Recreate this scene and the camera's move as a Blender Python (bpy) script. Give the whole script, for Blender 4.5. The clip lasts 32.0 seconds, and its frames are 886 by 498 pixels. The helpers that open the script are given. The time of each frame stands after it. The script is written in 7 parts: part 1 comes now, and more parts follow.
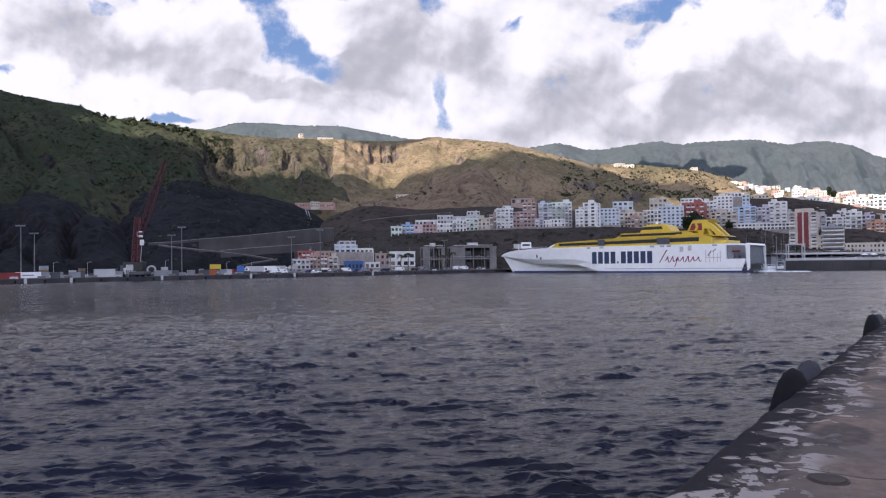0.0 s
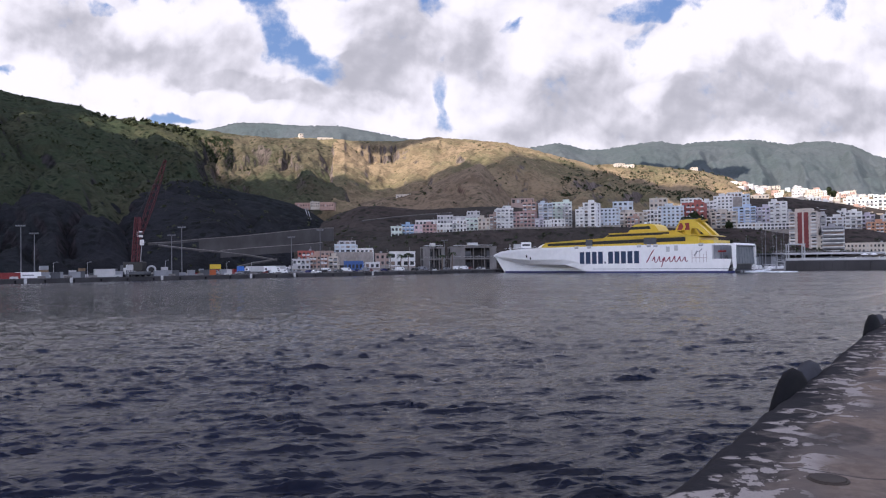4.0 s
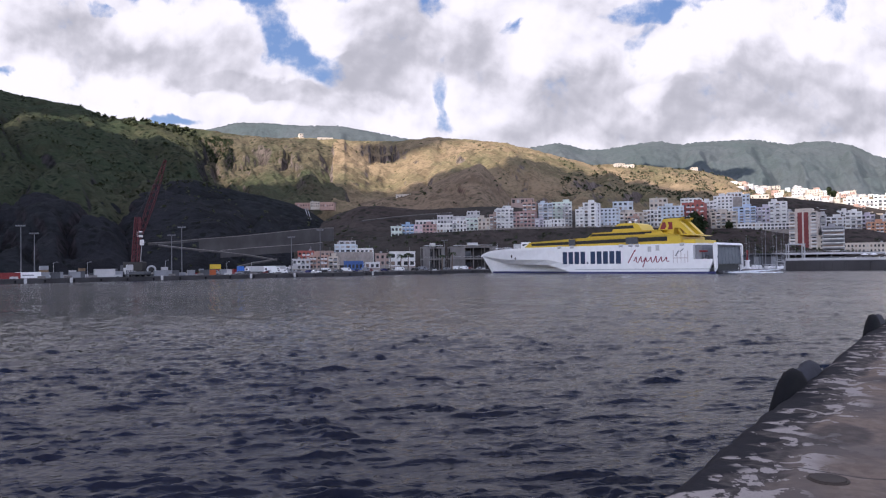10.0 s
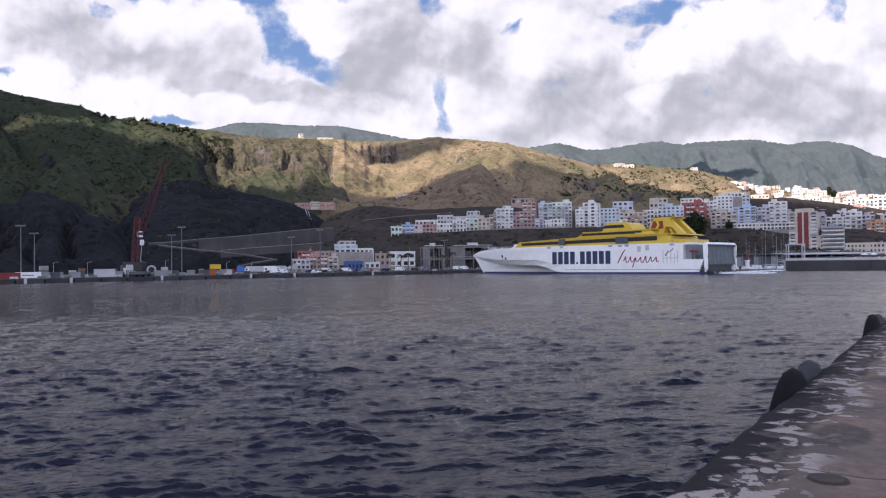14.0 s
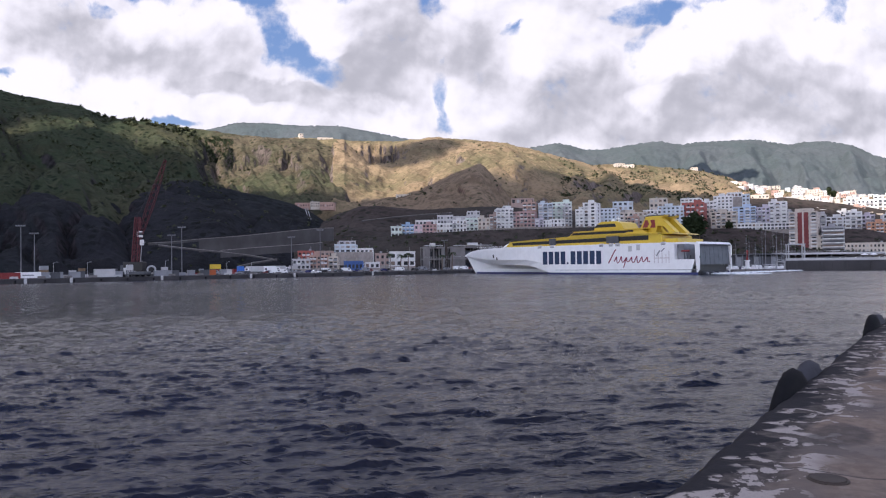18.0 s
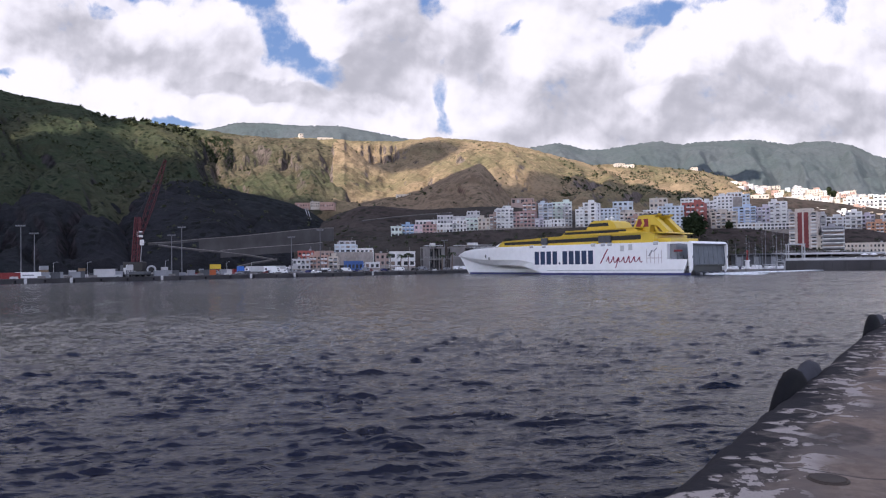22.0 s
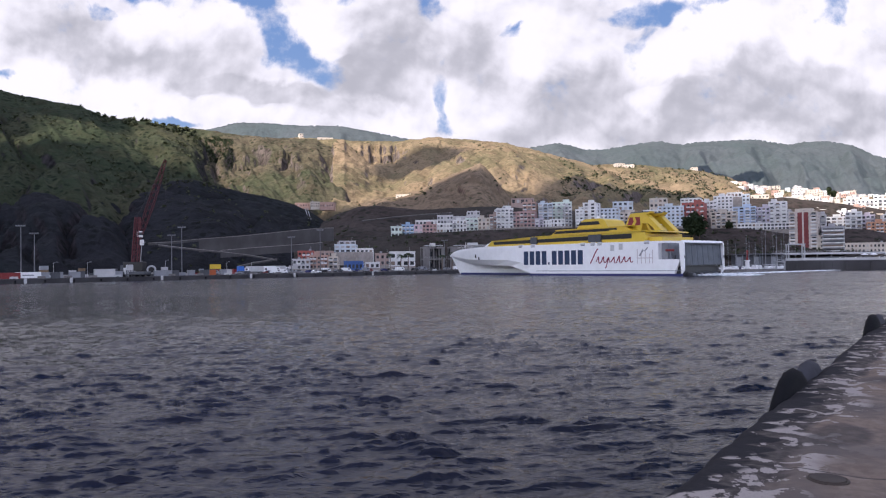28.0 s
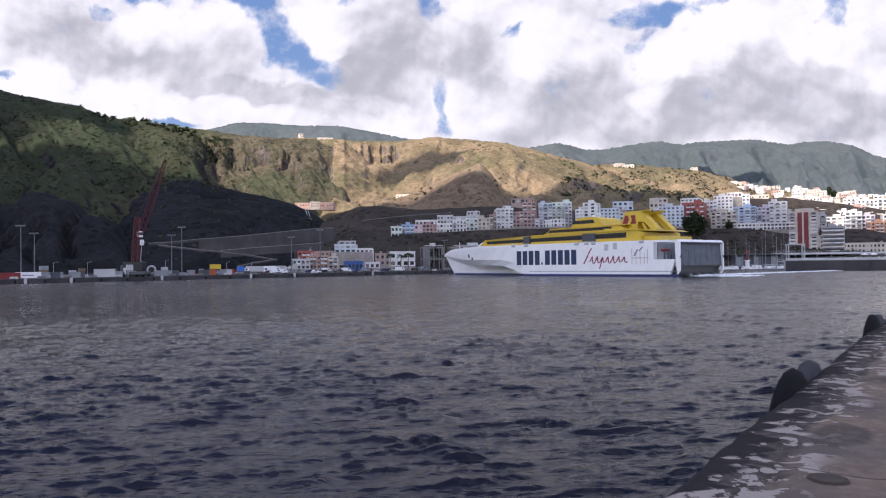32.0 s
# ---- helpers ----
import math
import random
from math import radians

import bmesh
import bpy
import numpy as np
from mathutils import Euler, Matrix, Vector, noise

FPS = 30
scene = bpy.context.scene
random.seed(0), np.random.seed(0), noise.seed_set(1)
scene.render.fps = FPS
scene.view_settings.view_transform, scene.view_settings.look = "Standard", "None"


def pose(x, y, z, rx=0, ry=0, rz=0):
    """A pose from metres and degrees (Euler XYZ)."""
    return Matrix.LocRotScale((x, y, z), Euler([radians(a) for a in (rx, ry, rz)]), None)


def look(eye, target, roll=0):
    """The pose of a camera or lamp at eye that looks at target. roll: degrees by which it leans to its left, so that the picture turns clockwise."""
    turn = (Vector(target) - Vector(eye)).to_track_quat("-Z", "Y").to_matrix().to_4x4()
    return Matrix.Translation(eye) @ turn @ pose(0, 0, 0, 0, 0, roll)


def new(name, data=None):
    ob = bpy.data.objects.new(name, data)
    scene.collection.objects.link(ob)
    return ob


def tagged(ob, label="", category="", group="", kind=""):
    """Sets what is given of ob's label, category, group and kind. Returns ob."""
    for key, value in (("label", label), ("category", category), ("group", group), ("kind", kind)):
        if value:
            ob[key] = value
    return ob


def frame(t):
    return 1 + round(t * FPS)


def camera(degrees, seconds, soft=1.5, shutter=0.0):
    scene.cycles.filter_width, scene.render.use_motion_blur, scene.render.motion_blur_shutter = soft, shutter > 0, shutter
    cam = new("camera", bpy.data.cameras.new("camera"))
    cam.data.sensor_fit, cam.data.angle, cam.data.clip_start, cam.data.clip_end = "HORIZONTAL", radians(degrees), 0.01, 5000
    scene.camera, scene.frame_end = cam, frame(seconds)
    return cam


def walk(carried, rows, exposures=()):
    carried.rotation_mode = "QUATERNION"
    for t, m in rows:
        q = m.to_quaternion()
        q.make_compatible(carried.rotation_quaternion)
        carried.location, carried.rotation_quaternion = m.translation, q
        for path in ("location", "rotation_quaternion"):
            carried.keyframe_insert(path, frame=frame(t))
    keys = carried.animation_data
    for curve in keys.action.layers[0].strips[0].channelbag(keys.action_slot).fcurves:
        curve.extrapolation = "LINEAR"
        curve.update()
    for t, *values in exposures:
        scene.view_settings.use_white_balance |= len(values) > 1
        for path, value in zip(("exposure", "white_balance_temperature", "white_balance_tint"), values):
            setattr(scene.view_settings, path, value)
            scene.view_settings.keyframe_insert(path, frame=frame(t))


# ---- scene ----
# camera: it stands still on the mole
EYE = (0.0, 0.0, 5.4)
cam = camera(62.0, 32.0, soft=1.2)
view = look(EYE, (0.0, 100.0, 7.316), roll=-0.7)
walk(cam, [(0.0, view), (32.0, view)], exposures=[(0.0, 0.76, 6000, 21), (32.0, 0.76, 6000, 21)])

# daylight: broken trade-wind cloud, morning sun high behind the camera
SUN_ELEVATION, SUN_TURN = 40.0, 218.0
sun_way = Vector((math.sin(radians(SUN_TURN)) * math.cos(radians(SUN_ELEVATION)),
                  math.cos(radians(SUN_TURN)) * math.cos(radians(SUN_ELEVATION)), math.sin(radians(SUN_ELEVATION))))
sun_data = bpy.data.lights.new("sun", "SUN")
sun_data.energy, sun_data.angle, sun_data.color = 5.0, radians(0.9), (1.0, 0.88, 0.68)
sun = new("sun", sun_data)
sun.matrix_world = look(tuple(sun_way * 3000), (0, 0, 0))

world = bpy.data.worlds.new("sky")
scene.world = world
world.use_nodes = True
wn, wl = world.node_tree.nodes, world.node_tree.links
sky = wn.new("ShaderNodeTexSky")
sky.sky_type, sky.sun_disc = "NISHITA", False
sky.sun_elevation, sky.sun_rotation = radians(SUN_ELEVATION), radians(SUN_TURN)
sky_level = wn.new("ShaderNodeVectorMath")
sky_level.operation = "SCALE"
sky_level.inputs["Scale"].default_value = 0.12
w_co = wn.new("ShaderNodeTexCoord")
w_noise = wn.new("ShaderNodeTexNoise")
w_noise.inputs["Scale"].default_value, w_noise.inputs["Detail"].default_value = 3.0, 6
w_ramp = wn.new("ShaderNodeMapRange")
w_ramp.inputs["From Min"].default_value, w_ramp.inputs["From Max"].default_value = 0.42, 0.6
w_mix = wn.new("ShaderNodeMix")
w_mix.data_type = "RGBA"
w_mix.inputs["B"].default_value = (0.96, 0.98, 1.08, 1)
wl.new(w_co.outputs["Generated"], w_noise.inputs["Vector"])
wl.new(w_noise.outputs["Fac"], w_ramp.inputs["Value"])
wl.new(w_ramp.outputs["Result"], w_mix.inputs["Factor"])
wl.new(sky.outputs["Color"], sky_level.inputs[0])
wl.new(sky_level.outputs["Vector"], w_mix.inputs["A"])
wl.new(w_mix.outputs["Result"], wn["Background"].inputs["Color"])
wn["Background"].inputs["Strength"].default_value = 0.98


# ---- materials ----
class Nodes:
    """A small hand for node materials."""

    def __init__(self, name):
        self.mat = bpy.data.materials.new(name)
        self.mat.use_nodes = True
        self.n, self.l = self.mat.node_tree.nodes, self.mat.node_tree.links
        self.bsdf = self.n["Principled BSDF"]
        self.out = self.n["Material Output"]
        self.co = self.n.new("ShaderNodeTexCoord").outputs["Object"]

    def put(self, socket, value):
        if hasattr(value, "links"):
            self.l.new(value, socket)
        else:
            socket.default_value = value

    def world_place(self):
        return self.n.new("ShaderNodeNewGeometry").outputs["Position"]

    def stretch(self, vector, sx, sy, sz, turn=0.0):
        m = self.n.new("ShaderNodeMapping")
        m.inputs["Scale"].default_value = (sx, sy, sz)
        m.inputs["Rotation"].default_value = (0, 0, turn)
        self.put(m.inputs["Vector"], vector)
        return m.outputs["Vector"]

    def noise(self, scale, detail=4, vector=None, rough=0.55, distort=0.0):
        t = self.n.new("ShaderNodeTexNoise")
        t.inputs["Scale"].default_value, t.inputs["Detail"].default_value = scale, detail
        t.inputs["Roughness"].default_value, t.inputs["Distortion"].default_value = rough, distort
        self.put(t.inputs["Vector"], self.co if vector is None else vector)
        return t.outputs["Fac"]

    def cells(self, scale, vector=None, feature="F1"):
        t = self.n.new("ShaderNodeTexVoronoi")
        t.feature = feature
        t.inputs["Scale"].default_value = scale
        self.put(t.inputs["Vector"], self.co if vector is None else vector)
        return t.outputs["Distance"]

    def span(self, value, a, b, low=0.0, high=1.0):
        m = self.n.new("ShaderNodeMapRange")
        m.interpolation_type = "SMOOTHSTEP"
        for key, v in (("From Min", a), ("From Max", b), ("To Min", low), ("To Max", high)):
            m.inputs[key].default_value = v
        self.put(m.inputs["Value"], value)
        return m.outputs["Result"]

    def sums(self, op, a, b=0.0):
        m = self.n.new("ShaderNodeMath")
        m.operation = op
        self.put(m.inputs[0], a)
        self.put(m.inputs[1], b)
        return m.outputs[0]

    def mix(self, fac, a, b):
        m = self.n.new("ShaderNodeMix")
        m.data_type = "RGBA"
        self.put(m.inputs["Factor"], fac)
        for key, v in (("A", a), ("B", b)):
            self.put(m.inputs[key], (*v, 1) if isinstance(v, tuple) else v)
        return m.outputs["Result"]

    def bump(self, height, strength=0.3, distance=0.05):
        b = self.n.new("ShaderNodeBump")
        b.inputs["Strength"].default_value, b.inputs["Distance"].default_value = strength, distance
        self.put(b.inputs["Height"], height)
        self.l.new(b.outputs["Normal"], self.bsdf.inputs["Normal"])

    def done(self, colour, rough=0.7, metal=0.0, spec=0.4):
        self.put(self.bsdf.inputs["Base Color"], (*colour, 1) if isinstance(colour, tuple) else colour)
        self.put(self.bsdf.inputs["Roughness"], rough)
        self.bsdf.inputs["Metallic"].default_value = metal
        self.bsdf.inputs["Specular IOR Level"].default_value = spec
        return self.mat


def tone(c, k):
    return tuple(min(1.0, v * k) for v in c)


def paint(name, colour, rough=0.5, wear=0.15, scale=0.4, metal=0.0, grain=4.0):
    """Painted or plastered surface: broad fading, fine grain, streaks of dirt that run down."""
    k = Nodes(name)
    broad = k.noise(scale, 5)
    fine = k.noise(grain, 4)
    streak = k.noise(1.2, 4, k.stretch(k.co, 1.0, 1.0, 0.12))
    c = k.mix(k.span(broad, 0.3, 0.7), tone(colour, 1 - wear), tone(colour, 1 + wear * 0.4))
    c = k.mix(k.sums("MULTIPLY", k.span(streak, 0.52, 0.8), wear * 2.2), c, tone(colour, 0.55))
    c = k.mix(k.sums("MULTIPLY", k.span(fine, 0.45, 0.8), 0.25), c, tone(colour, 0.8))
    k.bump(fine, 0.15, 0.02)
    return k.done(c, rough, metal)


WHITE = paint("white_paint", (0.84, 0.84, 0.84), 0.35, 0.05)
NAVY = paint("navy_paint", (0.012, 0.018, 0.12), 0.4, 0.1)
YELLOW = paint("yellow_paint", (0.6, 0.42, 0.03), 0.4, 0.06)
RED = paint("red_paint", (0.2, 0.018, 0.018), 0.45, 0.1)
CRANE_RED = paint("crane_red", (0.085, 0.005, 0.01), 0.5, 0.15)
BLACK = paint("black_paint", (0.012, 0.012, 0.014), 0.4, 0.2)
GREY = paint("grey_paint", (0.25, 0.26, 0.28), 0.5, 0.15)
DARKGREY = paint("dark_grey_paint", (0.07, 0.075, 0.085), 0.55, 0.2)
GALVANISED = paint("galvanised_steel", (0.4, 0.41, 0.42), 0.45, 0.15, metal=0.5)
LETTER_BLUE = paint("letter_blue", (0.006, 0.026, 0.08), 0.4, 0.05)
LETTER_RED = paint("letter_red", (0.22, 0.02, 0.05), 0.4, 0.05)
OFFWHITE = paint("offwhite_plaster", (0.5, 0.5, 0.5), 0.8, 0.12)
BLUE_PAINT = paint("blue_paint", (0.03, 0.14, 0.5), 0.5, 0.1)
ORANGE = paint("orange_paint", (0.42, 0.1, 0.025), 0.5, 0.1)
CONCRETE = paint("harbour_concrete", (0.2, 0.19, 0.185), 0.9, 0.3, 0.15, grain=1.5)
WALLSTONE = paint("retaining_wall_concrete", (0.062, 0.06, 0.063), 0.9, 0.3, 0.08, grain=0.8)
POLE = paint("weathered_pole_steel", (0.13, 0.135, 0.145), 0.6, 0.15)
QUAYSIDE = paint("wet_quay_concrete", (0.05, 0.049, 0.052), 0.9, 0.35, 0.15, grain=1.5)


def glass_dark():
    k = Nodes("window_glass")
    info = k.n.new("ShaderNodeObjectInfo").outputs["Random"]
    c = k.mix(k.span(info, 0.2, 0.9), (0.018, 0.02, 0.026), (0.07, 0.076, 0.088))
    return k.done(c, 0.22, 0.0, 0.3)


GLASS = glass_dark()


def tinted():
    k = Nodes("tinted_glass")
    n = k.noise(0.5, 3)
    return k.done(k.mix(n, (0.006, 0.006, 0.007), (0.016, 0.015, 0.016)), 0.3, 0.0, 0.25)


TINTED = tinted()


def rubber(name="tyre_rubber", low=0.006, high=0.014):
    k = Nodes(name)
    n = k.noise(6, 5)
    k.bump(k.noise(40, 3), 0.3, 0.01)
    return k.done(k.mix(n, (low, low, low * 1.2), (high, high, high * 1.15)), 0.85, 0.0, 0.05)


RUBBER = rubber()
GREY_RUBBER = rubber("grey_tyre_rubber", 0.03, 0.065)
IRON = paint("rusty_iron", (0.05, 0.038, 0.031), 0.9, 0.3, 3.0, grain=30.0)


def hillside(name, dry, green, rock, shrub, lush=0.5, cliff=0.62, shrubs=0.5, relief=0.9, grain=1.0, vary=1.0):
    """Volcanic slope: dry grass and green patches, dark shrubs, bare rock where it is steep."""
    k = Nodes(name)
    p = k.world_place()
    patch = k.noise(0.006 * grain, 5, p, 0.6, 0.6)
    mid = k.noise(0.035 * grain, 5, p, 0.65)
    fine = k.noise(0.22 * grain, 4, p, 0.7)
    c = k.mix(k.span(patch, lush - 0.14, lush + 0.14), green, dry)
    c = k.mix(k.sums("MULTIPLY", k.span(mid, 0.45, 0.66), 0.8 * vary), c, tone(dry, 0.55))
    c = k.mix(k.sums("MULTIPLY", k.span(fine, 0.45, 0.72), 0.7 * vary), c, tone(green, 0.5))
    c = k.mix(k.sums("MULTIPLY", k.span(k.noise(0.09 * grain, 4, p, 0.7, 0.8), 0.52, 0.68), 0.5 * vary), c, tone(dry, 1.25))
    normal = k.n.new("ShaderNodeSeparateXYZ")
    k.l.new(k.n.new("ShaderNodeNewGeometry").outputs["Normal"], normal.inputs[0])
    steep = k.sums("ADD", normal.outputs["Z"], k.sums("MULTIPLY", k.sums("SUBTRACT", mid, 0.5), 0.7))
    strata = k.noise(0.13, 6, k.stretch(p, 1, 1, 0.2), 0.75, 0.5)
    rock_c = k.mix(k.span(strata, 0.36, 0.66), tone(rock, 0.38), tone(rock, 1.4))
    c = k.mix(k.span(steep, cliff - 0.1, cliff + 0.08, 1.0, 0.0), c, rock_c)
    spots = k.cells(0.13, k.stretch(p, 1, 1, 1.2))
    patchy = k.noise(0.012, 3, p)
    dots = k.sums("MULTIPLY", k.span(spots, 0.22, 0.42, 1.0, 0.0), k.span(patchy, 0.62 - shrubs * 0.3, 0.72 - shrubs * 0.2))
    c = k.mix(k.sums("MULTIPLY", dots, 0.85), c, shrub)
    k.bump(k.sums("ADD", mid, k.sums("MULTIPLY", fine, 0.35)), relief, 5.0)
    return k.done(c, 0.95, 0.0, 0.03)


HILL_GRASS = hillside("dry_grass_hillside", (0.235, 0.176, 0.112), (0.116, 0.107, 0.06), (0.12, 0.1, 0.09), (0.043, 0.045, 0.026), 0.49, 0.6, 0.4)
HILL_MEADOW = hillside("meadow_hillside", (0.1, 0.084, 0.058), (0.05, 0.058, 0.033), (0.095, 0.08, 0.072), (0.02, 0.026, 0.015), 0.52, 0.6, 0.8)
# Ridge greens kept extra dark: part of the cloud shade is in the colour.
HILL_GREEN_SHADED = hillside("shade_darkened_green_hillside", (0.056, 0.057, 0.035), (0.032, 0.043, 0.025), (0.03, 0.028, 0.029), (0.008, 0.012, 0.008), 0.6, 0.58, 1.0)
# Dark rock, with shade and a bluish haze also painted into its colours.
HILL_DARK_SHADED = hillside("shade_darkened_scree", (0.021, 0.0215, 0.0255), (0.0165, 0.0195, 0.021), (0.026, 0.0235, 0.0265), (0.0075, 0.0095, 0.0088), 0.5, 0.6, 0.8)
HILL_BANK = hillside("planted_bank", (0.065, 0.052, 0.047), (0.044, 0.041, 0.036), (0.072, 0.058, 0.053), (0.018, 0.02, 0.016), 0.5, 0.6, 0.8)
HILL_RED = hillside("red_scree_hillside", (0.19, 0.142, 0.098), (0.1, 0.092, 0.056), (0.14, 0.095, 0.075), (0.035, 0.036, 0.02), 0.45, 0.52, 0.6)
# Distance haze is painted into these colours: bluer and flatter than the forest.
HAZY_FOREST = hillside("hazy_far_forest", (0.078, 0.092, 0.1), (0.062, 0.08, 0.084), (0.074, 0.088, 0.097), (0.05, 0.064, 0.07), 0.5, -0.6, -0.2, 0.3, 0.4, 0.5)


def foliage(name, a, b):
    k = Nodes(name)
    n = k.noise(0.9, 4)
    isl = k.n.new("ShaderNodeNewGeometry").outputs["Random Per Island"]
    c = k.mix(n, a, b)
    c = k.mix(k.sums("MULTIPLY", isl, 0.6), c, tone(a, 0.6))
    return k.done(c, 0.8, 0.0, 0.2)


LEAF = foliage("dark_foliage", (0.018, 0.03, 0.014), (0.05, 0.07, 0.028))
SCRUB = foliage("hill_scrub", (0.03, 0.038, 0.018), (0.066, 0.076, 0.036))
BARKWOOD = paint("pallet_wood", (0.22, 0.15, 0.09), 0.9, 0.3)
BARK = paint("bark", (0.12, 0.085, 0.06), 0.9, 0.3)


def sea():
    k = Nodes("harbour_water")
    p = k.co
    ripple = k.noise(5.0, 4, k.stretch(p, 0.6, 1.3, 1, 0.15), 0.6, 0.4)
    lap = k.noise(1.7, 3, k.stretch(p, 0.5, 1.2, 1, 0.2), 0.55, 0.5)
    crest = k.span(k.noise(0.62, 3, k.stretch(p, 0.6, 1.3, 1, 0.12), 0.6, 0.6), 0.57, 0.68)
    along = k.n.new("ShaderNodeSeparateXYZ")
    k.l.new(p, along.inputs[0])
    far = k.span(along.outputs["Y"], 90.0, 180.0)
    h = k.sums("ADD", k.sums("MULTIPLY", ripple, 0.022), k.sums("MULTIPLY", lap, 0.1))
    h = k.sums("ADD", h, k.sums("MULTIPLY", crest, k.sums("MULTIPLY", far, 0.26)))
    k.bump(h, 1.0, 1.0)
    gust = k.noise(0.045, 3, k.stretch(p, 1.0, 0.7, 1, 0.4))
    k.bsdf.inputs["IOR"].default_value = 1.33
    c = k.mix(k.span(gust, 0.35, 0.65), (0.004, 0.0055, 0.015), (0.0055, 0.007, 0.019))
    k.done(c, 0.15, 0.0, 0.29)
    k.l.new(k.sums("ADD", k.span(gust, 0.3, 0.7, 0.07, 0.14), k.sums("MULTIPLY", far, 0.12)), k.bsdf.inputs["Roughness"])
    return k.mat


WATER = sea()


def foam():
    k = Nodes("wake_foam")
    n = k.noise(0.8, 5)
    return k.done(k.mix(k.span(n, 0.35, 0.6), (0.35, 0.4, 0.44), (0.85, 0.87, 0.88)), 0.7)


FOAM = foam()


def cloud_mist():
    k = Nodes("cloud_mist")
    diff = k.n.new("ShaderNodeBsdfDiffuse")
    trans = k.n.new("ShaderNodeBsdfTranslucent")
    n = k.noise(0.004, 4)
    c = k.mix(n, (0.9, 0.9, 0.92), (0.98, 0.98, 0.98))
    k.l.new(c, diff.inputs["Color"])
    k.l.new(c, trans.inputs["Color"])
    m = k.n.new("ShaderNodeMixShader")
    m.inputs[0].default_value = 0.6
    k.l.new(diff.outputs[0], m.inputs[1])
    k.l.new(trans.outputs[0], m.inputs[2])
    k.l.new(m.outputs[0], k.out.inputs["Surface"])
    return k.mat


CLOUD = cloud_mist()


# ---- building helpers ----
def mesh_object(name, verts, faces, material, smooth=False):
    me = bpy.data.meshes.new(name)
    me.from_pydata(verts, [], faces)
    me.materials.append(material)
    if smooth:
        me.polygons.foreach_set("use_smooth", [True] * len(me.polygons))
    me.update()
    return new(name, me)


def grid_object(name, co, material, smooth=True):
    """A sheet from an array of places, rows x columns x 3."""
    r, c, _ = co.shape
    i = np.arange(r * c).reshape(r, c)
    quads = np.stack([i[:-1, :-1], i[:-1, 1:], i[1:, 1:], i[1:, :-1]], -1).reshape(-1, 4)
    me = bpy.data.meshes.new(name)
    me.vertices.add(r * c)
    me.vertices.foreach_set("co", co.reshape(-1).astype(np.float32))
    me.loops.add(quads.size)
    me.loops.foreach_set("vertex_index", quads.reshape(-1))
    me.polygons.add(len(quads))
    me.polygons.foreach_set("loop_start", np.arange(0, quads.size, 4))
    me.polygons.foreach_set("use_smooth", np.full(len(quads), smooth))
    me.update(calc_edges=True)
    me.materials.append(material)
    return new(name, me)


def part(name, bm, material, parent, label="", smooth=False):
    me = bpy.data.meshes.new(name)
    bm.normal_update()
    bm.to_mesh(me)
    bm.free()
    me.materials.append(material)
    if smooth:
        me.polygons.foreach_set("use_smooth", [True] * len(me.polygons))
    ob = new(name, me)
    ob.parent = parent
    return tagged(ob, label=label)


def piece(name, me, parent, m):
    """One more object on a mesh that alike pieces share."""
    ob = new(name, me)
    ob.parent = parent
    ob.matrix_basis = m
    return ob


def thing(name, m, label, category, group="", kind=""):
    ob = new(name)
    ob.empty_display_size = 0.2
    ob.matrix_basis = m
    return tagged(ob, label, category, group, kind)


def add_box(bm, x0, x1, y0, y1, z0, z1, bevel=0.0):
    vs = bmesh.ops.create_cube(bm, size=1.0)["verts"]
    for v in vs:
        v.co = Vector((x0 + (v.co.x + 0.5) * (x1 - x0), y0 + (v.co.y + 0.5) * (y1 - y0), z0 + (v.co.z + 0.5) * (z1 - z0)))
    if bevel:
        edges = list({e for v in vs for e in v.link_edges})
        bmesh.ops.bevel(bm, geom=edges, offset=bevel, segments=1, affect="EDGES")
    return bm


def box(x0, x1, y0, y1, z0, z1, bevel=0.0):
    return add_box(bmesh.new(), x0, x1, y0, y1, z0, z1, bevel)


def add_tube(bm, a, b, r0, r1=None, n=8):
    a, b = Vector(a), Vector(b)
    d = b - a
    q = d.to_track_quat("Z", "Y").to_matrix().to_4x4()
    bmesh.ops.create_cone(bm, cap_ends=True, segments=n, radius1=r0, radius2=r0 if r1 is None else r1, depth=d.length,
                          matrix=Matrix.Translation((a + b) / 2) @ q)
    return bm


def tube(a, b, r0, r1=None, n=8):
    return add_tube(bmesh.new(), a, b, r0, r1, n)


def add_prism(bm, outline, y0, y1):
    """A shape in the x-z plane, pushed through from y0 to y1."""
    a = [bm.verts.new((x, y0, z)) for x, z in outline]
    b = [bm.verts.new((x, y1, z)) for x, z in outline]
    bm.faces.new(a)
    bm.faces.new(b[::-1])
    for i in range(len(a)):
        j = (i + 1) % len(a)
        bm.faces.new((a[j], a[i], b[i], b[j]))
    bmesh.ops.recalc_face_normals(bm, faces=bm.faces)
    return bm


def prism(outline, y0, y1):
    return add_prism(bmesh.new(), outline, y0, y1)


def loft(rings, closed=True):
    """Skin over rings of equal length."""
    bm = bmesh.new()
    vs = [[bm.verts.new(p) for p in ring] for ring in rings]
    n = len(rings[0])
    for a, b in zip(vs, vs[1:]):
        for i in range(n if closed else n - 1):
            j = (i + 1) % n
            bm.faces.new((a[i], a[j], b[j], b[i]))
    if closed:
        bm.faces.new(vs[0][::-1])
        bm.faces.new(vs[-1])
    bmesh.ops.recalc_face_normals(bm, faces=bm.faces)
    return bm


def turb(x, y, z=0.0, octaves=4):
    return noise.fractal(Vector((x, y, z)), 1.0, 2.1, octaves)


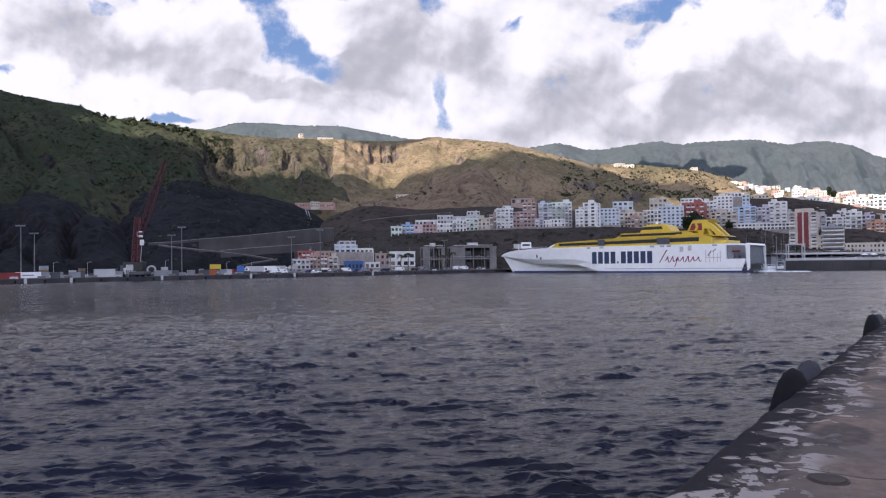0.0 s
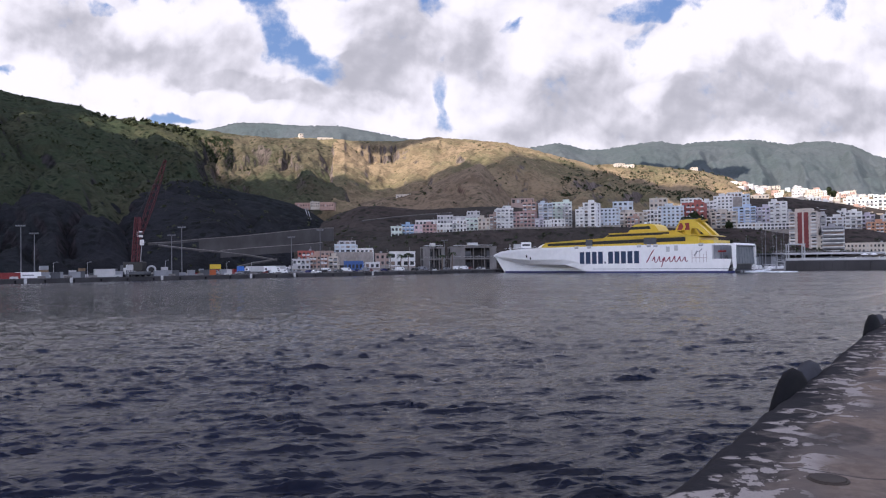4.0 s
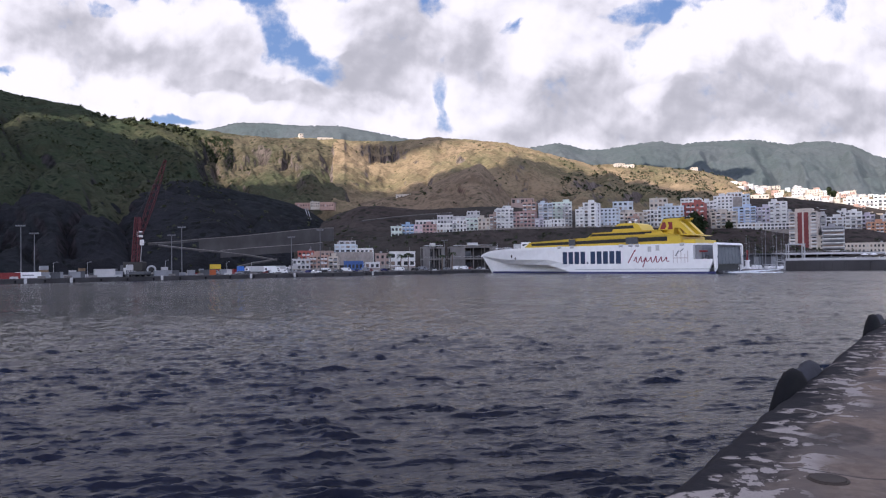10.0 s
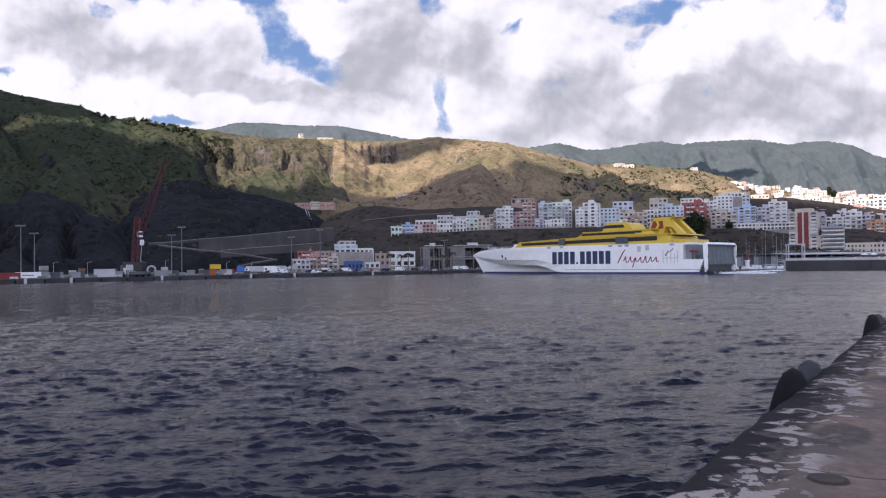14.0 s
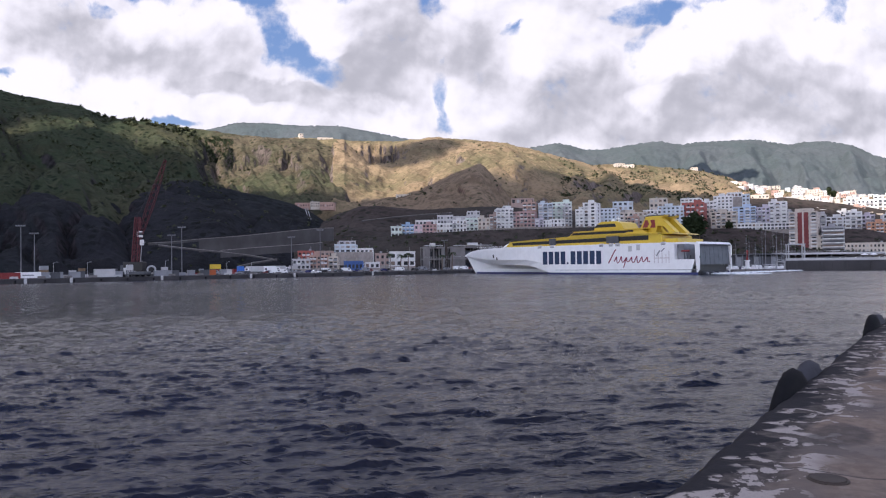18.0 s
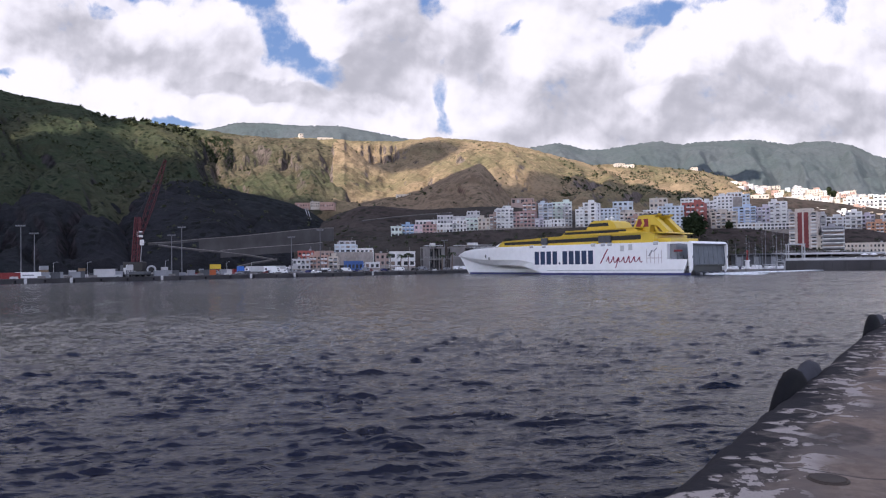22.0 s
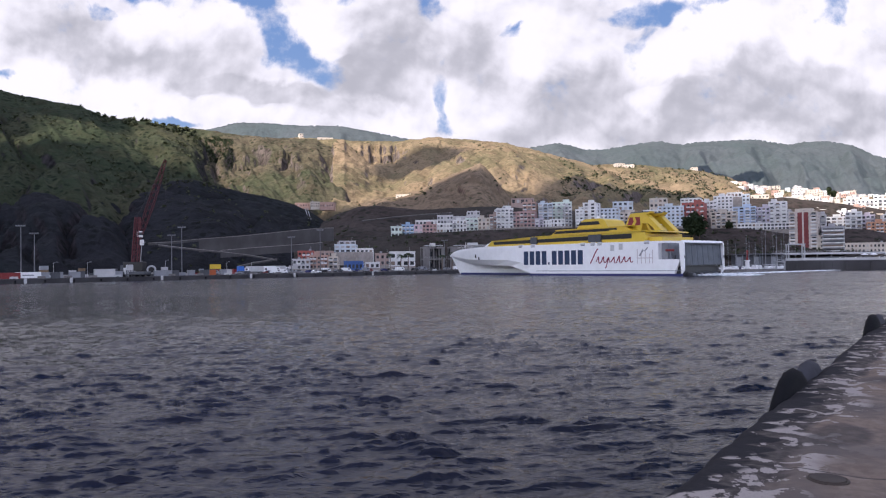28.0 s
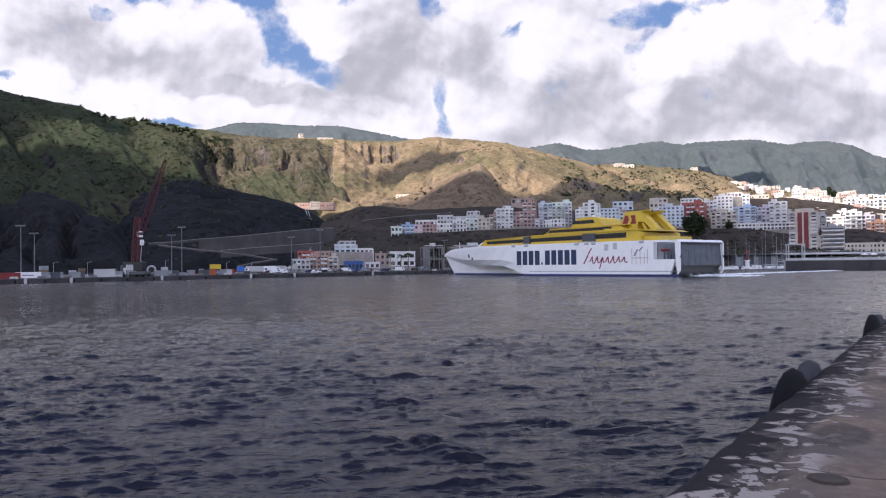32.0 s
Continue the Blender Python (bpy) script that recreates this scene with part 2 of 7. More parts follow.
# ---- the land ----
def hill(name, ridge, foot, foot_z, material, label, cols=200, rows=60, power=1.2, rough=12.0, gully=14.0, crest=1.5, size=120.0, seed=0, back=0.35, shelf=((0, 0),), drop=0.8, spurs=0.0, slant=1.5):
    """A slope that climbs from its foot (a share of the ridge's distance, or one for each end) to a ridge line of places, and falls behind it.
    spurs: the height of the sharp ribs that run down it, slanting; shelf: the share of the height that a fluted cliff takes."""
    r = np.array(ridge, float)
    s = np.r_[0, np.cumsum(np.hypot(np.diff(r[:, 0]), np.diff(r[:, 1])))]
    u = np.linspace(0, s[-1], cols)
    smooth = [np.interp(u, s, r[:, k]) for k in range(3)]
    for _ in range(max(1, cols // 90)):
        for k in range(3):
            smooth[k][1:-1] = (smooth[k][:-2] + 2 * smooth[k][1:-1] + smooth[k][2:]) / 4
    down = np.linspace(0, 1, rows) ** 0.9
    steps = np.r_[down, 1 + np.linspace(0.04, back, 8)]
    f0, f1 = foot if isinstance(foot, tuple) else (foot, foot)
    co = np.zeros((len(steps), cols, 3))
    for j in range(cols):
        rx, ry, rz = smooth[0][j], smooth[1][j], smooth[2][j]
        f = f0 + (f1 - f0) * j / (cols - 1)
        sh = float(np.interp(j / (cols - 1), [q[0] for q in shelf], [q[1] for q in shelf]))
        sh *= max(0.0, min(1.3, 0.75 + 1.6 * turb(u[j] / 55, 1, seed, 3)))
        lip = drop + 0.05 * turb(u[j] / 40, 3, seed) + 0.03 * turb(u[j] / 11, 5, seed, 3)
        flute = 0.02 * turb(u[j] / 4, 8, seed, 3)
        for i, t in enumerate(steps):
            k = f + (1 - f) * t
            x, y = rx * k, ry * k
            n1 = turb(x / size + seed, y / size, seed, 5)
            if t <= 1:
                cliff = min(1, max(0, (t - lip - flute) / 0.03)) * 0.45 + min(1, max(0, (t - lip - 0.05 + flute) / 0.035)) * 0.35 + min(1, max(0, (t - lip) / 0.14)) * 0.2
                p = t ** power * (1 - sh) + sh * cliff
                z = foot_z + (rz - foot_z) * p
                w = min(1, t * 5) * min(1, (1 - t) * 5 + 0.02)
            else:
                z = rz - (rz - foot_z) * ((t - 1) / back) ** 1.3 * 0.8
                w = min(1, (t - 1) * 5)
            cut = 1 - abs(turb(u[j] / size * 0.9 + n1 * 0.35 + seed * 3, t * 1.1, seed + 7, 4)) * 2.2
            z += w * (rough * n1 - gully * max(0, cut) ** 1.5)
            if spurs and t < 1:
                rib = 1 - abs(turb((u[j] / size + slant * t) * 1.1 + n1 * 0.2, t * 0.7, seed + 17, 3)) * 2.4
                small = 1 - abs(turb((u[j] / size + slant * t) * 3.7 + n1 * 0.3, t * 1.6, seed + 27, 3)) * 2.4
                z += w * w * (1 - 0.6 * t) * spurs * (max(-0.2, rib) + 0.3 * max(-0.2, small))
            z += crest * (turb(x / 14, y / 14, seed, 3)) * min(1, t * 3)
            co[i, j] = x, y, z
    return tagged(grid_object(name, co, material), label, "hill", kind="structure")


hill("far_mountain", [(-1471.5, 3600, 587.8), (-1249.7, 3600, 657.3), (-1138.8, 3600, 675.3), (-1000.2, 3600, 707), (-861.8, 3600, 702.5), (-723.4, 3600, 689.7), (-502, 3600, 684.2), (-391.4, 3600, 663.4), (-253.4, 3600, 633.9), (-129.1, 3600, 607.4), (50.3, 3600, 569.2), (271, 3600, 516.5)], 0.72, 120, HAZY_FOREST,
     "distant forested mountain under the clouds, haze put into its blue-grey colour", 200, 40, 1.0, 40, 40, 6, 260, 3, spurs=40)
hill("far_mountain", [(113, 3900, 501.2), (354, 3900, 594.4), (474.1, 3900, 614), (609.4, 3900, 636.4), (684.1, 3900, 620.4), (773.6, 3900, 595.3), (893.6, 3900, 602.8), (1013.8, 3900, 622.4), (1149, 3900, 638.8), (1268.5, 3900, 616.3), (1358.7, 3900, 630.2), (1493.7, 3900, 634.6), (1643.8, 3900, 641.8), (1748.4, 3900, 625.4), (1853, 3900, 612.1), (1928.2, 3900, 626.2), (2063.2, 3900, 627.6), (2182.5, 3900, 602.1), (2271.4, 3900, 558.9), (2354.6, 3900, 530.8), (2568.9, 3900, 471.2), (2925.9, 3900, 376.8)], 0.55, 60, HAZY_FOREST,
     "distant forested mountains with deep ravines, haze put into their blue-grey colour", 360, 90, 1.1, 24, 24, 7, 300, 11, spurs=55, slant=0.5)
hill("hill", [(163.5, 1350, 175.5), (225.8, 1350, 178.9), (288.1, 1350, 182.3), (329.6, 1350, 183.9), (381.4, 1350, 179.1), (433.1, 1350, 173.2), (479.7, 1350, 168.5), (526.1, 1350, 155.5), (577.6, 1350, 139.3), (629.2, 1350, 130.3), (691.3, 1350, 125.4), (763.7, 1350, 118.3), (813.3, 1350, 113.6), (929, 1350, 98.7)], (0.5, 0.4), 24, HILL_GRASS,
     "scrubby brown and green hill with terraces above the town", 260, 70, 1.15, 10, 8, 2.5, 110, 5, spurs=9)
hill("hill", [(-346.2, 1180, 203.7), (-282.7, 1180, 208.4), (-219.2, 1180, 209.4), (-164.8, 1180, 206), (-119.4, 1180, 202.8), (-74.1, 1180, 202.2), (-37.8, 1180, 205.4), (-10.5, 1180, 207.8), (25.7, 1180, 204.6), (62, 1180, 201.4), (98.2, 1180, 198.3), (134.4, 1180, 188.7), (179.5, 1180, 176.4), (215.7, 1180, 167.7), (251.8, 1180, 156.4), (287.8, 1180, 141.4), (314.7, 1180, 124.8), (345.9, 1180, 97.2), (368.3, 1180, 83.3), (404.1, 1180, 64.7)], (0.66, 0.5), 26, HILL_GRASS,
     "sunlit dry grassy hill with pale cliffs below its crest", 460, 150, 1.05, 14, 9, 1.6, 130, 21, shelf=((0, 0), (0.12, 0.06), (0.17, 0.2), (0.34, 0.16), (0.4, 0.06), (0.5, 0.04), (0.56, 0)), drop=0.85, spurs=18, slant=-1.6)
hill("hill", [(-801.2, 1000, 293.3), (-724.1, 1000, 276.9), (-647, 1000, 258.1), (-600.9, 1000, 248.3), (-562.4, 1000, 238.5), (-531.6, 1000, 232), (-493.1, 1000, 226.1), (-462.4, 1000, 211.8), (-424, 1000, 205.9), (-385.5, 1000, 200.1), (-354.8, 1000, 194.3), (-335.6, 1000, 186.3), (-324.1, 1000, 173.8), (-316.6, 1000, 152.2), (-309.1, 1000, 125.1), (-300, 1000, 101.9)], (0.4, 0.55), -5, HILL_GREEN_SHADED,
     "steep green ridge with scattered bushes, cloud shade partly painted into its colour", 320, 110, 0.85, 14, 12, 1.8, 110, 31, spurs=10)
hill("hill", [(-432.6, 1100, 208.6), (-407.2, 1100, 215.1), (-373.4, 1100, 212.1), (-339.5, 1100, 207.4), (-305.8, 1100, 201.1), (-263.5, 1100, 197.2), (-221.2, 1100, 195), (-187.4, 1100, 192), (-162.1, 1100, 181.5), (-141.2, 1100, 155.8), (-120.4, 1100, 128.5), (-103.8, 1100, 104.6)], (0.6, 0.66), 10, HILL_MEADOW,
     "green and brown shoulder with rocky outcrops", 240, 110, 0.85, 16, 18, 1.8, 80, 35, shelf=((0, 0), (0.3, 0.05), (0.5, 0.16), (0.7, 0.1), (1, 0.1)), drop=0.72, spurs=12)
hill("hill", [(-119.4, 850, 68.2), (-93.3, 850, 77), (-54.1, 850, 83), (-27.9, 850, 89.3), (-1.6, 850, 102), (21.4, 850, 112.2), (44.3, 850, 120.4), (55.9, 850, 109.8), (70, 850, 90), (92.6, 850, 69.5), (108.7, 850, 56.9)], 0.72, 24, HILL_RED,
     "reddish brown spur with a sharp crest below the grassy hill", 200, 80, 1.1, 6, 5, 1.2, 60, 41, spurs=6)
hill("hill", [(-492.7, 640, 78.2), (-414.1, 640, 74.8), (-355.1, 640, 71.6), (-315.8, 640, 72.2), (-296.2, 640, 68.5), (-283.9, 640, 64.9), (-274.1, 640, 54.9), (-266.8, 640, 42), (-256, 640, 31.1), (-237.4, 640, 25)], (0.55, 0.66), -6, HILL_DARK_SHADED,
     "dark bare cliff beside the container yard, shade added to its colour", 160, 60, 0.6, 12, 16, 2, 70, 51)
hill("hill", [(-323.9, 700, 74.4), (-297, 700, 77.8), (-264.8, 700, 86), (-237.9, 700, 87.9), (-219.1, 700, 82.2), (-194.9, 700, 76.6), (-168.1, 700, 70.8), (-146.6, 700, 65.2), (-127.9, 700, 57.4), (-111.9, 700, 46.5), (-98.5, 700, 41), (-77.1, 700, 35.3)], (0.6, 0.6), -6, HILL_DARK_SHADED,
     "dark scree slope above the harbour road, shade added to its colour", 160, 60, 0.8, 10, 12, 1.2, 90, 61)
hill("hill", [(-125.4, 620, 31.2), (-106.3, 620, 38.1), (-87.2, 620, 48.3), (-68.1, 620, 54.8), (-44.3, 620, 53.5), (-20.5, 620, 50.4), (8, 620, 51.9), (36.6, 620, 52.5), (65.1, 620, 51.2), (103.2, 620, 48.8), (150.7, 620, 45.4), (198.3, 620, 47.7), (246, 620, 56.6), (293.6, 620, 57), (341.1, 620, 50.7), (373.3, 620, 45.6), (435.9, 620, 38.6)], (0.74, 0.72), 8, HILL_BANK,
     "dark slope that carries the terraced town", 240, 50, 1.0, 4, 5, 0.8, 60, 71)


# terrace on which the front row of town houses stands, with its planted bank
def bank(name, line, foot_line, foot_z, material, label, rows=26, rough=2.0, seed=0, top=90.0):
    a, b = np.array(line, float), np.array(foot_line, float)
    cols = 260
    q = np.linspace(0, 1, cols)
    ka, kb = np.linspace(0, 1, len(a)), np.linspace(0, 1, len(b))
    A = np.stack([np.interp(q, ka, a[:, k]) for k in range(3)], -1)
    B = np.stack([np.interp(q, kb, b[:, k]) for k in range(2)], -1)
    co = np.zeros((rows + 4, cols, 3))
    for j in range(cols):
        for i in range(rows + 4):
            t = min(1.0, i / (rows - 1))
            x, y = B[j] + (A[j, :2] - B[j]) * t
            z = foot_z + (A[j, 2] - foot_z) * t ** 0.75
            n = turb(x / 16 + seed, y / 16, seed, 4)
            x += n * rough * math.sin(math.pi * t)
            z += n * rough * 0.8 * min(1, t * 4) * (1 if t < 0.9 else 0.25)
            if i >= rows:
                y += (i - rows + 1) * top / 4
                x += (i - rows + 1) * top / 4 * x / y
                z += (i - rows + 1) * 1.5
            co[i, j] = x, y, z
    return tagged(grid_object(name, co, material), label, "slope", kind="structure")


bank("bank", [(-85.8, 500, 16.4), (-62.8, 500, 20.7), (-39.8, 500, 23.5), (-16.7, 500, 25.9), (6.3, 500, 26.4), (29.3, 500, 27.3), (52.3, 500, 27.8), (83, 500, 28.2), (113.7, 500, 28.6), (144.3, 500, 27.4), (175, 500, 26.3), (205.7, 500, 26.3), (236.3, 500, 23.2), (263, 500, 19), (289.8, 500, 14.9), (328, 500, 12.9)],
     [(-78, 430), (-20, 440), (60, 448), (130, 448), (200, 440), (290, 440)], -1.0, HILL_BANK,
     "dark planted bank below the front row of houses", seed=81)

# the ground of the port and the sea floor's edge: one sheet that runs under the hills
ground_co = np.zeros((40, 60, 3))
for i in range(40):
    for j in range(60):
        t = i / 39
        x = -420 + 840 * j / 59
        y0 = 262 + (x + 160) * 0.92 if x < -10 else 400 + (x + 10) * 0.25
        y0 = max(180, min(y0, 452))
        if x > 150:
            y0 = 452 - min(1, (x - 150) / 25) * 70
        k = 1 + 3.2 * t ** 2
        ground_co[i, j] = x * k, y0 * k, 1.55 + 0.05 * turb(x / 20, t * 9)
tagged(grid_object("ground", ground_co, CONCRETE), "grey concrete and asphalt apron of the port", "ground", kind="structure")


# ---- the water ----
def lattice(x, y, seed):
    """Smooth gradient noise over arrays, about -0.7 to 0.7, one lump a unit."""
    rng = np.random.RandomState(seed)
    order = rng.permutation(256)
    angle = rng.rand(256) * 2 * np.pi
    gx, gy = np.cos(angle), np.sin(angle)
    ix, iy = np.floor(x).astype(int), np.floor(y).astype(int)
    fx, fy = x - ix, y - iy
    sx, sy = fx * fx * fx * (fx * (fx * 6 - 15) + 10), fy * fy * fy * (fy * (fy * 6 - 15) + 10)

    def corner(a, b):
        h = order[(order[(ix + a) & 255] + iy + b) & 255]
        return gx[h] * (fx - a) + gy[h] * (fy - b)

    low = corner(0, 0) + (corner(1, 0) - corner(0, 0)) * sx
    high = corner(0, 1) + (corner(1, 1) - corner(0, 1)) * sx
    return low + (high - low) * sy


def chop_z(X, Y):
    """Short-crested wind chop: a calm skin with scattered steep little fronts."""
    c, s = math.cos(0.16), math.sin(0.16)
    A, B = X * c + Y * s, Y * c - X * s
    swell = lattice(A / 7.0, B / 3.6, 1)
    groups = np.clip(0.68 + 1.2 * lattice(A / 4.0, B / 2.4, 2) + 1.1 * lattice(A / 17.0, B / 13.0, 3) + 0.55 * np.clip((5.0 - X) / 16.0, 0, 1), 0.1, 1.6)
    z = 0.07 * swell
    for length, width, amp, seed in ((1.4, 3.4, 0.11, 11), (0.62, 2.2, 0.17, 12), (0.32, 1.15, 0.125, 13), (0.18, 0.6, 0.06, 14)):
        lean = lattice(A / width, B / length, seed)
        peak = lattice(A / width, (B + 0.55 * length * lean) / length, seed)
        z += amp * groups * (np.clip(peak - 0.06, 0, 1) ** 1.15 * 1.9 + 0.1 * peak)
    z += 0.03 * lattice(A / 0.5, B / 0.24, 21) + 0.012 * lattice(A / 0.22, B / 0.12, 22)
    return z


def water():
    q = np.linspace(-1, 1, 780)
    ys = np.geomspace(9.0, 170.0, 880)
    Q, Y = np.meshgrid(q, ys)
    X = Q * (0.62 * Y + 9.0)
    near = np.stack([X, Y, chop_z(X, Y) * (1 - np.clip((Y - 32) / 60, 0, 1) * np.interp(X / Y, (-0.3, 0.35), (0.9, 0.2)))], -1)
    xs = np.r_[np.linspace(-1500, -330, 12), np.linspace(-320, 320, 460), np.linspace(330, 1500, 12)]
    X2, Y2 = np.meshgrid(xs, np.geomspace(164.0, 480.0, 260))
    far = np.stack([X2, Y2, 0.05 * lattice(X2 / 9.0, Y2 / 5.0, 31) + 0.03 * lattice(X2 / 3.5, Y2 / 2.6, 32) - 0.25 * (Y2 < 169.5)], -1)
    X3, Y3 = np.meshgrid(np.linspace(-1500, 1500, 60), np.linspace(-900, 168.0, 40))
    rest = np.stack([X3, Y3, 0.0 * X3 - 0.3], -1)
    co, quads, base = [], [], 0
    for g in (near, far, rest):
        r, c, _ = g.shape
        i = np.arange(r * c).reshape(r, c) + base
        quads.append(np.stack([i[:-1, :-1], i[:-1, 1:], i[1:, 1:], i[1:, :-1]], -1).reshape(-1, 4))
        co.append(g.reshape(-1, 3))
        base += r * c
    co, quads = np.concatenate(co), np.concatenate(quads)
    me = bpy.data.meshes.new("water")
    me.vertices.add(len(co))
    me.vertices.foreach_set("co", co.reshape(-1).astype(np.float32))
    me.loops.add(quads.size)
    me.loops.foreach_set("vertex_index", quads.reshape(-1))
    me.polygons.add(len(quads))
    me.polygons.foreach_set("loop_start", np.arange(0, quads.size, 4))
    me.polygons.foreach_set("use_smooth", np.full(len(quads), True))
    me.update(calc_edges=True)
    me.materials.append(WATER)
    return tagged(new("water", me), "dark grey-blue choppy harbour water", "water", kind="structure")


sea_sheet = water()


# ---- the clouds ----
def cloud_backdrop():
    """The far cumulus beyond the mountains, on a shell outside everything."""
    k = Nodes("cloud_bank")
    sep = k.n.new("ShaderNodeSeparateXYZ")
    k.l.new(k.co, sep.inputs[0])
    flat = k.n.new("ShaderNodeCombineXYZ")
    k.l.new(k.sums("DIVIDE", sep.outputs["X"], sep.outputs["Y"]), flat.inputs[0])
    k.l.new(k.sums("DIVIDE", sep.outputs["Z"], sep.outputs["Y"]), flat.inputs[1])
    uv = flat.outputs[0]

    def shifted(vector, by):
        m = k.n.new("ShaderNodeVectorMath")
        k.l.new(vector, m.inputs[0])
        m.inputs[1].default_value = by
        return m.outputs[0]

    def warped(vector, scale, amount, detail):
        """The plane drawn about by a noise."""
        t = k.n.new("ShaderNodeTexNoise")
        t.inputs["Scale"].default_value, t.inputs["Detail"].default_value = scale, detail
        k.l.new(vector, t.inputs["Vector"])
        m = k.n.new("ShaderNodeVectorMath")
        m.operation = "MULTIPLY_ADD"
        k.l.new(t.outputs["Color"], m.inputs[0])
        m.inputs[1].default_value = (amount, amount, 0)
        k.l.new(shifted(vector, (-amount / 2, -amount / 2, 0)), m.inputs[2])
        return m.outputs[0]

    rough = warped(warped(uv, 7.0, 0.12, 2), 26.0, 0.05, 6)
    m = k.n.new("ShaderNodeSeparateXYZ")
    k.l.new(rough, m.inputs[0])
    mx, my = m.outputs["X"], m.outputs["Y"]

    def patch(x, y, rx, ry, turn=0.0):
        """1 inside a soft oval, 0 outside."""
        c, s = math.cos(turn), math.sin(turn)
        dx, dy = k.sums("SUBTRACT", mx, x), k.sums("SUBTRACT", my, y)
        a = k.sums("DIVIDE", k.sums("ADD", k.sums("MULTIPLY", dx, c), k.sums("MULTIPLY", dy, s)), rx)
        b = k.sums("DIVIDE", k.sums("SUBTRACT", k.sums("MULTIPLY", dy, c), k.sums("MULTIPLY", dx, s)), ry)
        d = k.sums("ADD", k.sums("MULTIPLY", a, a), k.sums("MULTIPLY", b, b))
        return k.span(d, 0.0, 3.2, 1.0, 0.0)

    def thin(*place):
        return k.sums("MULTIPLY", patch(*place), 0.85)

    def faint(*place):
        return k.sums("MULTIPLY", patch(*place), 0.66)

    def most(values):
        v = values[0]
        for w in values[1:]:
            v = k.sums("MAXIMUM", v, w)
        return v

    def total(values):
        v = values[0]
        for w in values[1:]:
            v = k.sums("ADD", v, w)
        return k.sums("MINIMUM", v, 1.0)

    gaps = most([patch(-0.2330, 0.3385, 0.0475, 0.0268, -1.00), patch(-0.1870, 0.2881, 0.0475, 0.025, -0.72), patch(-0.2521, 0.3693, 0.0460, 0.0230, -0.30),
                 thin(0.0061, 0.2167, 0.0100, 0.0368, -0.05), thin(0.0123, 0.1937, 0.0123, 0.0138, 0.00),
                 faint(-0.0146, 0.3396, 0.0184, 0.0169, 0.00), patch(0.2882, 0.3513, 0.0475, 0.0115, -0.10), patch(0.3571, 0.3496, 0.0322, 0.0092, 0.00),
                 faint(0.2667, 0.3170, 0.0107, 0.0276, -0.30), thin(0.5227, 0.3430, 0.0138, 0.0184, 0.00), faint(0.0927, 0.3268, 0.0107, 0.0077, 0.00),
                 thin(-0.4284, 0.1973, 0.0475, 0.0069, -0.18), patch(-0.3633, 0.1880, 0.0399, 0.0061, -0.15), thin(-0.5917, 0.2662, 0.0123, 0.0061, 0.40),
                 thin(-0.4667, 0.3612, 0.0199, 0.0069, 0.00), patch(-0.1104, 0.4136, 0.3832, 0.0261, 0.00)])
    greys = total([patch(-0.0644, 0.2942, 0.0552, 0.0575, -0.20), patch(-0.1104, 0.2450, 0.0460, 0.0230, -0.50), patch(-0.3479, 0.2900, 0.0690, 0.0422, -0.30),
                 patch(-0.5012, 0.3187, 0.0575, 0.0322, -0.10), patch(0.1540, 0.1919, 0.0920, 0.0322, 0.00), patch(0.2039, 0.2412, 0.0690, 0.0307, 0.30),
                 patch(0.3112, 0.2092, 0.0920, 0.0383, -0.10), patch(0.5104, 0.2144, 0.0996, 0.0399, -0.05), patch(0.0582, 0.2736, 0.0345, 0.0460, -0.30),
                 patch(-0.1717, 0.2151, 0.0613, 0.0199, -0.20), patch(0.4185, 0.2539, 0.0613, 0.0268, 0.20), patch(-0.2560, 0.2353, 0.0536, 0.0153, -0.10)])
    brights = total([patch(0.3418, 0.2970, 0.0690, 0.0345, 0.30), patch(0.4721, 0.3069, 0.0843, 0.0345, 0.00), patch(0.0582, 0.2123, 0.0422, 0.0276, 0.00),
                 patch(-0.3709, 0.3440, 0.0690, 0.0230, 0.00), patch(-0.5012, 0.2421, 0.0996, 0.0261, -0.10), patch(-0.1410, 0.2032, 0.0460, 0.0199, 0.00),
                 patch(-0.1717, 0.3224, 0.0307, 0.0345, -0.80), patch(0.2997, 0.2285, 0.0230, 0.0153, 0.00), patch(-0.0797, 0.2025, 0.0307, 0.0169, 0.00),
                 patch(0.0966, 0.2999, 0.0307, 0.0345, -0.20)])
    # billows lit from above: the thickness here against the thickness a little higher
    soft = warped(uv, 4.0, 0.05, 1)
    light = k.sums("SUBTRACT", k.noise(8.0, 3, soft, 0.45), k.noise(8.0, 3, shifted(soft, (-0.014, 0.03, 0)), 0.45))
    puff = k.sums("SUBTRACT", k.noise(24.0, 5, soft, 0.5), k.noise(24.0, 5, shifted(soft, (-0.005, 0.011, 0)), 0.5))
    relief = k.sums("ADD", k.sums("MULTIPLY", light, 2.0), k.sums("MULTIPLY", puff, 1.0))
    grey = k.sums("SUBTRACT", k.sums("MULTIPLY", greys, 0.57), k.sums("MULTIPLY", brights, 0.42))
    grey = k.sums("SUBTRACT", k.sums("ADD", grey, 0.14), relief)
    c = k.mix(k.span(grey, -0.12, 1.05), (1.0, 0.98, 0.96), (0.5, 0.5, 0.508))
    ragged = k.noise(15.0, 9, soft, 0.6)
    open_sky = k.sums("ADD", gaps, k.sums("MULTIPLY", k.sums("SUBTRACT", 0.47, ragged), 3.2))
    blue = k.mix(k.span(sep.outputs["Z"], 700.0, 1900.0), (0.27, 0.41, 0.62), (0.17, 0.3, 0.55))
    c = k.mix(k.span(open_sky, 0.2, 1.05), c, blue)
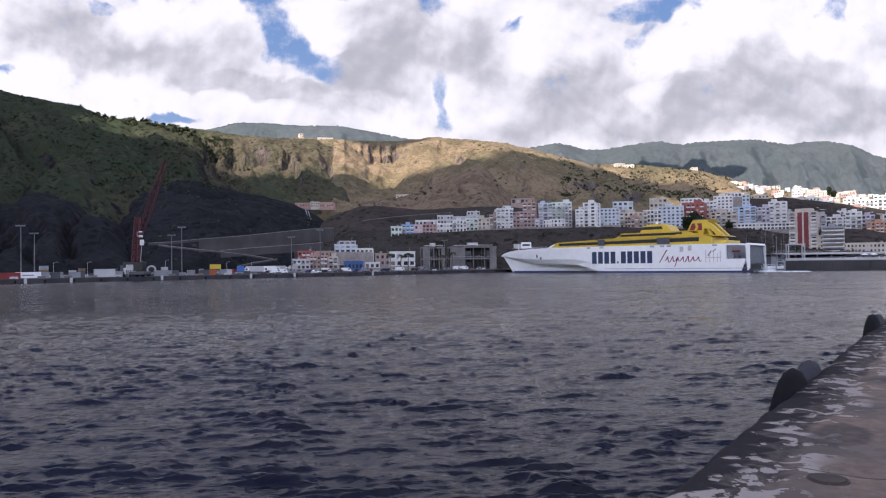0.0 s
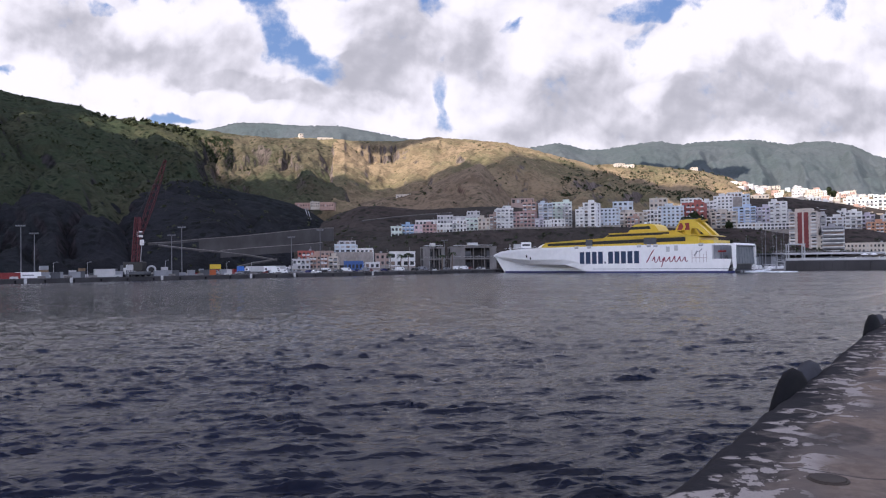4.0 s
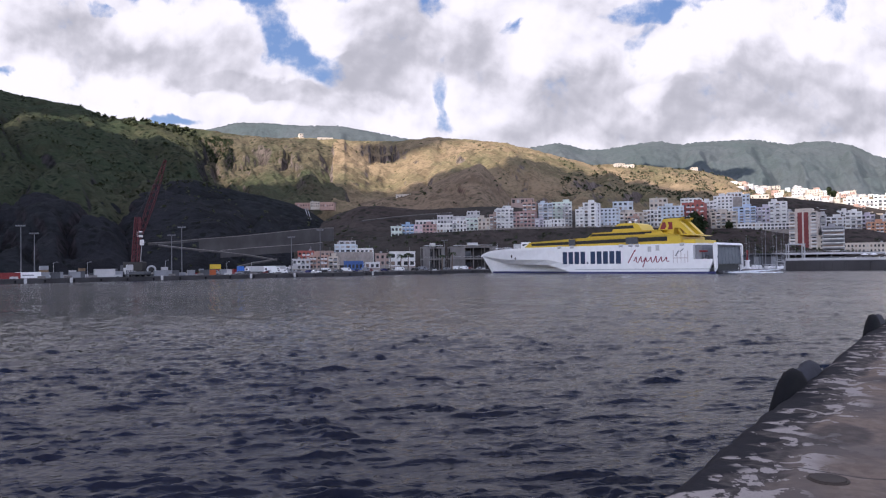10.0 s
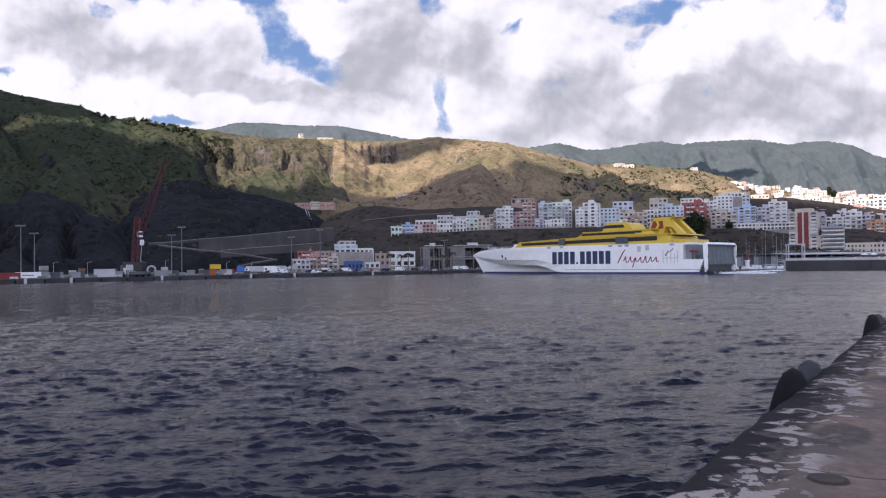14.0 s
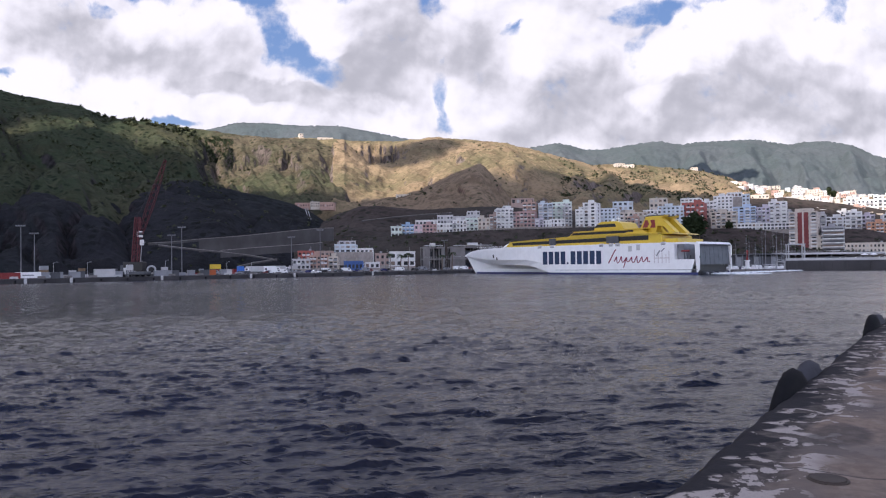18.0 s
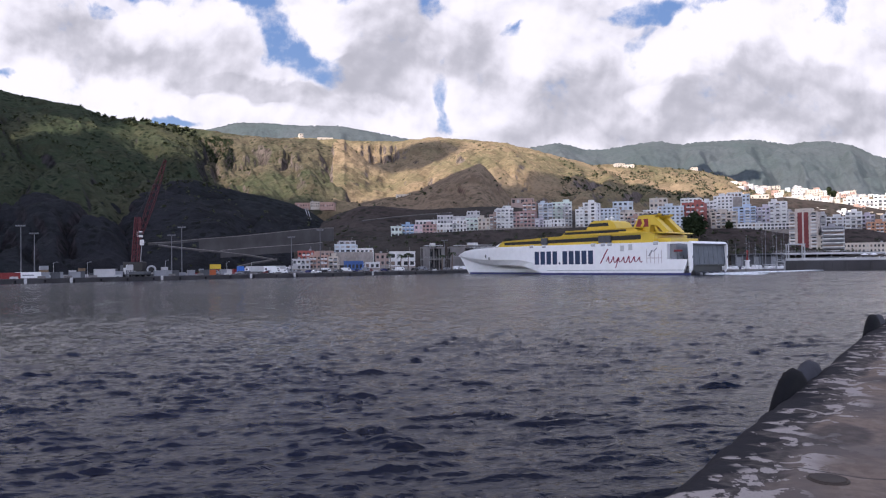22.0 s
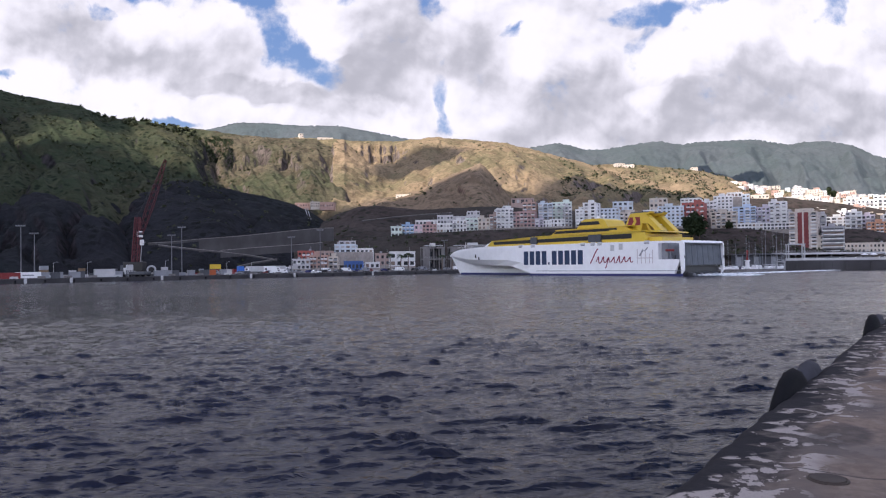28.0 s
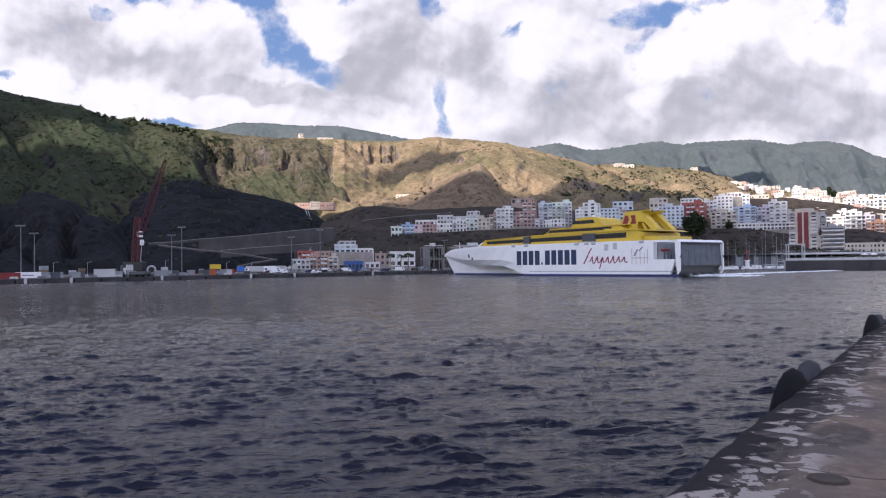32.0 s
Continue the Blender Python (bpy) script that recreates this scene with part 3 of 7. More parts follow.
    em = k.n.new("ShaderNodeEmission")
    k.l.new(c, em.inputs["Color"])
    em.inputs["Strength"].default_value = 0.6
    k.l.new(em.outputs[0], k.out.inputs["Surface"])
    co = np.zeros((12, 40, 3))
    for i in range(12):
        for j in range(40):
            a, e = radians(-50 + 100 * j / 39), radians(-1 + 36 * i / 11)
            co[i, j] = 4800 * math.sin(a) * math.cos(e), 4800 * math.cos(a) * math.cos(e), 4800 * math.sin(e)
    ob = grid_object("backdrop", co, k.mat)
    return tagged(ob, "white and grey broken clouds with blue gaps", "sky", kind="structure")


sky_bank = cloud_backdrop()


def cloud(x, y, z, sx, sy, sz, seed, label, billows=30):
    """A flat-based cumulus of many billows."""
    rng = random.Random(seed)
    bm = bmesh.new()
    for _ in range(billows):
        a, r = rng.random() * 6.283, math.sqrt(rng.random()) * 0.8
        px, py = math.cos(a) * r * sx, math.sin(a) * r * sy
        size = (0.22 + 0.2 * rng.random()) * (1.1 - 0.5 * r)
        verts = bmesh.ops.create_icosphere(bm, subdivisions=2, radius=1.0)["verts"]
        for v in verts:
            n = 1 + 0.25 * turb(v.co.x * 1.7 + seed, v.co.y * 1.7 + px, v.co.z * 1.7, 3)
            v.co = Vector((px + v.co.x * size * sx * n, py + v.co.y * size * sy * n, max(-0.25, v.co.z) * sz * n * (1 - 0.6 * r)))
    me = bpy.data.meshes.new("cloud")
    bm.to_mesh(me)
    bm.free()
    me.materials.append(CLOUD)
    me.polygons.foreach_set("use_smooth", [True] * len(me.polygons))
    ob = new("cloud", me)
    ob.location = (x, y, z)
    return tagged(ob, label, "cloud", group="drifting clouds")


CLOUD_BASE = 1100.0
deck = []
for k, (x, y, sx, sy, n) in enumerate(((-800, -800, 400, 340, 60), (-470, -800, 300, 320, 50), (-1130, -700, 340, 340, 50), (-800, -480, 360, 300, 60), (-600, -520, 180, 230, 44), (-1130, -380, 340, 300, 50),
                                       (-810, -165, 250, 190, 50), (-690, -110, 190, 165, 44), (-525, 55, 160, 150, 44), (-730, 330, 80, 40, 12), (-1150, -290, 250, 180, 46), (-1345, 190, 232, 250, 52), (-1440, 430, 230, 220, 40), (-1252, 115, 120, 190, 48), (-1125, -100, 95, 75, 40), (-800, -1180, 430, 320, 50),
                                       (-300, -1000, 330, 320, 40), (-1330, -1000, 340, 340, 40), (480, 2560, 330, 220, 40))):
    deck.append(cloud(x, y, CLOUD_BASE + 20 * (k % 3), sx, sy, 130, 900 + k, "white flat-based cumulus cloud drifting over the harbour", n))


# ---- the ferry ----
RAMP = paint("ramp_steel", (0.08, 0.092, 0.11), 0.5, 0.3)
FADED = paint("faded_print", (0.52, 0.46, 0.46), 0.4, 0.1)
def build_ferry():
    """Trimaran: x runs forward from the stern, y to port, z up from the waterline."""
    ship = thing("ferry", pose(135.8, 317.0, 0, 0, 0, 144.6), "white fast trimaran ferry with a yellow superstructure leaving port", "ferry")
    # upper body: half-breadth, top and lower edge along the length
    along = [(9.0, 15.2, 15.2, 12.2, 0.35), (30, 15.2, 15.2, 12.25, 0.35), (64.5, 15.2, 15.2, 12.2, 0.35), (71, 15.2, 14.6, 12.2, 2.2), (78, 15.0, 13.6, 12.15, 3.9),
             (88, 13.9, 11.6, 12.1, 4.1), (97, 11.8, 8.8, 12.0, 4.2), (107, 8.6, 5.6, 11.8, 4.7), (115, 5.4, 3.0, 11.5, 5.9), (121, 2.7, 1.2, 10.9, 7.0),
             (125, 0.9, 0.4, 10.0, 8.0), (127.2, 0.06, 0.04, 9.2, 8.6)]
    rings = []
    for x, wt, wb, zt, zb in along:
        zm = zb + (zt - zb) * 0.3
        wm = wb + (wt - wb) * 0.75
        rings.append([(x, wt, zt), (x, wt, zt - 0.9), (x, wm, zm), (x, wb, zb), (x, -wb, zb), (x, -wm, zm), (x, -wt, zt - 0.9), (x, -wt, zt)])
    hull = part("hull", loft(rings), WHITE, ship)
    centre = []
    for x, w, top in ((60, 5.2, 4.4), (78, 5.0, 4.6), (92, 4.0, 4.9), (104, 2.6, 6.0), (112, 1.4, 7.4), (117.5, 0.6, 8.7), (120.2, 0.05, 9.0)):
        lean = max(0.0, (x - 100) / 20.2) ** 1.6 * 7.2
        centre.append([(x + lean * 0.9, w * 1.5, top), (x + lean * 0.26, w * 1.1, 2.4), (x, w, 0.3), (x - 1, w * 0.8, -1.5),
                       (x - 1, -w * 0.8, -1.5), (x, -w, 0.3), (x + lean * 0.26, -w * 1.1, 2.4), (x + lean * 0.9, -w * 1.5, top)])
    part("centre_hull", loft(centre), WHITE, ship)
    boot = [[(x + 0.05, w + 0.06, 0.85), (x, w + 0.06, -0.4), (x, -w - 0.06, -0.4), (x + 0.05, -w - 0.06, 0.85)] for x, w in
            ((60, 5.25), (78, 5.05), (92, 4.1), (104, 2.7), (112, 1.5), (117.5, 0.7), (119.9, 0.15))]
    part("boot_stripe", loft(boot), NAVY, ship, "dark blue waterline stripe")
    for side in (1, -1):
        out = [(-0.05, -0.4), (66.2, -0.4), (66.0, 0.8), (-0.05, 0.8)]
        y0, y1 = (15.0, 15.27) if side > 0 else (-15.27, -15.0)
        part("boot_stripe", prism(out, y0, y1), NAVY, ship, "dark blue waterline stripe")
        # thin rubbing strake above the stripe
        part("rubbing_strake", prism([(0, 1.75), (63, 1.75), (62.6, 1.95), (0, 1.95)], *((15.2, 15.34) if side > 0 else (-15.34, -15.2))), GREY, ship)
        # pontoon of the outer hull behind the deck house end
        y0, y1 = (12.9, 15.2) if side > 0 else (-15.2, -12.9)
        part("outer_hull", prism([(3.0, 0.35), (9.0, 0.35), (9.0, 5.8), (1.2, 5.8), (1.2, 5.0)], y0, y1), WHITE, ship)
        post = prism([(-0.6, 2.0), (0.4, 0.6), (0.9, 5.8), (1.1, 11.2), (0.9, 12.0), (0.0, 12.0), (-0.6, 11.2)], *((14.5, 15.2) if side > 0 else (-15.2, -14.5)))
        frame_post = part("stern_post", post, WHITE, ship)
        part("stern_light", box(-0.75, -0.55, side * 14.75 - 0.25, side * 14.75 + 0.25, 6.2, 7.0), BLACK, frame_post)
        part("side_beam", prism([(0.9, 11.2), (4.0, 11.5), (9.0, 11.5), (9.0, 12.2), (4.5, 12.2), (0.9, 12.0)], *((14.4, 15.2) if side > 0 else (-15.2, -14.4))), WHITE, ship)
        boat = [[(x, side * 14.0 + w * math.cos(a), 8.9 + 0.4 * math.sin(a)) for a in [i * math.pi / 4 for i in range(8)]]
                for x, w in ((3.6, 0.15), (4.0, 0.4), (5.0, 0.5), (6.2, 0.45), (6.8, 0.2))]
        part("rescue_boat", loft(boat), ORANGE if side < 0 else RED, ship, "red rescue boat in its cradle")
        part("davit", tube((5.2, side * 13.2, 5.8), (5.2, side * 13.9, 8.4), 0.16), GALVANISED, ship)
        part("winch", box(3.2, 4.2, side * 13.9 - 0.5, side * 13.9 + 0.5, 5.8, 7.2, 0.08), DARKGREY, ship)
    part("stern_beam", prism([(-0.5, 11.45), (0.9, 11.45), (0.9, 12.0), (0.6, 12.3), (-0.2, 12.2)], -14.5, 14.5), WHITE, ship)
    part("stern_lintel", box(-0.4, 0.6, -14.5, 14.5, 11.0, 11.45, 0.05), DARKGREY, ship)
    part("stern_bulkhead", box(6.4, 8.9, -12.9, 12.9, 0.5, 11.9), GREY, ship)
    part("mooring_deck", box(0.8, 7.7, -12.9, 12.9, 3.6, 3.9), GREY, ship)
    ramp = part("stern_ramp", prism([(-0.1, 3.6), (0.4, 3.6), (1.0, 11.0), (0.5, 11.0)], -14.3, 14.3), RAMP, ship, "dark blue-grey folded stern ramp")
    for i in range(7):
        y = -12.0 + 4.0 * i
        part("ramp_rib", prism([(-0.16, 3.7), (0.0, 3.7), (0.55, 10.9), (0.42, 10.9)], y - 0.07, y + 0.07), RAMP, ramp)
    part("ramp_beam", box(-0.2, 0.5, -14.3, 14.3, 3.45, 3.75), BLACK, ramp)
    # Solid black block imitates the shade in the recess below the ramp.
    part("recess_shade_block", box(1.3, 5.8, -14.3, 14.3, -0.5, 3.4), BLACK, ship, "solid black block standing in for the shaded recess above the water jets")
    for y in (-8.5, -3.0, 3.0, 8.5):
        jet = part("water_jet", tube((-0.6, y, 0.3), (1.6, y, 0.5), 0.8, 0.95, 12), DARKGREY, ship)
        part("jet_nozzle", tube((-1.2, y, 0.25), (-0.6, y, 0.3), 0.55, 0.65, 10), GREY, jet)
    # superstructure: three tiers with dark window bands
    t1 = part("passenger_deck", prism([(15, 12.2), (88.0, 12.2), (91.0, 12.3), (88.6, 14.3), (60, 15.5), (17, 16.0), (15, 15.2)], -13.4, 13.4), YELLOW, ship)
    part("nose_fairing", prism([(88.0, 12.2), (93.5, 12.2), (91.8, 13.2), (89.6, 14.1), (88.0, 14.3)], -12.6, 12.6), WHITE, ship)
    for x0, x1 in ((66.8, 87.0), (38.8, 63.6), (20.5, 33.2)):
        lo0, lo1, hi0, hi1 = [b + (e - b) * (q - 17) / 71 for q in (x0, x1) for b, e in ((13.55, 12.85),)] + [15.4 + (14.0 - 15.4) * (q - 17) / 71 for q in (x0, x1)]
        band = part("window_band", prism([(x0, lo0), (x1, lo1), (x1 + 0.3 if x1 > 80 else x1, hi1), (x0, hi0)], -13.5, 13.5), TINTED, t1, "long dark tinted window band")
        n = int((x1 - x0) / 3.2)
        for i in range(1, n):
            x = x0 + (x1 - x0) * i / n
            zl, zh = lo0 + (lo1 - lo0) * i / n, hi0 + (hi1 - hi0) * i / n
            for y in (13.5, -13.55):
                part("mullion", box(x - 0.07, x + 0.07, y, y + 0.05, zl + 0.1, zh - 0.1), BLACK, band)
    for x0, x1 in ((63.6, 66.8), (33.2, 38.8)):
        for y0, y1 in ((12.0, 14.2), (-14.2, -12.0)):
            st = part("escape_station", box(x0, x1, y0, y1, 12.6, 15.4, 0.12), DARKGREY, ship, "grey life-raft station on the deck edge")
            part("station_door", box(x0 + 0.4, x1 - 0.4, y0 - 0.04, y0 if y0 < 0 else y1 + 0.04, 13.0, 14.9), DARKGREY, st)
    part("roof_edge", prism([(16, 15.95), (61, 15.45), (88.2, 14.25), (88.2, 14.5), (61, 15.75), (16, 16.3)], -13.9, 13.9), YELLOW, t1)
    t2 = part("upper_deck", prism([(24, 15.9), (62.0, 15.4), (59.5, 16.2), (56.5, 17.9), (26.0, 18.3), (24, 17.4)], -9.6, 9.6), YELLOW, ship)
    part("window_band", prism([(29, 16.75), (58.4, 16.5), (56.9, 17.5), (29, 17.8)], -9.7, 9.7), TINTED, t2, "dark tinted window band")
    part("roof_edge", prism([(23, 18.15), (57.2, 17.8), (57.2, 18.05), (23, 18.45)], -10.1, 10.1), YELLOW, t2)
    part("sun_deck", prism([(22, 16.0), (31, 16.0), (31, 17.0), (22, 16.8)], -11.6, 11.6), YELLOW, ship)
    bridge = part("bridge", prism([(34.5, 18.1), (49.5, 18.0), (47.0, 21.2), (45.2, 21.9), (38.5, 21.9), (36.5, 21.2)], -6.6, 6.6), YELLOW, ship)
    part("window_band", prism([(38.4, 19.6), (48.4, 19.5), (47.6, 20.8), (39.0, 20.9)], -6.7, 6.7), TINTED, bridge, "dark bridge windows")
    part("radar_mast", tube((41, 0, 21.9), (41, 0, 24.2), 0.16, 0.1), WHITE, bridge)
    part("radar_bar", box(40.8, 41.2, -1.4, 1.4, 23.1, 23.4), WHITE, bridge)
    part("dome", loft([[(43.5 + r * math.cos(a), r * math.sin(a), z + 1.1) for a in [i * math.pi / 5 for i in range(10)]] for r, z in
                       ((0.5, 20.8), (0.75, 21.3), (0.6, 21.8), (0.2, 22.1))]), WHITE, bridge)
    # swept funnel: two fins on raking legs, joined at the top
    for y0, y1 in ((3.0, 6.4), (-6.4, -3.0)):
        fun = part("funnel", prism([(28.6, 16.6), (27.2, 19.0), (25.2, 22.9), (17.0, 23.5), (17.3, 22.9), (18.6, 22.4), (12.4, 16.3), (14.8, 16.2), (17.6, 19.0), (20.2, 19.2), (20.8, 16.2)], y0, y1), YELLOW, ship)
        y = y1 if y1 > 0 else y0 - 0.06
        part("emblem", prism([(26.6, 18.5), (25.4, 21.6), (21.2, 21.6), (21.0, 18.5)], y, y + 0.06), RED, fun, "dark red emblem panel")
        part("emblem_stripe", prism([(24.5, 18.5), (23.7, 20.0), (24.2, 21.6), (23.2, 21.6), (22.6, 20.0), (23.4, 18.5)], y + (0.06 if y > 0 else -0.04), y + (0.1 if y > 0 else 0.0)), YELLOW, fun)
        part("raking_leg", prism([(19.0, 18.6), (18.2, 18.8), (16.6, 16.2), (17.6, 16.2)], y0 + 0.6, y1 - 0.4), YELLOW, fun)
        part("funnel_cap", box(17.2, 25.0, y0 - 0.1, y1 + 0.1, 23.1, 23.45, 0.06), DARKGREY, fun, "dark cap on the funnel")
        for i in range(3):
            part("exhaust", tube((24.8 - 1.6 * i, (y0 + y1) / 2, 22.0), (24.2 - 1.6 * i, (y0 + y1) / 2, 23.5 + 0.2 * i), 0.32, 0.32, 10), BLACK, fun)
    part("funnel_bridge", prism([(27.4, 18.6), (25.2, 21.9), (17.6, 22.8), (18.6, 22.0), (24.4, 20.8), (26.2, 18.2)], -3.0, 3.0), YELLOW, ship)
    part("funnel_wing", prism([(10.5, 15.6), (22.0, 15.9), (22.0, 16.6), (12.0, 16.1)], -10.8, 10.8), YELLOW, ship)
    part("aft_screen", box(9.4, 15, -11.5, 11.5, 12.2, 13.8, 0.2), YELLOW, ship)
    # plain blocks in the colours of the painted name on the side
    x = 69.3
    for i in range(10):
        if i == 4:
            part("name_block", box(x - 0.75, x, 15.22, 15.28, 4.3, 5.2), LETTER_BLUE, hull, "plain dark blue block")
            x -= 1.9
            continue
        part("name_block", box(x - 2.3, x, 15.22, 15.28, 4.25, 9.7), LETTER_BLUE, hull, "plain dark blue block")
        x -= 3.07
    def scribble(points, width):
        """A flat brush stroke along a line of places on the hull's side."""
        bm = bmesh.new()
        pts = [Vector((x, 0, z)) for x, z in points]
        edge = []
        for k, p in enumerate(pts):
            d = pts[min(k + 1, len(pts) - 1)] - pts[max(k - 1, 0)]
            w = width * (0.55 + 0.45 * abs(d.z) / max(d.length, 1e-6)) / 2
            n = Vector((-d.z, 0, d.x)).normalized() * w
            edge.append([bm.verts.new((q.x, y, q.z)) for y in (15.22, 15.28) for q in (p - n, p + n)])
        for a, b in zip(edge, edge[1:]):
            for m, n in ((0, 1), (1, 3), (3, 2), (2, 0)):
                bm.faces.new((a[m], a[n], b[n], b[m]))
        bmesh.ops.recalc_face_normals(bm, faces=bm.faces)
        return bm

    # the red script beside it, as plain brush strokes
    part("script_stroke", scribble([(37.2, 4.5), (36.2, 6.2), (35.2, 8.0), (34.2, 9.6), (33.6, 10.0)], 0.5), LETTER_RED, hull, "plain dark red slanted stroke")
    wave = [(34.6 - 15.6 * k / 60 - 0.35 * math.sin(k * 0.733), 5.9 + (1.15 + 0.25 * math.sin(k * 0.21)) * math.sin(k * 0.733 - 0.6)) for k in range(61)]
    part("script_stroke", scribble(wave, 0.42), LETTER_RED, hull, "plain dark red wavy band")
    part("script_stroke", scribble([(29.2, 6.8), (29.7, 5.0), (30.2, 3.4), (30.6, 2.7)], 0.4), LETTER_RED, hull)
    for x, z0, z1 in ((17.2, 4.4, 9.6), (15.6, 4.4, 8.2), (14.0, 4.4, 9.0), (12.4, 4.4, 7.8), (11.2, 4.4, 9.2)):
        part("pictogram_bar", box(x - 0.12, x + 0.12, 15.22, 15.26, z0, z1), FADED, hull, "thin grey bar of a faded drawing")
    part("pictogram_bar", box(11.0, 17.4, 15.22, 15.26, 6.2, 6.5), FADED, hull)
    part("pictogram_bar", prism([(16.6, 7.2), (15.2, 9.4), (14.6, 9.2), (16.0, 7.0)], 15.22, 15.26), GREY, hull)
    part("pictogram_bar", prism([(14.6, 8.8), (13.2, 10.2), (12.8, 10.0), (14.2, 8.6)], 15.22, 15.26), GREY, hull)
    # bow doors, scuppers and deck gear along the side
    for x, w, z0, z1 in ((101.0, 0.8, 7.5, 9.1), (98.4, 0.7, 6.6, 7.8)):
        y = 9.9 if x > 100 else 10.6
        part("bow_port", box(x - w / 2, x + w / 2, y - 0.5, y + 0.35, z0, z1, 0.1), BLACK, hull, "open dark mooring port")
    for x in (71.0, 64.5, 40.5, 36.0, 33.0, 13.5):
        raft = part("life_raft", box(x - 1.1, x + 1.1, 14.2, 15.4, 11.6, 12.5, 0.25), OFFWHITE, ship, "grey life-raft canisters at the deck edge")
        part("cradle", box(x - 0.9, x + 0.9, 14.6, 15.3, 11.3, 11.6), GREY, raft)
    for x, z in ((24, 10.6), (27.5, 10.2)):
        part("hatch", box(x - 0.8, x + 0.8, 15.2, 15.24, z - 1.1, z + 1.1), OFFWHITE, hull)
    # railing along the fore deck
    rail = part("rail", box(93, 118, -0.03, 0.03, 12.5, 12.56), WHITE, ship)
    for side in (1, -1):
        pts = [(94, 12.4), (104, 9.4), (113, 6.0), (119, 3.4)]
        for (xa, ya), (xb, yb) in zip(pts, pts[1:]):
            part("rail_bar", tube((xa, side * ya, 12.75), (xb, side * yb, 12.3 if xb > 115 else 12.65), 0.04, None, 5), WHITE, rail)
            part("stanchion", tube((xa, side * ya, 11.7), (xa, side * ya, 12.8), 0.04, None, 5), WHITE, rail)
    part("bow_mast", tube((117, 0, 11.2), (117, 0, 15.0), 0.12, 0.07), WHITE, ship)
    part("anchor_winch", box(109, 111, -1.5, 1.5, 11.6, 12.6, 0.15), GREY, ship)
    return ship


ferry = build_ferry()


def wake(x, y, length, width, turn, seed, label):
    """Churned foam in low uneven lumps on the water."""
    rng = random.Random(seed)
    bm = bmesh.new()
    for _ in range(int(length * 9 + 60)):
        t = rng.random()
        px, py = t * length, rng.gauss(0, width * (0.25 + 0.15 * t))
        r = (0.5 + rng.random() * 1.1)
        vs = bmesh.ops.create_icosphere(bm, subdivisions=1, radius=1.0)["verts"]
        for v in vs:
            v.co = Vector((px + v.co.x * r * 1.6, py + v.co.y * r * 0.8, 0.05 + v.co.z * 0.42 * (1 - 0.5 * t) * (0.7 + 0.6 * rng.random())))
    me = bpy.data.meshes.new("foam")
    bm.to_mesh(me)
    bm.free()
    me.materials.append(FOAM)
    me.polygons.foreach_set("use_smooth", [True] * len(me.polygons))
    ob = new("foam", me)
    ob.matrix_basis = pose(x, y, 0, 0, 0, turn)
    return tagged(ob, label, "foam", kind="stuff")


jet_foam = wake(140, 314, 18, 10, -36, 3, "white churned foam behind the ferry's jets")
long_wake = wake(0, 0, 112, 2.6, 0, 5, "long pale streak of wake foam on the water")


# ---- the port ----
QUAY = [(-330, 118), (-154.6, 257), (-118, 287), (-68, 322), (-33, 352), (5, 388), (40, 420), (150, 452)]


def quay_wall():
    for (xa, ya), (xb, yb) in zip(QUAY, QUAY[1:]):
        length = math.hypot(xb - xa, yb - ya)
        w = new("quay_wall", bpy.data.meshes.new("quay_wall"))
        bm = box(-0.3, length + 0.3, 0, 6, -3, 1.62, 0.12)
        bm.to_mesh(w.data)
        bm.free()
        w.data.materials.append(QUAYSIDE)
        w.matrix_basis = pose(xa, ya, 0, 0, 0, math.degrees(math.atan2(yb - ya, xb - xa)))
        tagged(w, "grey concrete quay wall stained by the tide", "quay", kind="structure")
        n = max(1, int(length / 9))
        for i in range(n):
            bm = box(-0.3, 0.3, -0.3, 0, -0.6, 1.1, 0.06)
            part("rubber_strip", bm, RUBBER, w, "black rubber strip").matrix_basis = pose((i + 0.5) * length / n, 0, 0)
    spots = [-142.34, 251.91, -131.45, 261.34, -109.77, 288.55, -80.26, 308.51, -65.07, 323.5, -32.85, 344.24]
    for x, y in zip(spots[::2], spots[1::2]):
        th = thing("quay_fender", pose(x, y - 0.7, 0, 0, 0, 38), "pale panel fender on the quay wall", "fender", "panel fenders of the quay")
        part("panel", box(-0.45, 0.45, -0.25, 0.1, 0.1, 1.9, 0.08), OFFWHITE, th)
        part("bracket", box(-0.4, 0.4, 0.1, 1.6, 0.6, 1.5), DARKGREY, th)


quay_wall()


def light_pole(x, y, z, height, label):
    th = thing("floodlight_pole", pose(x, y, z), label, "lamp post", "floodlight poles of the port")
    part("base", box(-0.5, 0.5, -0.5, 0.5, 0, 0.8, 0.06), CONCRETE, th)
    part("mast", tube((0, 0, 0.8), (0, 0, height), 0.24, 0.12, 10), POLE, th)
    part("crossbar", box(-1.6, 1.6, -0.12, 0.12, height - 0.1, height + 0.15), POLE, th)
    for dx in (-1.4, -0.5, 0.5, 1.4):
        head = part("floodlight", box(dx - 0.28, dx + 0.28, -0.5, 0.1, height + 0.1, height + 0.45, 0.04), POLE, th)
        part("lens", box(dx - 0.22, dx + 0.22, -0.53, -0.5, height + 0.14, height + 0.4), GREY, head)


for px in ((-152.33, 266, 2.98, 19.0), (-150.77, 272, 2.87, 16.5), (-112.64, 306, 3.02, 16.6), (-110.55, 312, 2.93, 20.2), (-70.34, 342, 3.11, 16.6), (-58.64, 352, 3.15, 20.2), (0.8, 400, 2.94, 16.0)):
    light_pole(px[0], px[1], 1.55, px[3], "slim grey floodlight pole on the port apron")


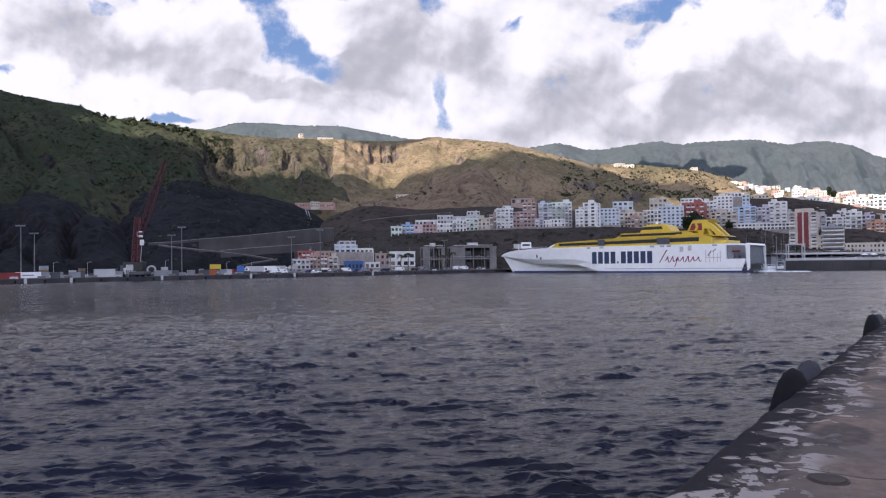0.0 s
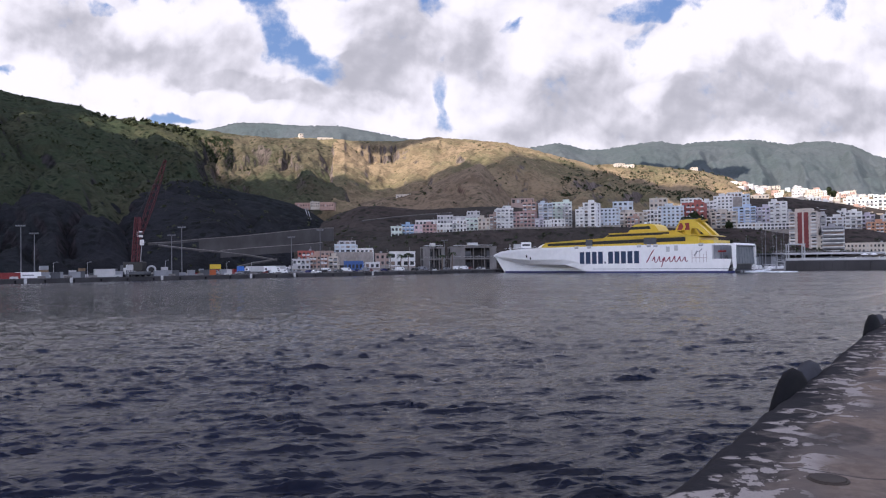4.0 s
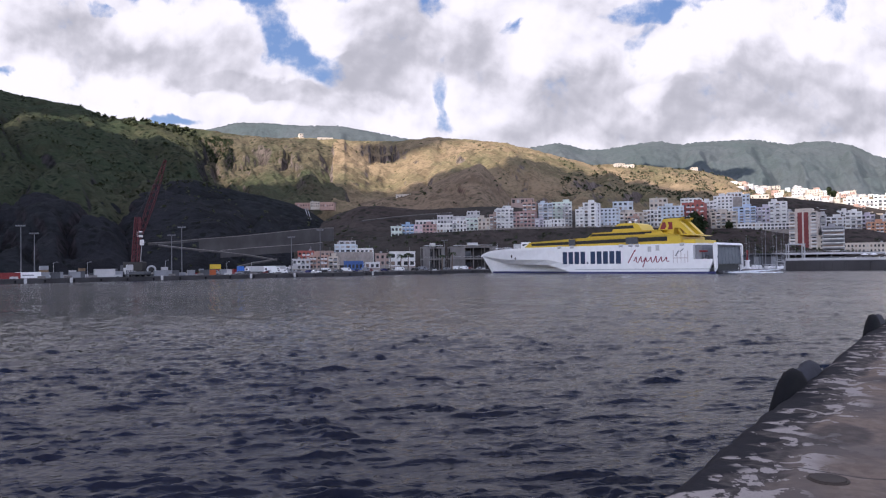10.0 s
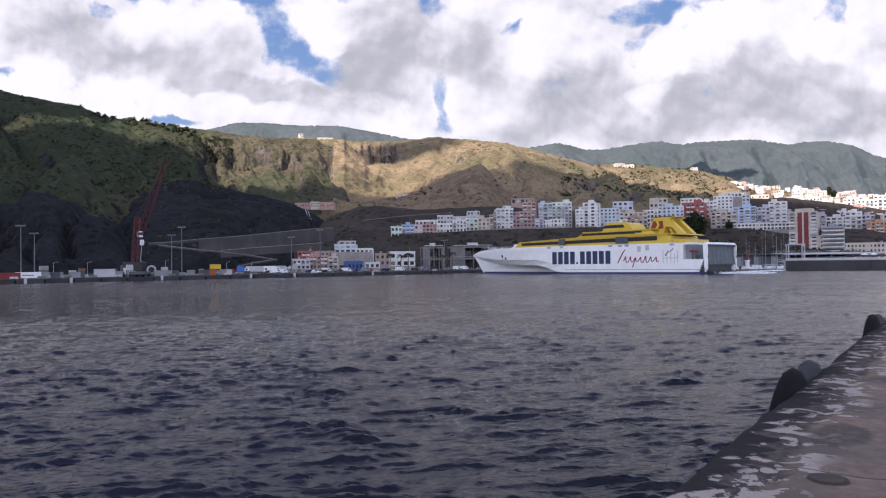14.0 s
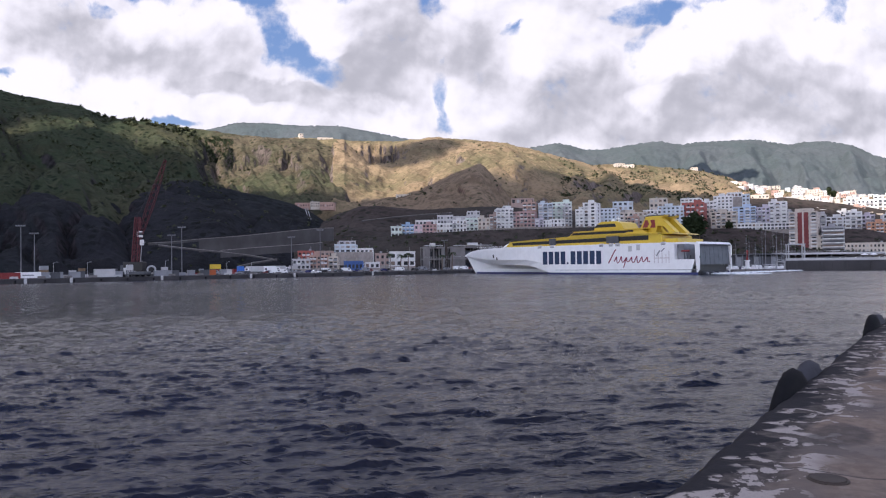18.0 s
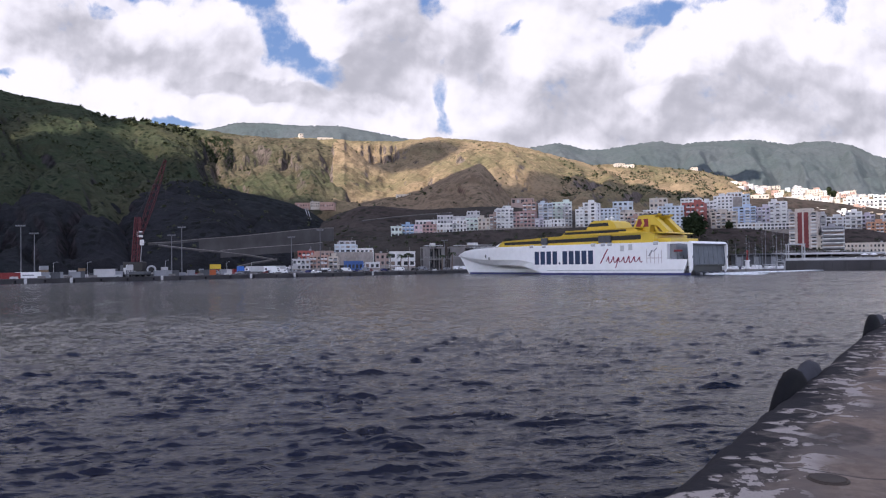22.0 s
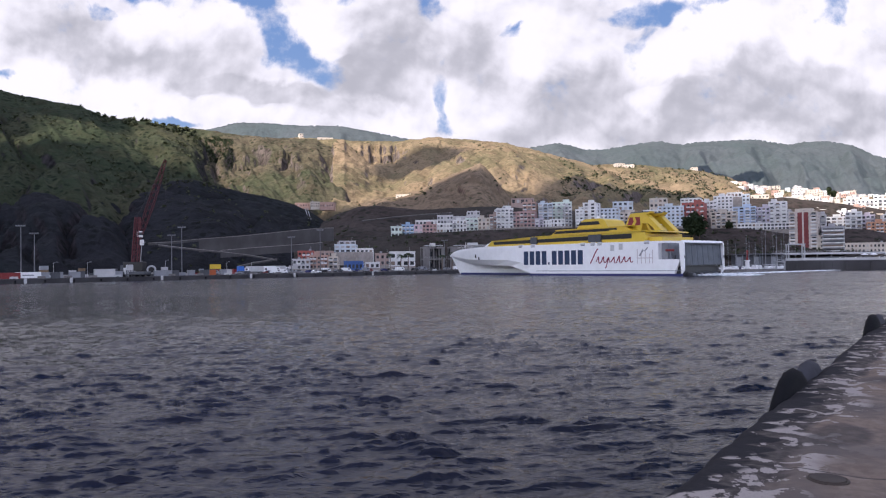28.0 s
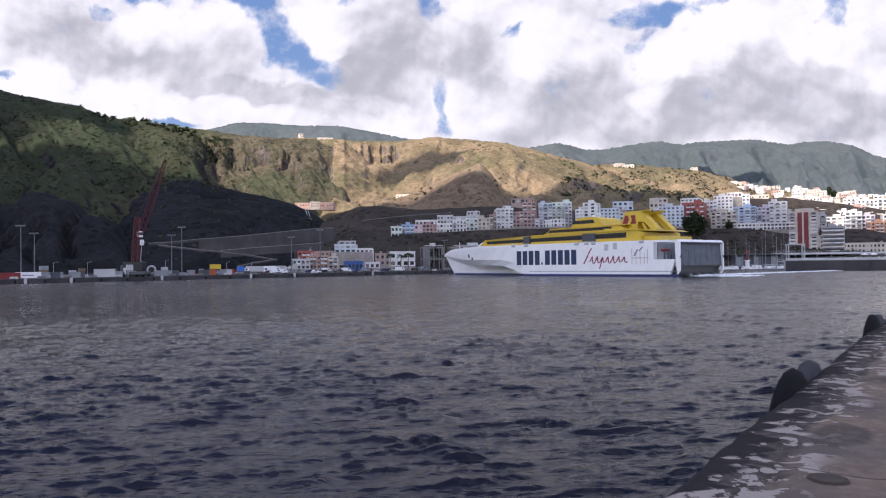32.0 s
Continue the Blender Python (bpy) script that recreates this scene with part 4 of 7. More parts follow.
def container(x, y, z, length, material, turn, label, h=2.3):
    th = thing("container", pose(x, y, z, 0, 0, turn), label, "container", "cargo boxes on the apron")
    part("body", box(-length / 2, length / 2, -1.2, 1.2, 0.12, h - 0.08), material, th)
    for sx in (-1, 1):
        for sy in (-1, 1):
            part("corner_post", box(sx * length / 2 - 0.1, sx * length / 2 + 0.1, sy * 1.2 - 0.1, sy * 1.2 + 0.1, 0, h), material, th)
    n = int(length / 0.6)
    bm = bmesh.new()
    for i in range(n):
        xx = -length / 2 + (i + 0.5) * length / n
        add_box(bm, xx - 0.14, xx + 0.14, -1.25, -1.2, 0.2, h - 0.15)
    part("corrugation", bm, material, th)
    part("top_rail", box(-length / 2, length / 2, -1.24, 1.24, h - 0.12, h), material, th)
    return th


def truck(x, y, z, material, turn, label, length=8.0):
    th = thing("truck", pose(x, y, z, 0, 0, turn), label, "truck", "lorries on the apron")
    part("box_body", box(-length / 2, length / 2 - 2.2, -1.2, 1.2, 1.0, 3.5, 0.06), material, th)
    cab = part("cab", prism([(length / 2 - 2.0, 0.6), (length / 2, 0.6), (length / 2, 1.7), (length / 2 - 0.4, 2.8), (length / 2 - 2.0, 2.9)], -1.15, 1.15), WHITE, th)
    part("windscreen", prism([(length / 2 + 0.02, 1.7), (length / 2 - 0.36, 2.7), (length / 2 - 0.4, 2.65), (length / 2 - 0.02, 1.7)], -1.0, 1.0), GLASS, cab)
    part("side_window", box(length / 2 - 1.7, length / 2 - 0.7, -1.18, 1.18, 1.7, 2.5), GLASS, cab)
    part("chassis", box(-length / 2, length / 2 - 0.3, -0.8, 0.8, 0.55, 0.95), DARKGREY, th)
    for sx in (-length / 2 + 1.2, -length / 2 + 2.4, length / 2 - 1.1):
        for sy in (-1.0, 1.0):
            w = part("wheel", tube((sx, sy - 0.16, 0.48), (sx, sy + 0.16, 0.48), 0.48, None, 12), RUBBER, th)
            part("rim", tube((sx, sy - 0.18, 0.48), (sx, sy + 0.18, 0.48), 0.24, None, 8), GALVANISED, w)


def car(x, y, z, material, turn, label):
    th = thing("car", pose(x, y, z, 0, 0, turn), label, "car", "parked cars")
    part("body", prism([(-2.1, 0.35), (2.1, 0.35), (2.15, 0.75), (1.1, 0.95), (-1.9, 1.0), (-2.15, 0.8)], -0.88, 0.88), material, th)
    cabin = part("cabin", prism([(-1.8, 0.98), (1.05, 0.94), (0.35, 1.46), (-1.3, 1.48)], -0.78, 0.78), material, th)
    part("side_glass", prism([(-1.55, 1.03), (0.8, 1.0), (0.28, 1.38), (-1.2, 1.4)], -0.8, 0.8), GLASS, cabin)
    part("windscreen", prism([(1.0, 0.98), (1.04, 0.98), (0.42, 1.44), (0.38, 1.44)], -0.7, 0.7), GLASS, cabin)
    for sx in (-1.3, 1.35):
        for sy in (-0.8, 0.8):
            w = part("wheel", tube((sx, sy - 0.1, 0.32), (sx, sy + 0.1, 0.32), 0.32, None, 12), RUBBER, th)
            part("rim", tube((sx, sy - 0.11, 0.32), (sx, sy + 0.11, 0.32), 0.18, None, 8), GALVANISED, w)
    for sy in (-0.6, 0.6):
        part("headlight", box(2.08, 2.17, sy - 0.18, sy + 0.18, 0.62, 0.76), OFFWHITE, th)


def banner(x, y, z, w, h, turn, label):
    th = thing("banner_sign", pose(x, y, z, 0, 0, turn), label, "sign")
    part("panel", box(-w / 2, w / 2, -0.06, 0.06, 0.3, h, 0.02), WHITE, th)
    part("printed_bar", box(-w * 0.22, w * 0.22, -0.08, -0.06, h * 0.45, h * 0.62), GREY, th)
    for sx in (-0.45, 0, 0.45):
        part("post", tube((sx * w, 0.1, 0), (sx * w, 0.1, h), 0.06), GALVANISED, th)


banner(-150.15, 266.81, 1.55, 8.4, 2.4, 40, "long white printed sign board on the quay")
container(-130.10, 283.25, 1.55, 7.0, OFFWHITE, 38, "white shipping container standing on the quay", 3.2)
truck(-121.84, 289.40, 1.55, OFFWHITE, 40, "white box lorry parked beside the crane", 6.5)
container(-121.68, 289.57, 4.1, 5.2, OFFWHITE, 40, "white site cabin raised on the stack", 2.2)
container(-121.68, 289.57, 1.55, 6.0, DARKGREY, 40, "dark grey container below the white cabin", 2.55)
for px, m, word, ln in (((-155.57, 262.17), RED, "red", 6), ((-153.98, 263.59), RED, "red", 6), ((-145.73, 270.01), GREY, "grey", 3), ((-143.19, 271.84), DARKGREY, "dark grey", 4), ((-142.33, 272.99), GREY, "grey", 3),
                        ((-138.11, 276.26), GREY, "grey", 4.5), ((-136.48, 277.69), DARKGREY, "dark grey", 3), ((-126.44, 286.25), GREY, "grey", 4),
                        ((-113.70, 295.34), GREY, "grey", 6), ((-111.30, 297.40), GREY, "grey", 4), ((-108.67, 298.92), DARKGREY, "dark grey", 3),
                        ((-103.52, 302.61), GREY, "grey", 3), ((-99.07, 306.05), DARKGREY, "dark grey", 4), ((-97.28, 310.08), ORANGE, "orange-red", 3.2), ((-100.75, 328.34), RED, "red", 3.0),
                        ((-97.12, 325.45), GREY, "grey", 3), ((-97.36, 333.99), OFFWHITE, "cream", 3), ((-95.90, 341.55), RED, "rust-red", 4.5)):
    container(px[0], px[1], 1.55, ln * 0.75, m, 38, word + " cargo container on the port apron")
container(-112.16, 362.83, 3.85, 4.5, YELLOW, 38, "yellow container on top of a stack")
container(-112.16, 362.83, 1.55, 4.5, DARKGREY, 38, "dark grey container below a yellow one")
for px, m, ln, t in (((-86.50, 342.68), OFFWHITE, 10, 36), ((-82.71, 348.84), WHITE, 11, 36), ((-84.11, 381.89), OFFWHITE, 9, 36), ((-78.81, 401.07), OFFWHITE, 10, 36), ((-74.19, 409.53), OFFWHITE, 7, 36), ((-91.83, 338.14), BLUE_PAINT, 5, 36)):
    truck(px[0], px[1], 1.55, m, t, "lorry with a pale box body on the apron" if m != BLUE_PAINT else "small lorry with a blue body on the apron", ln)
for px, m, w in (((-145.12, 270.40), WHITE, "white"), ((-51.00, 360.83), GREY, "grey"), ((-41.48, 374.76), WHITE, "white"), ((-57.85, 336.34), WHITE, "white"), ((-54.46, 339.37), BLACK, "black"), ((-22.73, 409.40), WHITE, "white"),
                 ((-20.06, 406.13), GREY, "silver"), ((-17.34, 415.58), WHITE, "white"), ((-13.81, 424.59), WHITE, "white"), ((-10.63, 427.43), RED, "dark red"), ((-7.28, 422.98), WHITE, "white"), ((-27.94, 386.11), BLACK, "black")):
    car(px[0], px[1], 1.55, m, 36, w + " car parked on the port apron")


# the round dark intake beside the low sheds
drum = thing("pipe_section", pose(-116.30, 293.90, 1.55, 0, 0, 30), "large pale ring section with a dark opening", "pipe")
bm = bmesh.new()
for i in range(20):
    a, b = 2 * math.pi * i / 20, 2 * math.pi * (i + 1) / 20
    add_tube(bm, (1.5 * math.cos(a), 0, 2.6 + 1.5 * math.sin(a)), (1.5 * math.cos(b), 0, 2.6 + 1.5 * math.sin(b)), 0.35, None, 6)
part("ring", bm, OFFWHITE, drum)
part("core", tube((0, 0.1, 2.6), (0, 0.9, 2.6), 1.4, None, 18), BLACK, drum)
part("stand", box(-1.3, 1.3, -0.4, 1.2, 0, 0.9), DARKGREY, drum)


def harbour_crane(x, y, z):
    th = thing("harbour_crane", pose(x, y, z), "red mobile harbour crane with a raised lattice boom", "crane")
    part("undercarriage", box(-5, 5, -3, 3, 0.7, 2.0, 0.2), DARKGREY, th)
    for sx in (-4, -1.5, 1.5, 4):
        for sy in (-2.6, 2.6):
            part("wheel", tube((sx, sy - 0.3, 0.7), (sx, sy + 0.3, 0.7), 0.7, None, 12), RUBBER, th)
    house = part("machine_house", box(-4.2, 3.6, -1.9, 1.9, 2.2, 5.8, 0.2), BLACK, th, "dark machine house")
    part("house_door", box(-2.5, -1.5, -1.94, -1.9, 2.5, 4.6), DARKGREY, house)
    part("counterweight", box(-5.2, -4.2, -1.9, 1.9, 2.4, 4.6, 0.15), DARKGREY, th)
    bm = bmesh.new()
    for sx, sy in ((-1, -1), (1, -1), (1, 1), (-1, 1)):
        add_tube(bm, (sx * 1.1, sy * 1.1, 5.6), (0.9 + sx * 0.7, sy * 0.8, 23.5), 0.24, None, 6)
    for i in range(7):
        za, zb = 5.6 + 2.5 * i, 8.1 + 2.5 * i
        o = 0.9 * (za - 5.6) / 18
        for s in (-1, 1):
            add_tube(bm, (o - 1.0, s, za), (o + 1.0, s, zb), 0.11, None, 5)
            add_tube(bm, (o + s, -1.0, za), (o + s, 1.0, zb), 0.11, None, 5)
    part("tower", bm, CRANE_RED, th)
    cab = part("cab", box(0.9, 2.6, -0.9, 0.9, 15.5, 17.9, 0.1), WHITE, th)
    part("cab_window", box(1.1, 2.65, -0.94, 0.94, 16.3, 17.4), GLASS, cab)
    bm = bmesh.new()
    foot, tip = Vector((1.4, 0, 15.0)), Vector((12.0, 0, 46.0))
    side, up = Vector((0, 1, 0)), Vector((-0.94, 0, 0.33))
    n = 13
    for k in range(n):
        fa, fb = k / n, (k + 1) / n
        wa, wb = 0.35 + 0.75 * math.sin(math.pi * min(1, fa * 0.9 + 0.1)), 0.35 + 0.75 * math.sin(math.pi * min(1, fb * 0.9 + 0.1))
        pa, pb = foot.lerp(tip, fa), foot.lerp(tip, fb)
        ca = [pa + side * wa * 0.8 * s + up * wa * q for s, q in ((-1, -1), (1, -1), (1, 1), (-1, 1))]
        cb = [pb + side * wb * 0.8 * s + up * wb * q for s, q in ((-1, -1), (1, -1), (1, 1), (-1, 1))]
        for i in range(4):
            add_tube(bm, ca[i], cb[i], 0.11, None, 5)
            add_tube(bm, ca[i], cb[(i + 1) % 4], 0.07, None, 4)
    part("boom", bm, CRANE_RED, th)
    part("hoist_rope", tube((0.9, 0, 23.8), (12.0, 0, 46.2), 0.06, None, 4), BLACK, th)
    part("fall_rope", tube((12.1, 0, 46.0), (12.1, 0, 26.0), 0.05, None, 4), BLACK, th)


harbour_crane(-121.09, 290.27, 1.55)
arm = thing("loading_arm", pose(-119.98, 291.37, 1.55), "slim grey mast with a white equipment box", "mast")
part("mast", tube((0, 0, 0), (0.9, 0, 13.0), 0.18, 0.14), GALVANISED, arm)
part("equipment_box", box(0.2, 1.7, -0.4, 0.4, 12.4, 14.6, 0.1), WHITE, arm)
part("bracket", tube((0.9, 0, 12.0), (2.4, 0, 13.8), 0.1), GALVANISED, arm)


# retaining walls of the road that climbs behind the port
def wall_run(name, pts, thick, material, label, below=8.0):
    for (xa, ya, za), (xb, yb, zb) in zip(pts, pts[1:]):
        length = math.hypot(xb - xa, yb - ya)
        bm = prism([(0, za - below), (length, zb - below), (length, zb), (0, za)], 0, thick)
        me = bpy.data.meshes.new(name)
        bm.to_mesh(me)
        bm.free()
        me.materials.append(material)
        ob = new(name, me)
        ob.matrix_basis = pose(xa, ya, 0, 0, 0, math.degrees(math.atan2(yb - ya, xb - xa)))
        tagged(ob, label, "wall", kind="structure")
        part("coping", prism([(0, za), (length, zb), (length, zb + 0.35), (0, za + 0.35)], -0.15, thick + 0.15), CONCRETE, ob)


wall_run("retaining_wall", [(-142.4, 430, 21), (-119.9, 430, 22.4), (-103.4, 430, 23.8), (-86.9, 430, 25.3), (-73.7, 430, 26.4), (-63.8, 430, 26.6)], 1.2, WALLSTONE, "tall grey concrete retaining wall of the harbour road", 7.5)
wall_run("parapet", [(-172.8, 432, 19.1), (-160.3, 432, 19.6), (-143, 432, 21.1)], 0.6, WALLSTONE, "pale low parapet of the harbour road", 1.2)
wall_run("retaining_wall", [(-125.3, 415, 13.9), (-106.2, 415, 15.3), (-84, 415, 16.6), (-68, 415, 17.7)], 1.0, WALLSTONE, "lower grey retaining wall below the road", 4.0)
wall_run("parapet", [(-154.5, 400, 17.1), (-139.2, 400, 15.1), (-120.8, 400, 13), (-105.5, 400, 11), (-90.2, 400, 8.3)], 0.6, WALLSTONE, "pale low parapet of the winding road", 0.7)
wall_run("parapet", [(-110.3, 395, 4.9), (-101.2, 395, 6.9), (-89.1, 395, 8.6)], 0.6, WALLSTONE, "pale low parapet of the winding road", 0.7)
wall_run("parapet", [(-63.2, 575, 39.2), (-36.8, 575, 42), (-10.2, 575, 43.9), (7.4, 575, 44.6)], 0.6, WALLSTONE, "pale low parapet of the road below the hill", 0.7)


# steel frame hall with cranes behind the quay
def frame_hall(x, y, z, w, d, h, turn, label):
    th = thing("frame_hall", pose(x, y, z, 0, 0, turn), label, "hall")
    n = 5
    for i in range(n):
        xx = -w / 2 + w * i / (n - 1)
        for yy in (0, d):
            part("column", box(xx - 0.25, xx + 0.25, yy - 0.25, yy + 0.25, 0, h), CONCRETE, th)
    for zz in (h * 0.5, h):
        part("slab", box(-w / 2 - 0.4, w / 2 + 0.4, -0.6, d + 0.5, zz - 0.9, zz, 0.05), CONCRETE, th)
    part("front_wall", box(-w / 2, -w * 0.18, -0.35, 0.25, 0, h - 0.9), CONCRETE, th)
    part("end_wall", box(w * 0.36, w / 2, -0.35, 0.25, 0, h - 0.9), CONCRETE, th)
    part("back_wall", box(-w / 2, w / 2, d - 0.2, d + 0.2, 0, h - 0.35), WALLSTONE, th)
    for i in range(n - 1):
        xx = -w / 2 + w * (i + 0.5) / (n - 1)
        for zz in (h * 0.08, h * 0.58):
            if (i * 7 + int(zz)) % 3:
                part("glazing", box(xx - w / n * 0.36, xx + w / n * 0.36, 0.9, 1.0, zz, zz + h * 0.22), GLASS, th)
        part("rail", box(xx - w / n * 0.5, xx + w / n * 0.5, -0.5, -0.42, h * 0.5 + 0.7, h * 0.5 + 0.85), GALVANISED, th)
    part("roof_hut", box(-w * 0.1, w * 0.12, 2, 6, h, h + 2.2, 0.06), OFFWHITE, th)
    part("roof_canopy", box(-w * 0.42, w * 0.42, -1.2, 4, h + 0.5, h + 0.8), OFFWHITE, th)


frame_hall(*(17.72, 432, 1.21)[:2], 1.55, 27, 9, 13.5, 8, "grey concrete terminal building with open galleries and white canopy")
frame_hall(*(-5.19, 412, 1.68)[:2], 1.55, 12, 7, 13.0, 12, "narrow grey concrete terminal block with open bays")
tower = thing("gangway_tower", pose(*(49.73, 440, 0.75)[:2], 1.55, 0, 0, -8), "white passenger gangway cabin on steel legs", "gangway")
for sx in (-2.2, 2.2):
    for sy in (-1.2, 1.2):
        part("leg", tube((sx, sy, 0), (sx, sy, 12.0), 0.22), GALVANISED, tower)
for zz in (4, 8):
    part("brace", box(-2.3, 2.3, -1.3, -1.15, zz, zz + 0.2), GALVANISED, tower)
part("cabin", box(-3.0, 3.0, -1.7, 1.7, 12.0, 15.6, 0.15), WHITE, tower)
part("cabin_window", box(-2.2, 2.2, -1.75, -1.7, 13.4, 14.6), GLASS, tower)
part("bridge_arm", box(-7.5, -3.0, -0.9, 0.9, 12.2, 14.6, 0.1), OFFWHITE, tower)


# ---- the marina ----
def breakwater():
    bm = box(0, 90, 0, 8, -3, 4.6, 0.25)
    me = bpy.data.meshes.new("marina_wall")
    bm.to_mesh(me)
    bm.free()
    me.materials.append(WALLSTONE)
    ob = new("marina_wall", me)
    ob.matrix_basis = pose(158.31, 340.2, 0, 0, 0, -22)
    tagged(ob, "dark grey concrete wall round the marina basin", "quay", kind="structure")
    for i in range(9):
        part("buttress", box(4 + 10 * i, 4.8 + 10 * i, -0.5, 0, -1, 4.2, 0.05), WALLSTONE, ob)
    part("parapet", box(0, 90, 6.6, 7.4, 4.6, 5.7, 0.05), OFFWHITE, ob)


breakwater()


def promenade(x, y, turn):
    th = thing("walkway", pose(x, y, 1.55, 0, 0, turn), "pale raised walkway on columns above the marina", "walkway")
    part("deck", box(0, 95, 0, 5, 6.6, 7.3, 0.1), OFFWHITE, th)
    part("fascia", box(0, 95, -0.15, 0, 6.2, 6.9), OFFWHITE, th)
    for i in range(13):
        xx = 1 + 7.7 * i
        part("column", box(xx - 0.3, xx + 0.3, 1.5, 2.1, 0, 6.6), CONCRETE, th)
        part("rail_post", box(xx - 0.05, xx + 0.05, 0.1, 0.2, 7.3, 8.4), GALVANISED, th)
    for zz in (7.8, 8.3):
        part("handrail", box(0, 95, 0.1, 0.18, zz, zz + 0.08), GALVANISED, th)


promenade(188, 418, -4)


def sail_yacht(x, y, length, mast, turn, colour, label, rng):
    th = thing("sailing_yacht", pose(x, y, 0, 0, 0, turn), label, "yacht", "yachts in the marina")
    rings = []
    for t, w, s in ((0, 0.75, 0.1), (0.25, 1.0, 0), (0.6, 0.85, 0.05), (0.85, 0.4, 0.2), (1.0, 0.04, 0.35)):
        xx, ww = (t - 0.45) * length, w * length * 0.15
        rings.append([(xx, ww, 1.1 + s), (xx, ww * 0.8, 0.1), (xx, 0, -0.4), (xx, -ww * 0.8, 0.1), (xx, -ww, 1.1 + s)])
    part("hull", loft(rings), colour, th)
    part("cabin", prism([(-0.25 * length, 1.1), (0.2 * length, 1.1), (0.12 * length, 1.6), (-0.2 * length, 1.75)], -length * 0.08, length * 0.08), WHITE, th)
    part("mast", tube((0.05 * length, 0, 1.0), (0.05 * length, 0, mast), 0.09, 0.06, 6), GREY, th)
    part("boom", tube((0.05 * length, 0, 2.4), (-0.35 * length, 0, 2.5), 0.1, None, 6), OFFWHITE, th)
    for zz in (0.5, 0.75):
        part("spreader", box(0.05 * length - 0.04, 0.05 * length + 0.04, -0.9, 0.9, mast * zz, mast * zz + 0.08), GALVANISED, th)
    part("forestay", tube((0.05 * length, 0, mast - 0.3), (0.52 * length, 0, 1.4), 0.03, None, 4), DARKGREY, th)
    part("backstay", tube((0.05 * length, 0, mast - 0.1), (-0.43 * length, 0, 1.3), 0.03, None, 4), DARKGREY, th)


yacht_rng = random.Random(12)
for px, top, word, colour in ((1290, 428, "white", WHITE), (1302, 432, "white", WHITE), (1322, 418, "white", WHITE), (1328, 424, "dark", NAVY), (1351, 405, "white", WHITE), (1357, 396, "grey", GREY), (1370, 398, "white", WHITE),
                              (1377, 404, "white", WHITE), (1390, 412, "white", WHITE), (1398, 425, "blue", BLUE_PAINT), (1338, 432, "white", WHITE), (1383, 420, "white", WHITE), (1410, 430, "white", WHITE)):
    d = 372 + yacht_rng.random() * 40
    xx = (px - 784) / 1304.8 * d * 0.999
    mast = 5.4 + (461 - (px - 784) * 0.0122 * 0 - 0.0122 * (px - 1350) - top) / 1304.8 * d
    sail_yacht(xx, d, 9 + mast * 0.2, mast, 60 + yacht_rng.random() * 70, colour, word + " sailing yacht moored with bare mast", yacht_rng)

beacon = thing("harbour_beacon", pose(137.95, 334.44, 0), "white round harbour beacon post with a red lantern", "beacon")
part("footing", tube((0, 0, -1), (0, 0, 1.2), 1.3, 1.2, 14), CONCRETE, beacon)
part("shaft", tube((0, 0, 1.2), (0, 0, 4.8), 0.95, 0.85, 14), WHITE, beacon)
part("gallery", tube((0, 0, 4.8), (0, 0, 5.1), 1.3, 1.3, 14), WHITE, beacon)
part("lattice", tube((0, 0, 5.1), (0, 0, 8.6), 0.5, 0.3, 8), RED, beacon)
part("lantern", tube((0, 0, 8.6), (0, 0, 9.6), 0.45, 0.35, 10), RED, beacon)
pontoon = thing("pontoon", pose(153.0, 366.0, 0, 0, 0, -4), "low concrete pontoon with white dock boxes", "pontoon")
part("float", box(-22, 16, -1.5, 1.5, -0.5, 0.55, 0.08), CONCRETE, pontoon)
for i in range(3):
    part("dock_box", box(0.4 + 1.7 * i, 1.5 + 1.7 * i, -0.6, 0.6, 0.55, 2.5, 0.1), WHITE, pontoon)
for px, m, w in ((1497, WHITE, "white"), (1530, WHITE, "white"), (1545, WHITE, "white"), (1510, GREY, "grey"), (1475, WHITE, "white"), (1560, GREY, "silver")):
    x0, y0 = (px - 784) / 1304.8 * 352, 352.0
    ob_y = 349.4 - (x0 - 162) * 0.40
    car(x0, ob_y + 3.6, 4.6, m, -20 if px != 1545 else 160, w + " car parked on the marina wall")
for px in (1520, 1533, 1553):
    x0 = (px - 784) / 1304.8 * 345
    th = thing("parasol", pose(x0, 353.5 - (x0 - 162) * 0.4, 4.6), "white open parasol on the marina wall", "parasol", "parasols")
    part("pole", tube((0, 0, 0), (0, 0, 2.6), 0.05), GALVANISED, th)
    part("canopy", loft([[(r * math.cos(a), r * math.sin(a), z) for a in [i * math.pi / 4 for i in range(8)]] for r, z in ((1.7, 2.3), (0.9, 2.75), (0.1, 3.0))]), WHITE, th)


# sheds, gangways and frames round the marina basin
def long_shed(x, y, z, w, d, h, turn, material, label, n=8):
    th = thing("shed", pose(x, y, z, 0, 0, turn), label, "shed")
    part("back_wall", box(-w / 2, w / 2, d - 0.3, d, 0, h), material, th)
    part("roof", prism([(-w / 2 - 0.6, h), (w / 2 + 0.6, h), (w / 2 + 0.6, h + 0.35), (0, h + 0.8), (-w / 2 - 0.6, h + 0.35)], -0.8, d + 0.4), DARKGREY, th)
    for i in range(n + 1):
        xx = -w / 2 + w * i / n
        part("post", box(xx - 0.18, xx + 0.18, -0.18, 0.18, 0, h), GREY, th)
        if i < n:
            part("bay_door", box(xx + 0.3, xx + w / n - 0.3, 0.6, 0.7, 0, h * 0.82), DARKGREY if i % 3 else GREY, th)


